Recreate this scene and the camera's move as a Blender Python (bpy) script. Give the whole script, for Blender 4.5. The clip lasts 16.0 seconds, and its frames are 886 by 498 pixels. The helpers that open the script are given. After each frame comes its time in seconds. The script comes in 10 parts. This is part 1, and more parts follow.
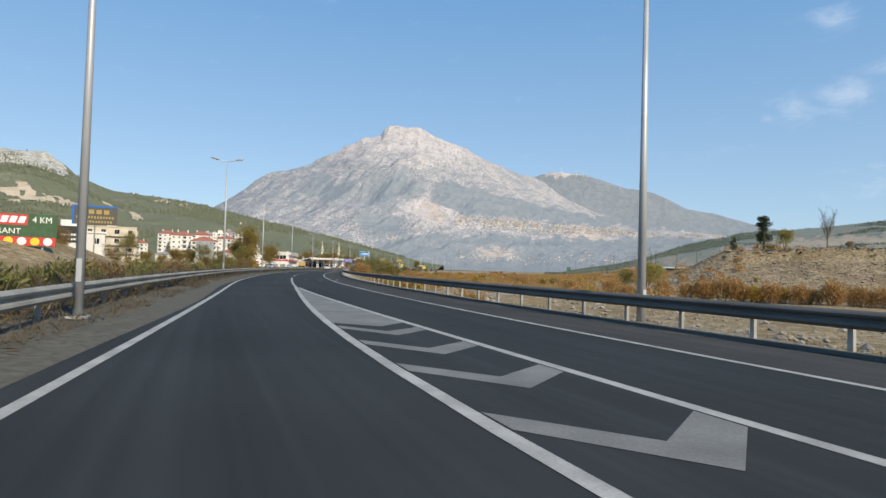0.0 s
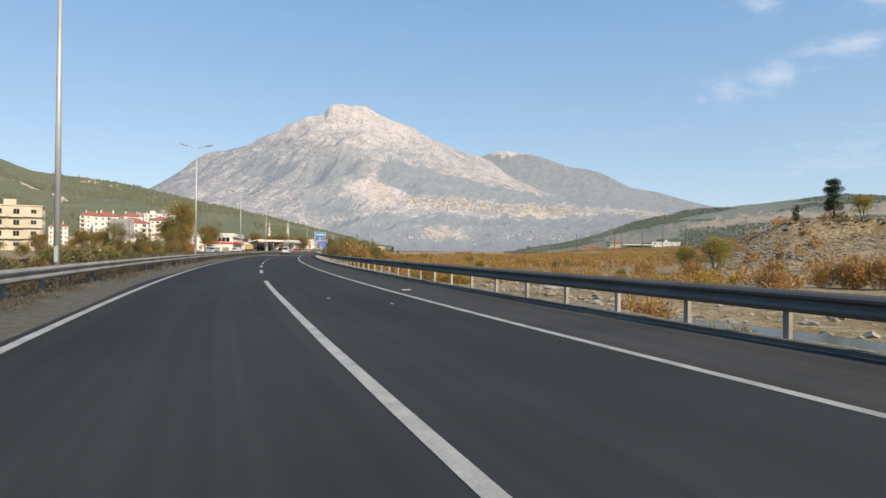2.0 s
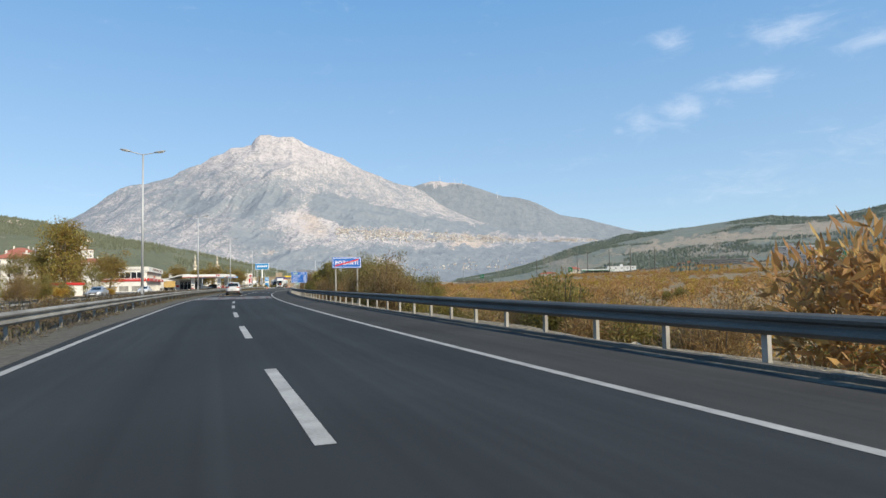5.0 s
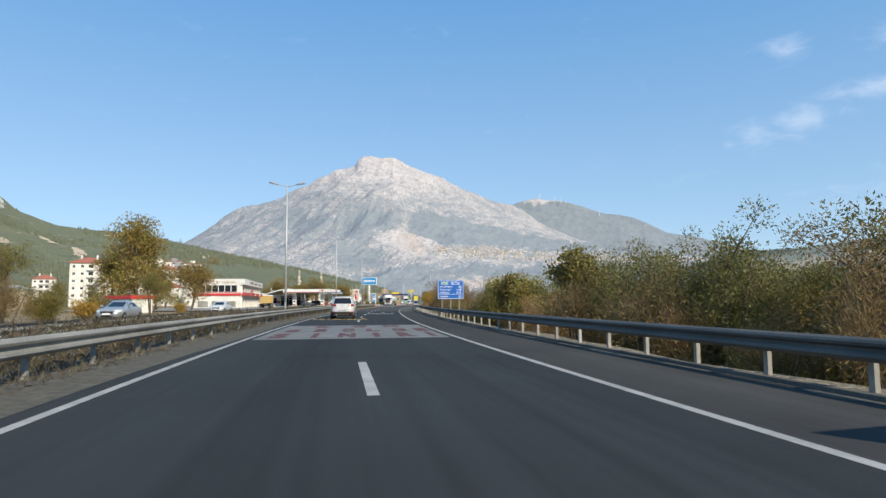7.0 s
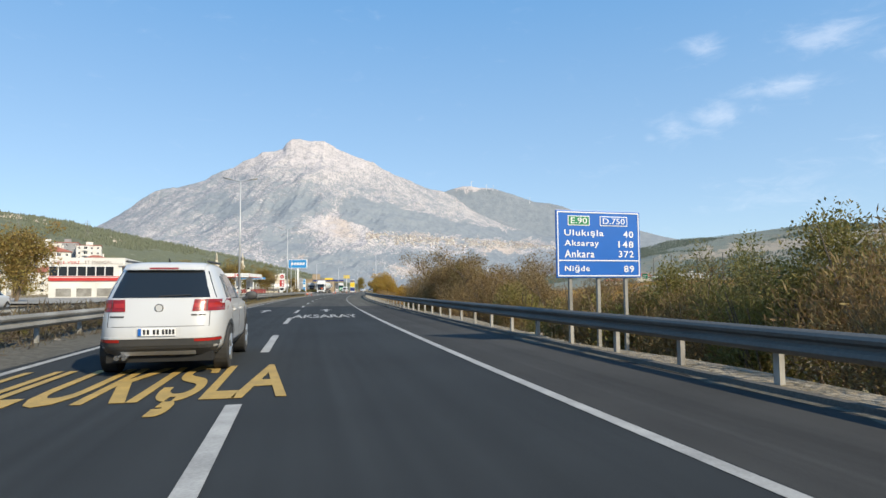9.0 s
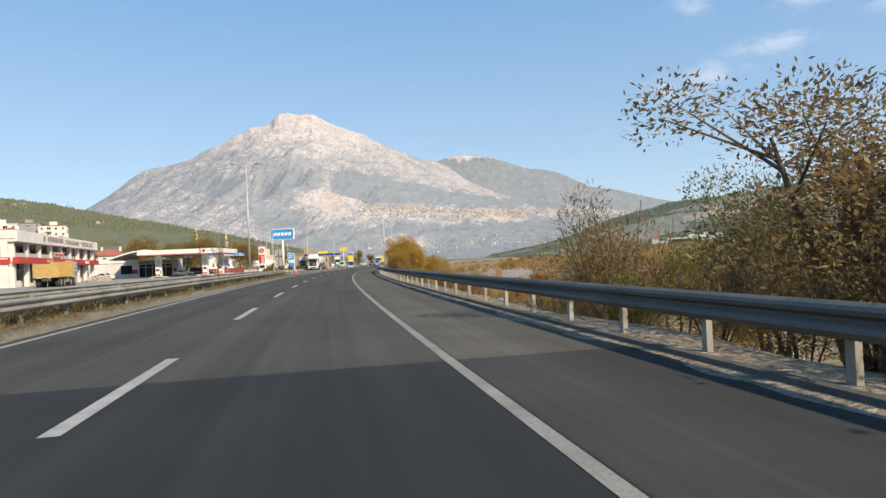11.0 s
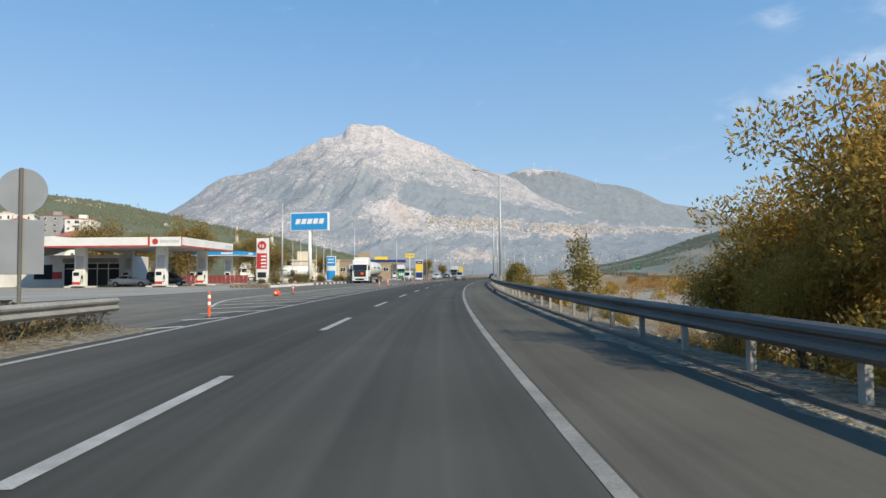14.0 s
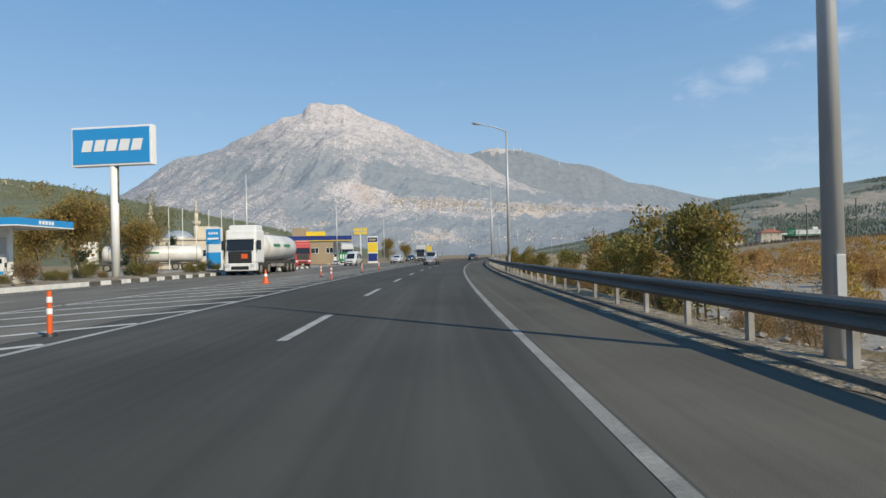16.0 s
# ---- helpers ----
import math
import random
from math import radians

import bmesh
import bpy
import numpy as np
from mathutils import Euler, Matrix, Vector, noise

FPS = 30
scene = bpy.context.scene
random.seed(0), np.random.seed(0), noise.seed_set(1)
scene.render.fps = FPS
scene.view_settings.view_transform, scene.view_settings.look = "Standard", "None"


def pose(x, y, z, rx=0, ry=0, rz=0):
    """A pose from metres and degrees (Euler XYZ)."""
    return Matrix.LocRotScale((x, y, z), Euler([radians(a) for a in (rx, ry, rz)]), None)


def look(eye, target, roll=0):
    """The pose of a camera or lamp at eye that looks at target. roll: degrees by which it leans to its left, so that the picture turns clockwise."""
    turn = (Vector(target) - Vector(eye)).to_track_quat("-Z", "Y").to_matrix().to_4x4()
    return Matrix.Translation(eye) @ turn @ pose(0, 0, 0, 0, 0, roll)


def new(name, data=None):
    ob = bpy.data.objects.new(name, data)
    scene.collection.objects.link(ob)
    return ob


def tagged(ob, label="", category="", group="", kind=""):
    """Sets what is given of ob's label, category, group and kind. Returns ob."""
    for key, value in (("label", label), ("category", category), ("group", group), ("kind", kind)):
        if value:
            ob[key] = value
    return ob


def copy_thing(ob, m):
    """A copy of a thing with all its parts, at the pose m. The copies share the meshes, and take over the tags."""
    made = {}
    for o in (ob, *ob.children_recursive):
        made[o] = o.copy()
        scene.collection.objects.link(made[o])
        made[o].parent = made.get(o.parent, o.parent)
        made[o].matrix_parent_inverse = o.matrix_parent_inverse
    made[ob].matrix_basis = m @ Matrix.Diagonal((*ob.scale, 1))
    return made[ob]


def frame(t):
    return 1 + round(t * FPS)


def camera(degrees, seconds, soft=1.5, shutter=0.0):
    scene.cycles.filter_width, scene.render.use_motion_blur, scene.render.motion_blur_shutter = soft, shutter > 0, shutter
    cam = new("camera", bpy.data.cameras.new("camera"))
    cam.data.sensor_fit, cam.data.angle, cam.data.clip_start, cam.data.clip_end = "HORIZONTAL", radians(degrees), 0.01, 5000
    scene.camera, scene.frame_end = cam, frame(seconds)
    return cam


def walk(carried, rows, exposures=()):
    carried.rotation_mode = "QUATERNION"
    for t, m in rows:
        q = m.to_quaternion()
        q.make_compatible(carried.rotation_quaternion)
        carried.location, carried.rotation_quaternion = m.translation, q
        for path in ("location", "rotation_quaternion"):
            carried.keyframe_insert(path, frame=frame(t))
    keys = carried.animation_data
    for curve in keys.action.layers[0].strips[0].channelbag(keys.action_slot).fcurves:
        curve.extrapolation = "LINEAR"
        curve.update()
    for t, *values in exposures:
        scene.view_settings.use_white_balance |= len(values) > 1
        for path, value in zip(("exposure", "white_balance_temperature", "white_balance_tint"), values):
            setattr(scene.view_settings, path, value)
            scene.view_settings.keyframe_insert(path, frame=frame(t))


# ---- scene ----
cam = camera(71.65, 16.0)
CAM_H = 1.237
# seconds, x, y, yaw, pitch, roll
PATH = [
    (0, -6.81, -2.77, 0.00, 1.90, 1.59),
    (0.5, -9.37, 6.18, -1.56, 1.87, 0.19),
    (1, -11.86, 15.17, -2.44, 1.68, 1.05),
    (1.5, -14.28, 24.17, -3.79, 0.31, 0.08),
    (2, -16.75, 33.16, -5.02, 0.18, 0.64),
    (2.5, -19.09, 42.21, -7.13, -0.03, -0.54),
    (3, -21.31, 51.32, -8.83, -1.34, -0.58),
    (3.2, -22.16, 55.05, -9.20, -0.55, -0.58),
    (3.7, -24.24, 64.68, -9.53, -0.00, -0.67),
    (4.2, -26.21, 74.58, -10.28, 1.21, -0.85),
    (4.8, -28.36, 86.51, -11.19, 2.70, -1.08),
    (5.3, -29.95, 96.24, -11.52, 3.24, -1.17),
    (5.5, -30.53, 100.02, -11.09, 3.09, -1.17),
    (6, -31.89, 109.30, -1.98, 2.97, -2.43),
    (6.5, -33.17, 118.54, -1.17, 3.80, -1.54),
    (7, -34.42, 127.59, -2.34, 4.91, -0.33),
    (7.5, -35.63, 136.76, -2.50, 3.82, -0.57),
    (8, -36.46, 145.91, -8.97, 1.92, -1.62),
    (8.5, -37.06, 154.97, -9.20, 3.00, -1.36),
    (9, -37.34, 164.19, -8.80, 3.67, -0.41),
    (9.2, -37.43, 167.91, -9.12, 2.83, -0.41),
    (9.7, -37.65, 177.27, -9.13, 2.55, -0.73),
    (10.2, -37.84, 186.77, -9.17, 1.91, -1.47),
    (10.8, -38.08, 198.40, -9.22, 1.12, -2.36),
    (11.3, -38.30, 208.36, -9.24, 0.84, -2.69),
    (11.5, -38.40, 212.43, -8.81, 1.21, -2.69),
    (12, -38.64, 222.77, -5.73, 0.84, -4.45),
    (12.5, -38.82, 233.24, -0.91, 1.38, -2.71),
    (13, -38.81, 243.85, -5.68, 0.91, 0.76),
    (13.5, -38.53, 254.49, -1.01, 1.12, -0.08),
    (14, -38.30, 265.31, -3.21, 2.38, -0.44),
    (14.5, -37.87, 276.43, -7.50, 2.27, -1.32),
    (15, -37.24, 287.82, -1.83, 4.92, -1.34),
    (15.5, -36.46, 299.25, -4.21, 1.82, 0.56),
    (16, -35.47, 310.80, -6.52, 0.58, -1.30),
]
KNOTS = [-40, 0, 40, 80, 120, 160, 200, 240, 280, 320, 360, 400, 450, 520, 620, 900]
BENDS = [-2.83, -2.83, -2.72, -1.55, -0.73, -1.79, -0.83, -0.93, -1.82, -0.97, -1.12, -1.12, -1.12, -1.12, -1.13, -1.13]
HEAD0 = 22.2512


def aim(x, y, yaw, pitch):
    a, b = radians(yaw), radians(pitch)
    return (x - math.sin(a) * math.cos(b), y + math.cos(a) * math.cos(b), CAM_H + math.sin(b))


EXPOSURE = 0.2
walk(cam, [(t, look((x, y, CAM_H), aim(x, y, yaw, pitch), roll)) for t, x, y, yaw, pitch, roll in PATH],
     exposures=[(t, EXPOSURE + e, kelvin, 10 + (kelvin - 6500) * 0.006 if kelvin > 6500 else 10) for t, e, kelvin in [(t, e, k + 180) for t, e, k in (
         (0.0, -0.05, 6550), (1.0, -0.02, 6550), (2.0, 0.08, 7100), (2.5, 0.14, 7300), (3.0, 0.2, 7250), (5.5, 0.05, 6430), (6.0, 0.08, 6500), (6.5, 0.05, 6400), (7.0, 0.05, 6330), (8.0, 0.17, 6430), (8.5, 0.2, 6570),
         (9.0, 0.16, 6500), (11.5, 0.17, 7150), (12.0, 0.1, 6900), (12.5, 0.08, 6900), (13.0, 0.02, 6650), (13.5, 0, 6550), (14.0, -0.02, 6450), (14.5, -0.03, 6550), (15.0, -0.15, 6330), (15.5, -0.21, 6430), (16.0, -0.21, 6470))]])

# ---------------------------------------------------------------- sky and sun
SUN_EL, SUN_AZ = radians(35), radians(142.5)  # height, and bearing clockwise from +y

world = bpy.data.worlds.new("sky")
scene.world = world
world.use_nodes = True
wn, wl = world.node_tree.nodes, world.node_tree.links
wn.clear()
w_out, w_bg = wn.new("ShaderNodeOutputWorld"), wn.new("ShaderNodeBackground")
w_sky = wn.new("ShaderNodeTexSky")
w_sky.sky_type, w_sky.sun_disc = "NISHITA", False
w_sky.sun_elevation, w_sky.sun_rotation = SUN_EL, SUN_AZ
w_sky.altitude, w_sky.air_density, w_sky.dust_density, w_sky.ozone_density = 800, 1.0, 0.5, 3.2
w_bg.inputs["Strength"].default_value = 0.15
w_tc = wn.new("ShaderNodeTexCoord")
# small autumn clouds: torn puffs climbing to the right of the mountain, and a faint bank low beside it
w_map, w_noise = wn.new("ShaderNodeMapping"), wn.new("ShaderNodeTexNoise")
w_map.inputs["Scale"].default_value = (1.0, 1.0, 2.6)
w_noise.inputs["Scale"].default_value, w_noise.inputs["Detail"].default_value, w_noise.inputs["Roughness"].default_value = 19.0, 7.0, 0.62
w_noise.inputs["Distortion"].default_value = 0.5
w_norm = wn.new("ShaderNodeVectorMath")
w_norm.operation = "NORMALIZE"
wl.new(w_tc.outputs["Generated"], w_norm.inputs[0])
wl.new(w_norm.outputs[0], w_map.inputs[0])
wl.new(w_map.outputs[0], w_noise.inputs["Vector"])
# bearing to the right of +y, rise, spread along the bearing and upwards (degrees), strength
PUFFS = [(32.6, 20.3, 1.9, 1.1, 0.8), (42.0, 19.4, 4.0, 1.4, 0.9), (38.6, 16.0, 4.4, 0.8, 0.9), (33.3, 14.4, 2.1, 1.3, 0.95), (29.6, 13.6, 1.7, 1.1, 0.9), (27.8, 13.2, 0.8, 0.6, 0.65),
         (36.0, 15.0, 5.0, 0.9, 0.4), (25.0, 10.6, 4.5, 0.6, 0.32), (38.0, 7.6, 7.0, 1.8, 0.5), (48.0, 17.5, 4.0, 1.0, 0.8), (47.0, 10.0, 6.0, 1.6, 0.5)]
total = None
for c_az, c_el, c_da, c_de, c_k in PUFFS:
    ca, ce = radians(c_az), radians(c_el)
    mid = Vector((math.sin(ca) * math.cos(ce), math.cos(ca) * math.cos(ce), math.sin(ce)))
    side = Vector((math.cos(ca), -math.sin(ca), 0))
    rise = side.cross(mid)
    axes = []
    for way, wide_ in ((side, c_da), (rise, c_de)):
        dot = wn.new("ShaderNodeVectorMath")
        dot.operation = "DOT_PRODUCT"
        dot.inputs[1].default_value = way / math.sin(radians(wide_))
        wl.new(w_norm.outputs[0], dot.inputs[0])
        sq = wn.new("ShaderNodeMath")
        sq.operation, sq.inputs[1].default_value = "POWER", 2.0
        wl.new(dot.outputs["Value"], sq.inputs[0])
        axes.append(sq.outputs[0])
    ad, ex, fr = wn.new("ShaderNodeMath"), wn.new("ShaderNodeMath"), wn.new("ShaderNodeMath")
    ad.operation, ex.operation, ex.inputs[0].default_value, fr.operation, fr.inputs[1].default_value = "ADD", "POWER", 0.37, "MULTIPLY", c_k
    wl.new(axes[0], ad.inputs[0])
    wl.new(axes[1], ad.inputs[1])
    wl.new(ad.outputs[0], ex.inputs[1])
    wl.new(ex.outputs[0], fr.inputs[0])
    # the opposite side of the sky has none
    front = wn.new("ShaderNodeVectorMath")
    front.operation = "DOT_PRODUCT"
    front.inputs[1].default_value = mid
    wl.new(w_norm.outputs[0], front.inputs[0])
    gate = wn.new("ShaderNodeMath")
    gate.operation, gate.inputs[1].default_value = "GREATER_THAN", 0.5
    wl.new(front.outputs["Value"], gate.inputs[0])
    gm_ = wn.new("ShaderNodeMath")
    gm_.operation = "MULTIPLY"
    wl.new(fr.outputs[0], gm_.inputs[0])
    wl.new(gate.outputs[0], gm_.inputs[1])
    if total is None:
        total = gm_.outputs[0]
    else:
        mx = wn.new("ShaderNodeMath")
        mx.operation = "MAXIMUM"
        wl.new(total, mx.inputs[0])
        wl.new(gm_.outputs[0], mx.inputs[1])
        total = mx.outputs[0]
w_torn = wn.new("ShaderNodeMath")
w_torn.operation = "MULTIPLY_ADD"
w_torn.inputs[1].default_value, w_torn.inputs[2].default_value = 2.0, -1.0
wl.new(w_noise.outputs["Fac"], w_torn.inputs[0])
w_sum = wn.new("ShaderNodeMath")
w_sum.operation = "ADD"
wl.new(total, w_sum.inputs[0])
wl.new(w_torn.outputs[0], w_sum.inputs[1])
w_ramp = wn.new("ShaderNodeMapRange")
w_ramp.interpolation_type = "SMOOTHSTEP"
w_ramp.inputs["From Min"].default_value, w_ramp.inputs["From Max"].default_value, w_ramp.inputs["To Max"].default_value = 0.15, 1.6, 0.36
wl.new(w_sum.outputs[0], w_ramp.inputs["Value"])
w_mix = wn.new("ShaderNodeMix")
w_mix.data_type = "RGBA"
w_mix.inputs[7].default_value = (6.3, 6.5, 6.9, 1)
wl.new(w_ramp.outputs[0], w_mix.inputs[0])
# milky autumn haze over the clear sky, paler towards the horizon
w_sep, w_el, w_haze = wn.new("ShaderNodeSeparateXYZ"), wn.new("ShaderNodeValToRGB"), wn.new("ShaderNodeMix")
w_el.color_ramp.elements[0].position, w_el.color_ramp.elements[0].color = 0.0, (0.43, 0.62, 0.785, 1)
w_el.color_ramp.elements[1].position, w_el.color_ramp.elements[1].color = 0.5, (0.112, 0.37, 0.75, 1)
w_gain = wn.new("ShaderNodeVectorMath")
w_gain.operation = "SCALE"
w_gain.inputs["Scale"].default_value = 5.9
w_haze.data_type = "RGBA"
w_haze.inputs[0].default_value = 0.72
wl.new(w_tc.outputs["Generated"], w_sep.inputs[0])
wl.new(w_sep.outputs["Z"], w_el.inputs[0])
wl.new(w_el.outputs[0], w_gain.inputs[0])
wl.new(w_sky.outputs[0], w_haze.inputs[6])
wl.new(w_gain.outputs[0], w_haze.inputs[7])
wl.new(w_haze.outputs[2], w_mix.inputs[6])
wl.new(w_mix.outputs[2], w_bg.inputs["Color"])
wl.new(w_bg.outputs[0], w_out.inputs[0])

sun_data = bpy.data.lights.new("sun", "SUN")
sun_data.energy, sun_data.angle, sun_data.color = 4.6, radians(0.53), (1.0, 0.9, 0.69)
sun = new("sun", sun_data)
sun_from = Vector((math.sin(SUN_AZ) * math.cos(SUN_EL), math.cos(SUN_AZ) * math.cos(SUN_EL), math.sin(SUN_EL)))
sun.matrix_world = look(sun_from * 200, (0, 0, 0))


# ---------------------------------------------------------------- materials
def surface(name, base, rough=0.7, metal=0.0, second=None, scale=4.0, amount=0.5, fine=None, fine_scale=60.0,
            bump=0.0, bump_scale=None, by_object=0.0, coat=0.0, by_island=0.0, spec=0.5):
    """A procedural surface: a base colour that drifts to a second one in patches, fine grain, relief, and drift from thing to thing."""
    m = bpy.data.materials.new(name)
    m.use_nodes = True
    nt = m.node_tree
    n, l = nt.nodes, nt.links
    b = n["Principled BSDF"]
    b.inputs["Roughness"].default_value, b.inputs["Metallic"].default_value = rough, metal
    b.inputs["Specular IOR Level"].default_value = spec
    b.inputs["Coat Weight"].default_value = coat
    second = second or tuple(c * 0.72 for c in base)
    tc = n.new("ShaderNodeTexCoord")
    geo = n.new("ShaderNodeNewGeometry")
    big = n.new("ShaderNodeTexNoise")
    big.inputs["Scale"].default_value, big.inputs["Detail"].default_value = scale, 5.0
    l.new(geo.outputs["Position"], big.inputs["Vector"])
    ramp = n.new("ShaderNodeMapRange")
    ramp.inputs["From Min"].default_value, ramp.inputs["From Max"].default_value = 0.35, 0.68
    ramp.inputs["To Max"].default_value = amount
    l.new(big.outputs["Fac"], ramp.inputs["Value"])
    mix = n.new("ShaderNodeMix")
    mix.data_type = "RGBA"
    mix.inputs[6].default_value, mix.inputs[7].default_value = (*base, 1), (*second, 1)
    l.new(ramp.outputs[0], mix.inputs[0])
    col = mix.outputs[2]
    small = n.new("ShaderNodeTexNoise")
    small.inputs["Scale"].default_value, small.inputs["Detail"].default_value = fine_scale, 3.0
    l.new(geo.outputs["Position"], small.inputs["Vector"])
    if fine:
        mr = n.new("ShaderNodeMapRange")
        mr.inputs["From Min"].default_value, mr.inputs["From Max"].default_value = 0.3, 0.7
        mr.inputs["To Min"].default_value, mr.inputs["To Max"].default_value = 1 - fine, 1 + fine
        l.new(small.outputs["Fac"], mr.inputs["Value"])
        hsv = n.new("ShaderNodeHueSaturation")
        l.new(mr.outputs[0], hsv.inputs["Value"])
        l.new(col, hsv.inputs["Color"])
        col = hsv.outputs[0]
    if by_object or by_island:
        hs = n.new("ShaderNodeHueSaturation")
        rnd = n.new("ShaderNodeObjectInfo").outputs["Random"] if by_object else geo.outputs["Random Per Island"]
        k = by_object or by_island
        for sock, lo, hi in (("Value", 1 - k, 1 + k), ("Hue", 0.5 - k * 0.07, 0.5 + k * 0.05)):
            mr = n.new("ShaderNodeMapRange")
            mr.inputs["To Min"].default_value, mr.inputs["To Max"].default_value = lo, hi
            l.new(rnd, mr.inputs["Value"])
            l.new(mr.outputs[0], hs.inputs[sock])
        l.new(col, hs.inputs["Color"])
        col = hs.outputs[0]
    l.new(col, b.inputs["Base Color"])
    if bump:
        bm_ = n.new("ShaderNodeBump")
        bm_.inputs["Strength"].default_value, bm_.inputs["Distance"].default_value = bump, 0.02
        src = small
        if bump_scale:
            src = n.new("ShaderNodeTexNoise")
            src.inputs["Scale"].default_value, src.inputs["Detail"].default_value = bump_scale, 6.0
            l.new(geo.outputs["Position"], src.inputs["Vector"])
        l.new(src.outputs["Fac"], bm_.inputs["Height"])
        l.new(bm_.outputs[0], b.inputs["Normal"])
    return m


def leafy(name, base, second, by=0.35):
    """Leaves: a little light passes through them."""
    m = surface(name, base, 0.6, second=second, scale=0.9, amount=0.9, by_island=by, spec=0.25)
    b = m.node_tree.nodes["Principled BSDF"]
    b.inputs["Subsurface Weight"].default_value = 0.0
    out = m.node_tree.nodes["Material Output"]
    tr, ad = m.node_tree.nodes.new("ShaderNodeBsdfTranslucent"), m.node_tree.nodes.new("ShaderNodeMixShader")
    tr.inputs["Color"].default_value = (*[min(1, c * 1.6) for c in base], 1)
    ad.inputs[0].default_value = 0.3
    m.node_tree.links.new(b.outputs[0], ad.inputs[1])
    m.node_tree.links.new(tr.outputs[0], ad.inputs[2])
    m.node_tree.links.new(ad.outputs[0], out.inputs[0])
    return m


def glassy(name, tint=(0.02, 0.025, 0.03), rough=0.04):
    m = bpy.data.materials.new(name)
    m.use_nodes = True
    b = m.node_tree.nodes["Principled BSDF"]
    b.inputs["Base Color"].default_value = (*tint, 1)
    b.inputs["Roughness"].default_value, b.inputs["Specular IOR Level"].default_value = rough, 0.7
    return m


def worn_road(m, streak, light):
    """Streaks along the wheel tracks, oil down the middle of the lanes and patches of wear."""
    n, l = m.node_tree.nodes, m.node_tree.links
    b = n["Principled BSDF"]
    old = b.inputs["Base Color"].links[0].from_socket
    uv, hs = n.new("ShaderNodeUVMap"), n.new("ShaderNodeHueSaturation")
    uv.uv_map = "road"
    total = None
    for sc, k in (((1.5, 0.012, 1), streak), ((0.35, 0.05, 1), streak * 0.9), ((6.0, 0.05, 1), streak * 0.6)):
        mp, nz, mr = n.new("ShaderNodeMapping"), n.new("ShaderNodeTexNoise"), n.new("ShaderNodeMapRange")
        mp.inputs["Scale"].default_value = sc
        nz.inputs["Scale"].default_value, nz.inputs["Detail"].default_value = 1.0, 4.0
        mr.inputs["From Min"].default_value, mr.inputs["From Max"].default_value = 0.3, 0.7
        mr.inputs["To Min"].default_value, mr.inputs["To Max"].default_value = -k, k
        l.new(uv.outputs[0], mp.inputs[0])
        l.new(mp.outputs[0], nz.inputs["Vector"])
        l.new(nz.outputs["Fac"], mr.inputs["Value"])
        ad = n.new("ShaderNodeMath")
        ad.operation = "ADD"
        l.new(mr.outputs[0], ad.inputs[0])
        if total:
            l.new(total, ad.inputs[1])
        else:
            ad.inputs[1].default_value = light
        total = ad.outputs[0]
    l.new(total, hs.inputs["Value"])
    l.new(old, hs.inputs["Color"])
    l.new(hs.outputs[0], b.inputs["Base Color"])
    return m


ASPHALT = worn_road(surface("asphalt", (0.0715, 0.07, 0.0635), 0.92, second=(0.0545, 0.0533, 0.0485), scale=0.25, amount=0.8, fine=0.25, fine_scale=140, bump=0.3, spec=0.15), 0.16, 1.0)
ASPHALT_NEW = worn_road(surface("fresh_dark_asphalt", (0.0335, 0.0375, 0.0405), 0.92, second=(0.0258, 0.0286, 0.0307), scale=0.25, amount=0.8, fine=0.25, fine_scale=140, bump=0.3, spec=0.15), 0.14, 1.0)
SHOULDER_NEW = worn_road(surface("dark_shoulder_asphalt", (0.053, 0.0525, 0.051), 0.92, second=(0.04, 0.0395, 0.0385), scale=0.4, amount=0.9, fine=0.25, fine_scale=120, bump=0.3, spec=0.15), 0.16, 1.0)
ASPHALT_PALE = worn_road(surface("pale_worn_asphalt", (0.165, 0.154, 0.134), 0.92, second=(0.122, 0.114, 0.1), scale=0.5, amount=0.9, fine=0.25, fine_scale=120, bump=0.3, spec=0.15), 0.16, 1.0)
ASPHALT_OLD = worn_road(surface("worn_asphalt", (0.108, 0.1, 0.084), 0.92, second=(0.082, 0.076, 0.065), scale=0.5, amount=0.9, fine=0.25, fine_scale=120, bump=0.3, spec=0.15), 0.16, 1.0)
FORECOURT = surface("forecourt_paving", (0.3, 0.28, 0.245), 0.85, second=(0.22, 0.205, 0.18), scale=0.15, amount=0.9, fine=0.15, fine_scale=40, bump=0.15)
PAINT_WORN = surface("worn_road_paint", (0.26, 0.25, 0.225), 0.8, second=(0.15, 0.143, 0.13), scale=1.6, amount=0.85, fine=0.16, fine_scale=30, bump=0.15)
PAINT = surface("road_paint_white", (0.38, 0.37, 0.35), 0.75, second=(0.2, 0.195, 0.185), scale=2.2, amount=0.7, fine=0.12, fine_scale=35, bump=0.15)
PAINT_FRESH = surface("road_paint_fresh", (0.52, 0.505, 0.47), 0.75, second=(0.33, 0.32, 0.3), scale=2.2, amount=0.7, fine=0.12, fine_scale=35, bump=0.15)
PAINT_PATCH = surface("road_paint_patch", (0.18, 0.177, 0.17), 0.8, second=(0.115, 0.113, 0.108), scale=1.1, amount=0.9, fine=0.14, fine_scale=30, bump=0.15)
PAINT_RED = surface("road_paint_red", (0.11, 0.03, 0.026), 0.75, second=(0.075, 0.034, 0.03), scale=2.5, amount=0.8, fine=0.15, fine_scale=40)
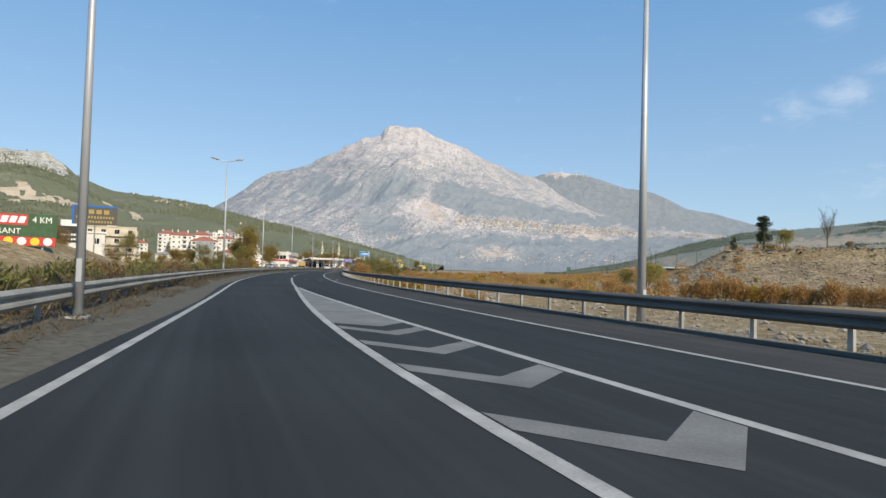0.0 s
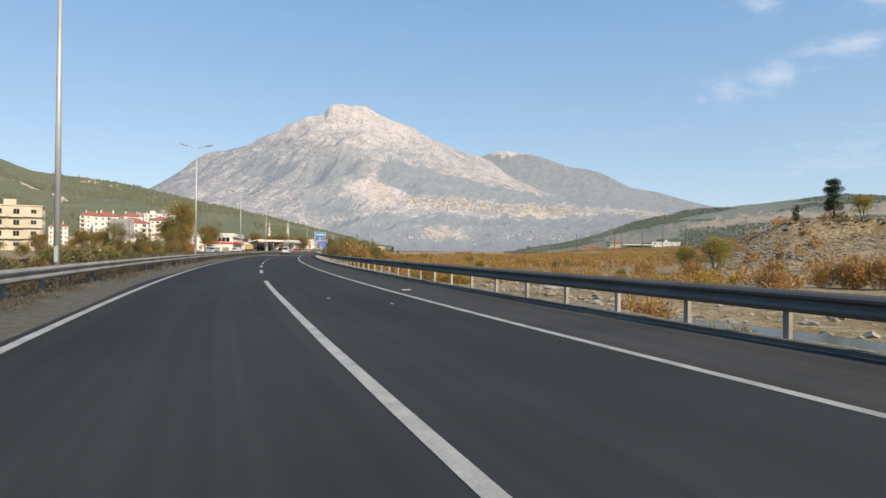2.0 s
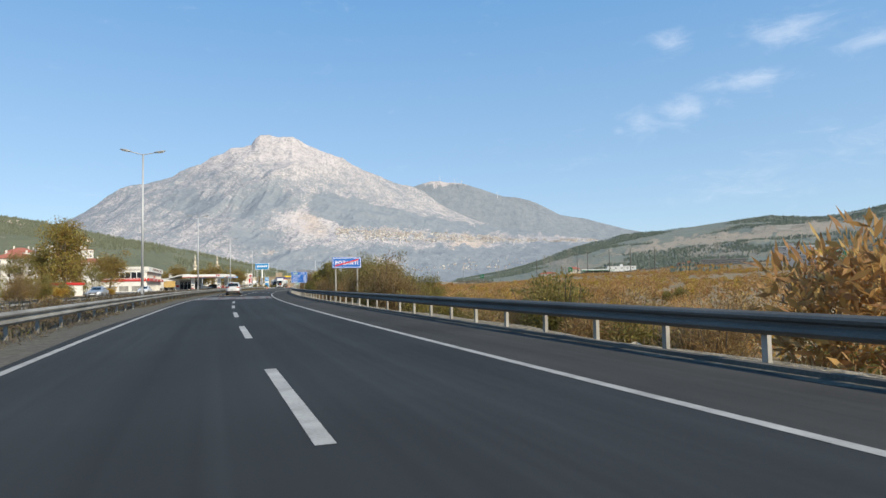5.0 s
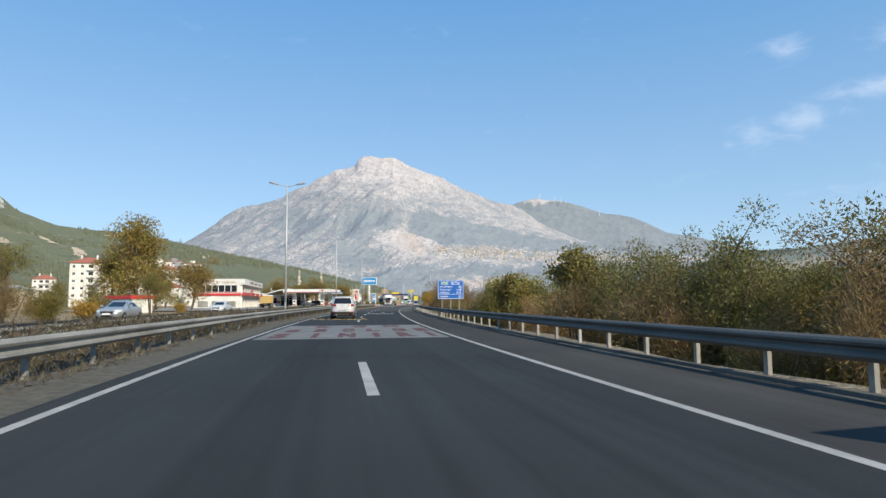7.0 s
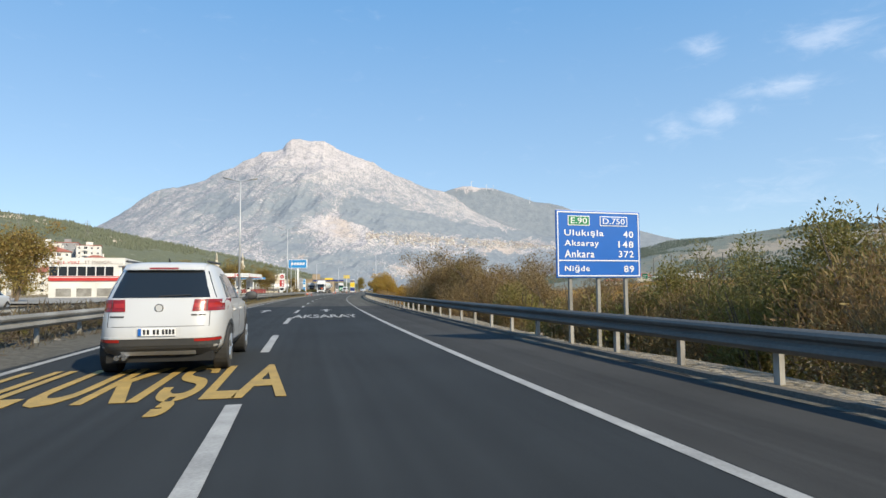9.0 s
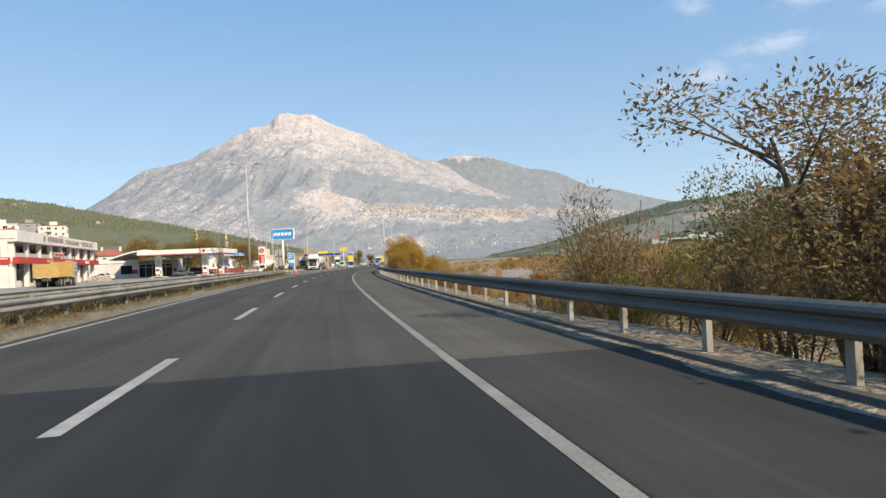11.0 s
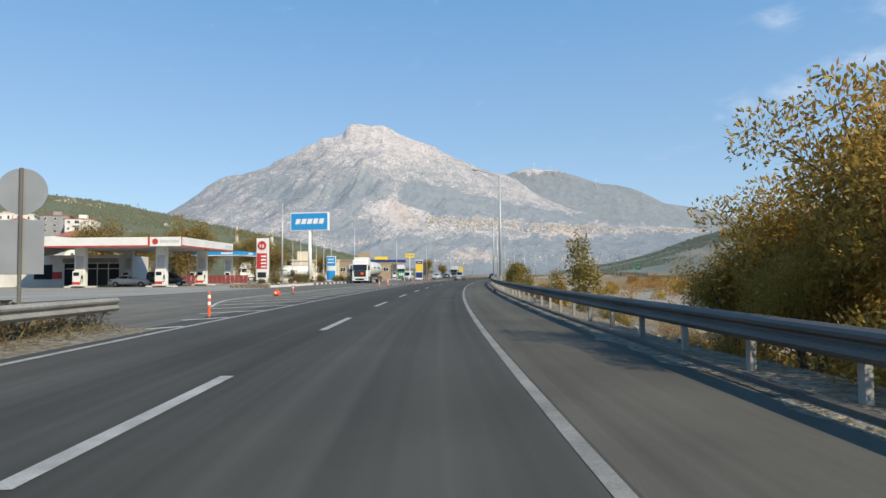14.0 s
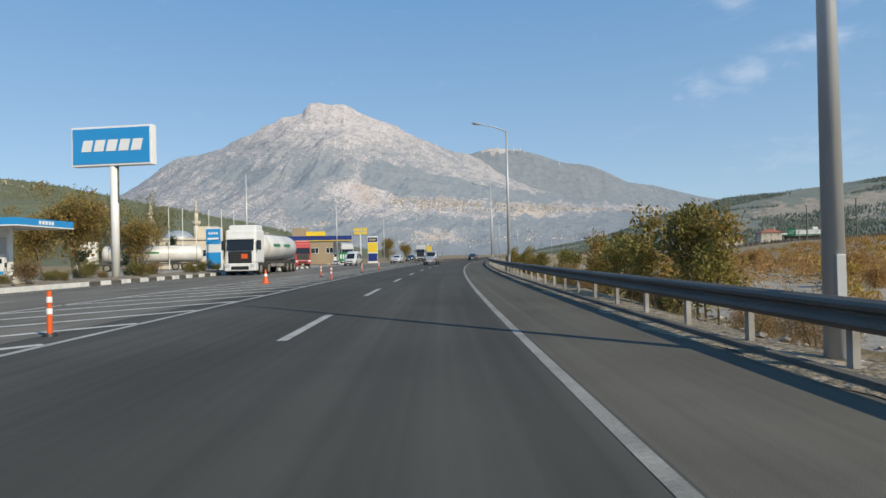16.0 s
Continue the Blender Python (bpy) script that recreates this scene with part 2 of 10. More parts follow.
PAINT_YELLOW = surface("road_paint_yellow", (0.42, 0.27, 0.07), 0.75, second=(0.28, 0.19, 0.06), scale=2.5, amount=0.8, fine=0.18, fine_scale=40)
CONCRETE = surface("concrete_kerb", (0.2, 0.195, 0.185), 0.9, second=(0.11, 0.107, 0.1), scale=0.8, amount=0.9, fine=0.15, fine_scale=30, bump=0.4, bump_scale=12)
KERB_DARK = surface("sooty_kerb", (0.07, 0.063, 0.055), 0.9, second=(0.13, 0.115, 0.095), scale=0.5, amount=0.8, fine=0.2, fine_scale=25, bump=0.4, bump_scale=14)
KERB_WHITE = surface("white_kerb_stone", (0.66, 0.65, 0.62), 0.85, second=(0.45, 0.44, 0.41), scale=1.5, amount=0.8, fine=0.1, fine_scale=30)
GALV = surface("galvanised_steel", (0.135, 0.126, 0.113), 0.8, 0.0, second=(0.09, 0.083, 0.074), scale=0.7, amount=0.8, fine=0.1, fine_scale=20)
GALV_DULL = surface("dusty_galvanised_steel", (0.3, 0.29, 0.265), 0.75, 0.1, second=(0.17, 0.16, 0.14), scale=0.9, amount=0.9, fine=0.14, fine_scale=18)
POST_STEEL = surface("post_steel", (0.36, 0.345, 0.32), 0.65, 0.2, second=(0.2, 0.185, 0.16), scale=2.5, amount=0.8, by_object=0.15)
POLE = surface("lamp_pole_steel", (0.48, 0.49, 0.5), 0.5, 0.35, second=(0.34, 0.345, 0.35), scale=0.6, amount=0.7)
LAMP_HEAD = surface("lamp_head_grey", (0.34, 0.35, 0.36), 0.5, 0.2)
LAMP_GLASS = glassy("lamp_lens", (0.55, 0.55, 0.52), 0.2)


# ---------------------------------------------------------------- the road's line
KX, KY = np.arange(-60.0, 1100.0, 1.0), None
_bend = np.interp(KX, KNOTS, BENDS) * 1e-3
_head = np.cumsum(_bend)
_head = _head - np.interp(0, KX, _head) + radians(HEAD0)
_px, _py = np.cumsum(-np.sin(_head)), np.cumsum(np.cos(_head))
_px, _py = _px - np.interp(0, KX, _px), _py - np.interp(0, KX, _py)


def heading(s):
    return float(np.interp(s, KX, _head))


def at(s, lat=0.0, z=0.0):
    """The place s metres along the right edge line and lat metres to its left."""
    h = heading(s)
    return Vector((float(np.interp(s, KX, _px)) - math.cos(h) * lat, float(np.interp(s, KX, _py)) - math.sin(h) * lat, z))


def stand(s, lat=0.0, z=0.0, turn=0.0):
    """The pose of a thing that looks along the road there; turn: degrees to the left."""
    return Matrix.Translation(at(s, lat, z)) @ Matrix.Rotation(heading(s) + radians(turn), 4, "Z")


def along(x, y):
    """s and lat of places, for arrays."""
    x, y = np.asarray(x, float), np.asarray(y, float)
    j = np.zeros(x.shape, int)
    best = np.full(x.shape, 1e18)
    for k in range(0, len(KX), 4):
        d = (x - _px[k]) ** 2 + (y - _py[k]) ** 2
        near = d < best
        j[near], best[near] = k, d[near]
    dx, dy, h = x - _px[j], y - _py[j], _head[j]
    return KX[j] - dx * np.sin(h) + dy * np.cos(h), -(dx * np.cos(h) + dy * np.sin(h))


# ---------------------------------------------------------------- mesh helpers
def mesh_of(name, verts, faces, material, smooth=False):
    me = bpy.data.meshes.new(name)
    me.from_pydata([tuple(v) for v in verts], [], [tuple(f) for f in faces])
    me.materials.append(material)
    if smooth:
        me.polygons.foreach_set("use_smooth", [True] * len(me.polygons))
    me.update()
    return me


def bm_mesh(name, bm, material, smooth=False):
    me = bpy.data.meshes.new(name)
    bm.to_mesh(me)
    bm.free()
    me.materials.append(material)
    if smooth:
        me.polygons.foreach_set("use_smooth", [True] * len(me.polygons))
    return me


def part(name, bm, material, parent, label="", m=None, smooth=False):
    """Links a bmesh (or a mesh) as one mesh object under a thing or a part."""
    me = bm if isinstance(bm, bpy.types.Mesh) else bm_mesh(name, bm, material, smooth)
    ob = new(name, me)
    ob.parent = parent
    if m is not None:
        ob.matrix_basis = m
    return tagged(ob, label) if label else ob


def thing(name, m, label, category, group="", kind=""):
    ob = new(name)
    ob.matrix_basis = m
    return tagged(ob, label, category, group, kind)


def box(bm, x0, x1, y0, y1, z0, z1, bevel=0.0):
    vs = [bm.verts.new((x, y, z)) for x in (x0, x1) for y in (y0, y1) for z in (z0, z1)]
    fs = [bm.faces.new([vs[i] for i in f]) for f in ((0, 1, 3, 2), (4, 6, 7, 5), (0, 4, 5, 1), (2, 3, 7, 6), (0, 2, 6, 4), (1, 5, 7, 3))]
    if bevel:
        edges = list({e for f in fs for e in f.edges})
        bmesh.ops.bevel(bm, geom=edges, offset=bevel, segments=2, affect="EDGES", profile=0.6)
    return bm


def boxed(*a, **k):
    return box(bmesh.new(), *a, **k)


def tube(bm, p0, p1, r0, r1=None, n=10, caps=True):
    """A tapered round bar from p0 to p1."""
    p0, p1 = Vector(p0), Vector(p1)
    r1 = r0 if r1 is None else r1
    q = (p1 - p0).to_track_quat("Z", "Y")
    rings = []
    for p, r in ((p0, r0), (p1, r1)):
        rings.append([bm.verts.new(p + q @ Vector((r * math.cos(2 * math.pi * k / n), r * math.sin(2 * math.pi * k / n), 0))) for k in range(n)])
    for k in range(n):
        bm.faces.new((rings[0][k], rings[0][(k + 1) % n], rings[1][(k + 1) % n], rings[1][k]))
    if caps:
        bm.faces.new(rings[0][::-1])
        bm.faces.new(rings[1])
    return bm


def tubed(*a, **k):
    return tube(bmesh.new(), *a, **k)


def ribbon(name, s0, s1, profile, material, step=2.0, parent=None, closed=False, label=""):
    """A strip along the road with a cross-section of (lat, z); lat may be a function of s."""
    ss = np.linspace(s0, s1, max(2, int((s1 - s0) / step) + 1))
    verts, faces, k = [], [], len(profile)
    for s in ss:
        for lat, z in profile:
            verts.append(at(s, lat(s) if callable(lat) else lat, z(s) if callable(z) else z))
    for i in range(len(ss) - 1):
        for j in range(k if closed else k - 1):
            a, b = i * k + j, i * k + (j + 1) % k
            faces.append((a, b, b + k, a + k))
    ob = new(name, mesh_of(name, verts, faces, material))
    # texture places: metres across and along the road
    uv = ob.data.uv_layers.new(name="road")
    lats = [[(lat(s) if callable(lat) else lat, s) for lat, z in profile] for s in ss]
    flat = [p for row in lats for p in row]
    uv.data.foreach_set("uv", [c for f in faces for i in f for c in flat[i]])
    ob.parent = parent
    if label:
        tagged(ob, label)
    return ob


def lettering(name, body, m, width, height, material, parent, depth=0.004, label="", bold=0.0, spaced=1.0):
    """Flat writing that fills a box, centred on m: x to the right, y up."""
    cu = bpy.data.curves.new(name, "FONT")
    cu.body, cu.extrude, cu.resolution_u, cu.offset, cu.space_character = body, 0.01, 3, bold, spaced
    tmp = new(name, cu)
    bpy.context.view_layer.update()
    me = bpy.data.meshes.new_from_object(tmp.evaluated_get(bpy.context.evaluated_depsgraph_get()))
    bpy.data.objects.remove(tmp)
    co = np.empty(len(me.vertices) * 3)
    me.vertices.foreach_get("co", co)
    co = co.reshape(-1, 3)
    lo, hi = co.min(0), co.max(0)
    co = (co - (lo + hi) / 2) / np.maximum(hi - lo, 1e-6) * (width, height, depth)
    me.vertices.foreach_set("co", co.ravel())
    me.materials.clear()
    me.materials.append(material)
    me.name = name
    ob = new(name, me)
    ob.parent, ob.matrix_basis = parent, m
    return tagged(ob, label) if label else ob


# ---------------------------------------------------------------- smooth noise for land forms
_rng = np.random.RandomState(7)
_lattice = _rng.rand(256, 256)


def value_noise(x, y):
    xi, yi = np.floor(x).astype(int), np.floor(y).astype(int)
    fx, fy = x - xi, y - yi
    fx, fy = fx * fx * (3 - 2 * fx), fy * fy * (3 - 2 * fy)
    g = lambda a, b: _lattice[a % 256, b % 256]  # noqa: E731
    return (g(xi, yi) * (1 - fx) + g(xi + 1, yi) * fx) * (1 - fy) + (g(xi, yi + 1) * (1 - fx) + g(xi + 1, yi + 1) * fx) * fy


def fbm(x, y, octaves=5, ridged=False):
    total, amp, norm = 0, 1.0, 0
    for k in range(octaves):
        v = value_noise(x * 2**k + 17.3 * k, y * 2**k + 5.1 * k)
        total = total + amp * (1 - np.abs(2 * v - 1) if ridged else v)
        norm, amp = norm + amp, amp * 0.52
    return total / norm


def smooth(a, b, x):
    t = np.clip((x - a) / (b - a), 0, 1)
    return t * t * (3 - 2 * t)


# ---------------------------------------------------------------- ground
def ground_z(x, y):
    """Height of the open ground: flat beside the road, a river bed to its right with a stony bluff beyond."""
    s, lat = along(x, y)
    z = np.full(np.shape(s), -0.16)
    # left: dust and verge, rising slightly into a bank by the first bends
    mound = np.exp(-(((s - 68) / 22) ** 2) - ((lat - 31) / 7.5) ** 2)
    z = z + 3.4 * mound * (0.8 + 0.4 * fbm(x * 0.25, y * 0.25, 4))
    # right: bank down to the river bed
    drop = smooth(-3.6, -9.5, lat)
    bed = -2.7 + 1.3 * (fbm(x * 0.035 + 9, y * 0.035, 4) - 0.5) + 0.35 * (fbm(x * 0.3, y * 0.3, 3) - 0.5)
    z = np.where(lat < -3.2, z * (1 - drop) + bed * drop, z)
    # far side of the river climbs again
    up = smooth(-60, -330, lat)
    z = np.where(lat < -9, z + up * 8.5, z)
    # the channel of the river
    mid = -13 - 5 * np.sin(s * 0.022 + 0.6) - 2.0 * np.sin(s * 0.06)
    z = z - 0.9 * np.exp(-(((lat - mid) / 5.5) ** 2)) * smooth(96, 76, s)
    z = z - 0.9 * np.exp(-(((lat + 11) / 3) ** 2)) * smooth(290, 302, s) * smooth(380, 362, s)
    # the bluff with the pine: a long stony slope up to a sharp rim
    bx, by = x - 67, y - 153
    out, run = 0.51 * bx + 0.86 * by + 5.0 * (fbm(x * 0.06, y * 0.06 + 8, 3) - 0.5), 0.86 * bx - 0.51 * by
    climb = 0.78 * np.clip((out + 40) / 40, 0, 1) ** 1.25 + 0.22 * smooth(-2.6, -0.4, out)
    ends = np.clip((run + 21) / 19, 0, 1) ** 0.9 * smooth(120, 80, run) * smooth(95, 60, out)
    rough = 1.1 * (fbm(x * 0.22, y * 0.22, 4) - 0.5) * smooth(0.02, 0.3, climb) * smooth(1.0, 0.9, climb)
    z = z + np.where(lat < -20, (10.2 * climb + rough) * ends, 0)
    # the terrace across the river
    dx, dy = x + 30, y - 150
    az, u = np.degrees(np.arctan2(dx, dy)), (np.hypot(dx, dy) - 380) / 520
    rise = np.interp(az, [22, 30, 36, 46, 62], [2.0, 3.0, 8.0, 11.0, 11.0])
    high = 3.0 + rise * smooth(0.0, 0.36, u)
    w = smooth(-0.2, 0.02, u) * smooth(18, 28, az) * smooth(80, 66, az)
    return z + np.maximum(high - z, 0) * w


def axis(fine0, fine1, step, far):
    a = list(np.arange(fine0, fine1 + step, step))
    d, p = step, a[-1]
    while p < far:
        d *= 1.22
        p += d
        a.append(p)
    d, p = step, a[0]
    while p > -far:
        d *= 1.22
        p -= d
        a.insert(0, p)
    return np.array(a)


gx, gy = axis(-130, 150, 2.0, 4900), axis(-30, 440, 2.0, 4900)
GX, GY = np.meshgrid(gx, gy)
GZ = ground_z(GX, GY)
nx, ny = len(gx), len(gy)
gverts = np.stack([GX, GY, GZ], -1).reshape(-1, 3)
gi = np.arange(nx * ny).reshape(ny, nx)
gfaces = np.stack([gi[:-1, :-1], gi[:-1, 1:], gi[1:, 1:], gi[1:, :-1]], -1).reshape(-1, 4)


def land_material(name, cols, scales, bump=0.5, bump_scale=1.5, rough=0.95):
    """Open land: three colours laid over one another in patches of two sizes."""
    m = bpy.data.materials.new(name)
    m.use_nodes = True
    n, l = m.node_tree.nodes, m.node_tree.links
    b = n["Principled BSDF"]
    b.inputs["Roughness"].default_value, b.inputs["Specular IOR Level"].default_value = rough, 0.2
    geo = n.new("ShaderNodeNewGeometry")
    col = None
    for k, (c, sc) in enumerate(zip(cols[1:], scales)):
        nz = n.new("ShaderNodeTexNoise")
        nz.inputs["Scale"].default_value, nz.inputs["Detail"].default_value = sc, 8.0
        nz.inputs["Roughness"].default_value = 0.62
        l.new(geo.outputs["Position"], nz.inputs["Vector"])
        mr = n.new("ShaderNodeMapRange")
        mr.inputs["From Min"].default_value, mr.inputs["From Max"].default_value = 0.46, 0.58
        l.new(nz.outputs["Fac"], mr.inputs["Value"])
        mx = n.new("ShaderNodeMix")
        mx.data_type = "RGBA"
        mx.inputs[6].default_value, mx.inputs[7].default_value = (*cols[0], 1), (*c, 1)
        if col:
            l.new(col, mx.inputs[6])
        l.new(mr.outputs[0], mx.inputs[0])
        col = mx.outputs[2]
    l.new(col, b.inputs["Base Color"])
    bp, nz = n.new("ShaderNodeBump"), n.new("ShaderNodeTexNoise")
    nz.inputs["Scale"].default_value, nz.inputs["Detail"].default_value = bump_scale, 8.0
    bp.inputs["Strength"].default_value, bp.inputs["Distance"].default_value = bump, 0.25
    l.new(geo.outputs["Position"], nz.inputs["Vector"])
    l.new(nz.outputs["Fac"], bp.inputs["Height"])
    l.new(bp.outputs[0], b.inputs["Normal"])
    return m


GROUND = land_material("dusty_ground", [(0.29, 0.215, 0.13), (0.21, 0.15, 0.085), (0.34, 0.27, 0.185), (0.15, 0.115, 0.06)], (0.08, 0.4, 1.7), 0.6, 2.5)
ground = tagged(new("ground", mesh_of("ground", gverts, gfaces, GROUND, True)), "dry dusty valley ground with stones and a river bed", "ground", kind="structure")

# ---------------------------------------------------------------- carriageways
S_END = 760.0
wide = lambda s: 0.0018 * max(0.0, 35 - max(s, 0)) ** 2  # noqa: E731
ROAD_PROFILE = [(lambda s: 8.3 + wide(s), -0.06), (lambda s: 8.1 + wide(s), 0.0), (-0.1, 0.0)]
road = tagged(ribbon("road", -50, 214, ROAD_PROFILE, ASPHALT_NEW, 4), "dark grey asphalt carriageway with two lanes", "road", kind="structure")
ribbon("older_surface", 214, S_END, ROAD_PROFILE, ASPHALT, 4, road, label="paler brownish older asphalt")
ribbon("shoulder", -50, 214, [(-0.1, 0.0), (-2.48, 0.0)], SHOULDER_NEW, 4, road, label="dark worn asphalt shoulder")
ribbon("shoulder", 214, S_END, [(-0.1, 0.0), (-2.48, 0.0)], ASPHALT_OLD, 4, road, label="paler worn asphalt shoulder")
opp_in = lambda s: 13.2 - 0.7 * float(smooth(230, 300, s))  # noqa: E731
opp_out = lambda s: 25.5 - 5.8 * float(smooth(250, 335, s))  # noqa: E731
road_far = tagged(ribbon("road_opposite", -50, S_END, [(opp_out, 0.0), (opp_in, 0.0)], ASPHALT_PALE, 4), "grey asphalt carriageway for oncoming traffic", "road", kind="structure")


# ---------------------------------------------------------------- road markings
Z1, Z2 = 0.005, 0.010


def stripe(name, s0, s1, lat, width, material=None, z=Z1, parent=road, step=3.0):
    f = lat if callable(lat) else (lambda s: lat)
    return ribbon(name, s0, s1, [(lambda s: f(s) + width / 2, z), (lambda s: f(s) - width / 2, z)], material or PAINT, step, parent)


stripe("edge_line", -50, 205, 0.0, 0.15)
stripe("edge_line", 205, S_END, 0.0, 0.135, PAINT_WORN)
stripe("edge_line", -50, S_END, lambda s: 7.2 + 0.0018 * max(0.0, 35 - max(s, 0)) ** 2, 0.15)
DASH0, PITCH = 109.68, 10.22
for k in range(-4, 63):
    a = DASH0 + k * PITCH
    if not 150 < a + 2 < 168:
        stripe("lane_dash", a, a + (4.6 if k < 10 else 4.0), lambda s: 3.6 - 0.1 * float(smooth(190, 165, s)) - 0.12 * float(smooth(120, 60, s)), 0.17)
# the gore with chevrons where the second lane joins
gl = lambda s: 5.15 - 1.55 * float(smooth(2, 39, s)) if s > 2 else 5.15 + (2 - s) * 0.012  # noqa: E731
gr = lambda s: 2.95 + 0.65 * float(smooth(5, 44, s))  # noqa: E731
stripe("gore_line", -50, 34.4, gl, 0.17)
stripe("gore_line", -50, 34.4, gr, 0.17)
stripe("lane_line", 34.5, 61, lambda s: float(np.interp(s, [34.5, 42, 50, 61], [3.6, 3.48, 3.38, 3.38])), 0.15)
ribbon("gore_tip", 13.2, 34.3, [(lambda s: gl(s) - 0.09, Z1), (lambda s: gr(s) + 0.09, Z1)], PAINT_PATCH, 2, road, label="pale worn painted gore tip")

ob = new("gore_point", mesh_of("gore_point", [at(13.2, gl(13.2) - 0.09, Z1), at(12.35, 3.85, Z1), at(13.2, gr(13.2) + 0.09, Z1)], [(0, 1, 2)], PAINT_PATCH))
ob.parent = road


def chevron(s):
    """A broad arrow-shaped bar across the gore, its corner towards the traffic."""
    w = 0.7
    l0, r0 = gl(s) - 0.12, gr(s) + 0.12
    mid = r0 + (l0 - r0) * 0.5
    pts = [(s + 1.3, gl(s + 1.3) - 0.12), (s, mid), (s + 0.85, gr(s + 0.85) + 0.12), (s + 0.85 + w * 0.85, gr(s + 0.85 + w * 0.85) + 0.12), (s + w, mid), (s + 1.3 + w * 0.85, gl(s + 1.3 + w * 0.85) - 0.12)]
    verts = [at(a, b, Z1) for a, b in pts]
    ob = new("chevron", mesh_of("chevron", verts, [(0, 1, 4, 5), (1, 2, 3, 4)], PAINT_PATCH))
    ob.parent = road


for s in (-26, -23.2, -20.4, -17.6, -14.8, -12, -9.2, -6.4, -3.0, 0.1, 2.9, 5.65, 8.2, 10.7):
    chevron(s)

# painted field with red letters, and the lane names
ribbon("paint_field", 153.3, 165.3, [(6.95, Z1), (0.25, Z1)], PAINT_PATCH, 2, road, label="pale grey painted field")
for row, s, h in (((("S", 6.3, 0.62), ("I", 5.0, 0.22), ("N", 3.83, 0.64), ("I", 2.73, 0.22), ("R", 1.62, 0.62), ("I", 0.66, 0.19)), 155.55, 2.9),
                  ((("6", 6.2, 0.62), (".", 5.68, 0.2), ("B", 5.0, 0.55), ("O", 3.82, 0.58), ("L", 2.75, 0.58), ("G", 1.6, 0.64), ("E", 0.63, 0.54)), 159.55, 2.7),
                  ((("K", 5.1, 0.78), ("G", 3.36, 0.7), ("M", 1.78, 0.76)), 163.65, 2.45)):
    for body, lat, w in row:
        if body == "M":
            for k, (x0, x1, x2, x3) in enumerate(((-0.5, -0.26, -0.26, -0.5), (0.26, 0.5, 0.5, 0.26), (-0.5, -0.22, 0.13, -0.13), (0.22, 0.5, 0.13, -0.13))):
                y0 = -0.5 if k < 2 else -0.25
                pts = [(x0, 0.5), (x1, 0.5), (x2, y0), (x3, y0)]
                stroke = new("letter_stroke", mesh_of("letter_stroke", [(x * w, y * h, 0.0015 * k) for x, y in pts], [(0, 3, 2, 1)], PAINT_RED))
                stroke.parent, stroke.matrix_basis = road, stand(s, lat, Z2 + 0.002)
            continue
        dot_ = body == "."
        lettering("lettering", body, stand(s - (h / 2 - 0.12 if dot_ else 0), lat, Z2 + 0.002), w, 0.24 if dot_ else h, PAINT_RED, road, 0.004, bold=0.055)
for lat in (3.68, 3.96):
    lettering("lettering", ".", stand(161.15, lat, Z2 + 0.002), 0.2, 0.22, PAINT_RED, road, 0.004)
for body, s, lat, w, h, mat in (("ULUKIŞLA", 177.2, 4.95, 3.9, 4.2, PAINT_YELLOW), ("AKSARAY", 197.3, 2.1, 2.9, 3.2, PAINT)):
    lettering("lettering", body, stand(s, lat, Z2 + 0.002), w, h, mat, road, 0.004, bold=0.02)


def lane_arrow(s, lat):
    pts = [(-0.08, 0), (0.08, 0), (0.08, 2.4), (0.35, 2.4), (0, 4.2), (-0.35, 2.4), (-0.08, 2.4)]
    ob = new("lane_arrow", mesh_of("lane_arrow", [(x, y, 0) for x, y in pts], [(0, 1, 2, 6), (3, 4, 5)], PAINT))
    ob.parent, ob.matrix_basis = road, stand(s, lat, Z1)


lane_arrow(203, 2.0)
lane_arrow(203, 5.4)
# hatched island at the turn-off
isl_out = lambda s: 8.0 + 4.5 * float(smooth(284, 304, s)) - 4.6 * float(smooth(335, 420, s))  # noqa: E731
ribbon("island_asphalt", 280, 425, [(lambda s: opp_in(s) + 0.05, -0.004), (8.0, -0.004)], ASPHALT_PALE, 4, road, label="worn grey asphalt of the turning island")
stripe("island_line", 294, 425, isl_out, 0.15, PAINT_FRESH)
for k in range(46):
    s = 284 + 2.9 * k
    o = isl_out(s)
    if o - 7.3 > 0.5:
        a, b = at(s, o, Z1), at(s + (o - 7.3) * 1.1, 7.3, Z1)
        d = (b - a).normalized()
        q = Vector((-d.y, d.x, 0)) * 0.125
        ob = new("hatch_bar", mesh_of("hatch_bar", [a - q, b - q, b + q, a + q], [(0, 1, 2, 3)], PAINT_FRESH))
        ob.parent = road
stripe("edge_line", -50, 282, lambda s: opp_in(s) + 0.6, 0.15, parent=road_far)
stripe("edge_line", -50, S_END, lambda s: opp_out(s) - 1.6 if s < 335 else opp_out(s) - 0.5, 0.15, parent=road_far)
for k in range(60):
    stripe("lane_dash", 2 + 10 * k, 6 + 10 * k, lambda s: (opp_in(s) + 0.6 + opp_out(s) - 0.5) / 2 - 0.4, 0.13, parent=road_far)
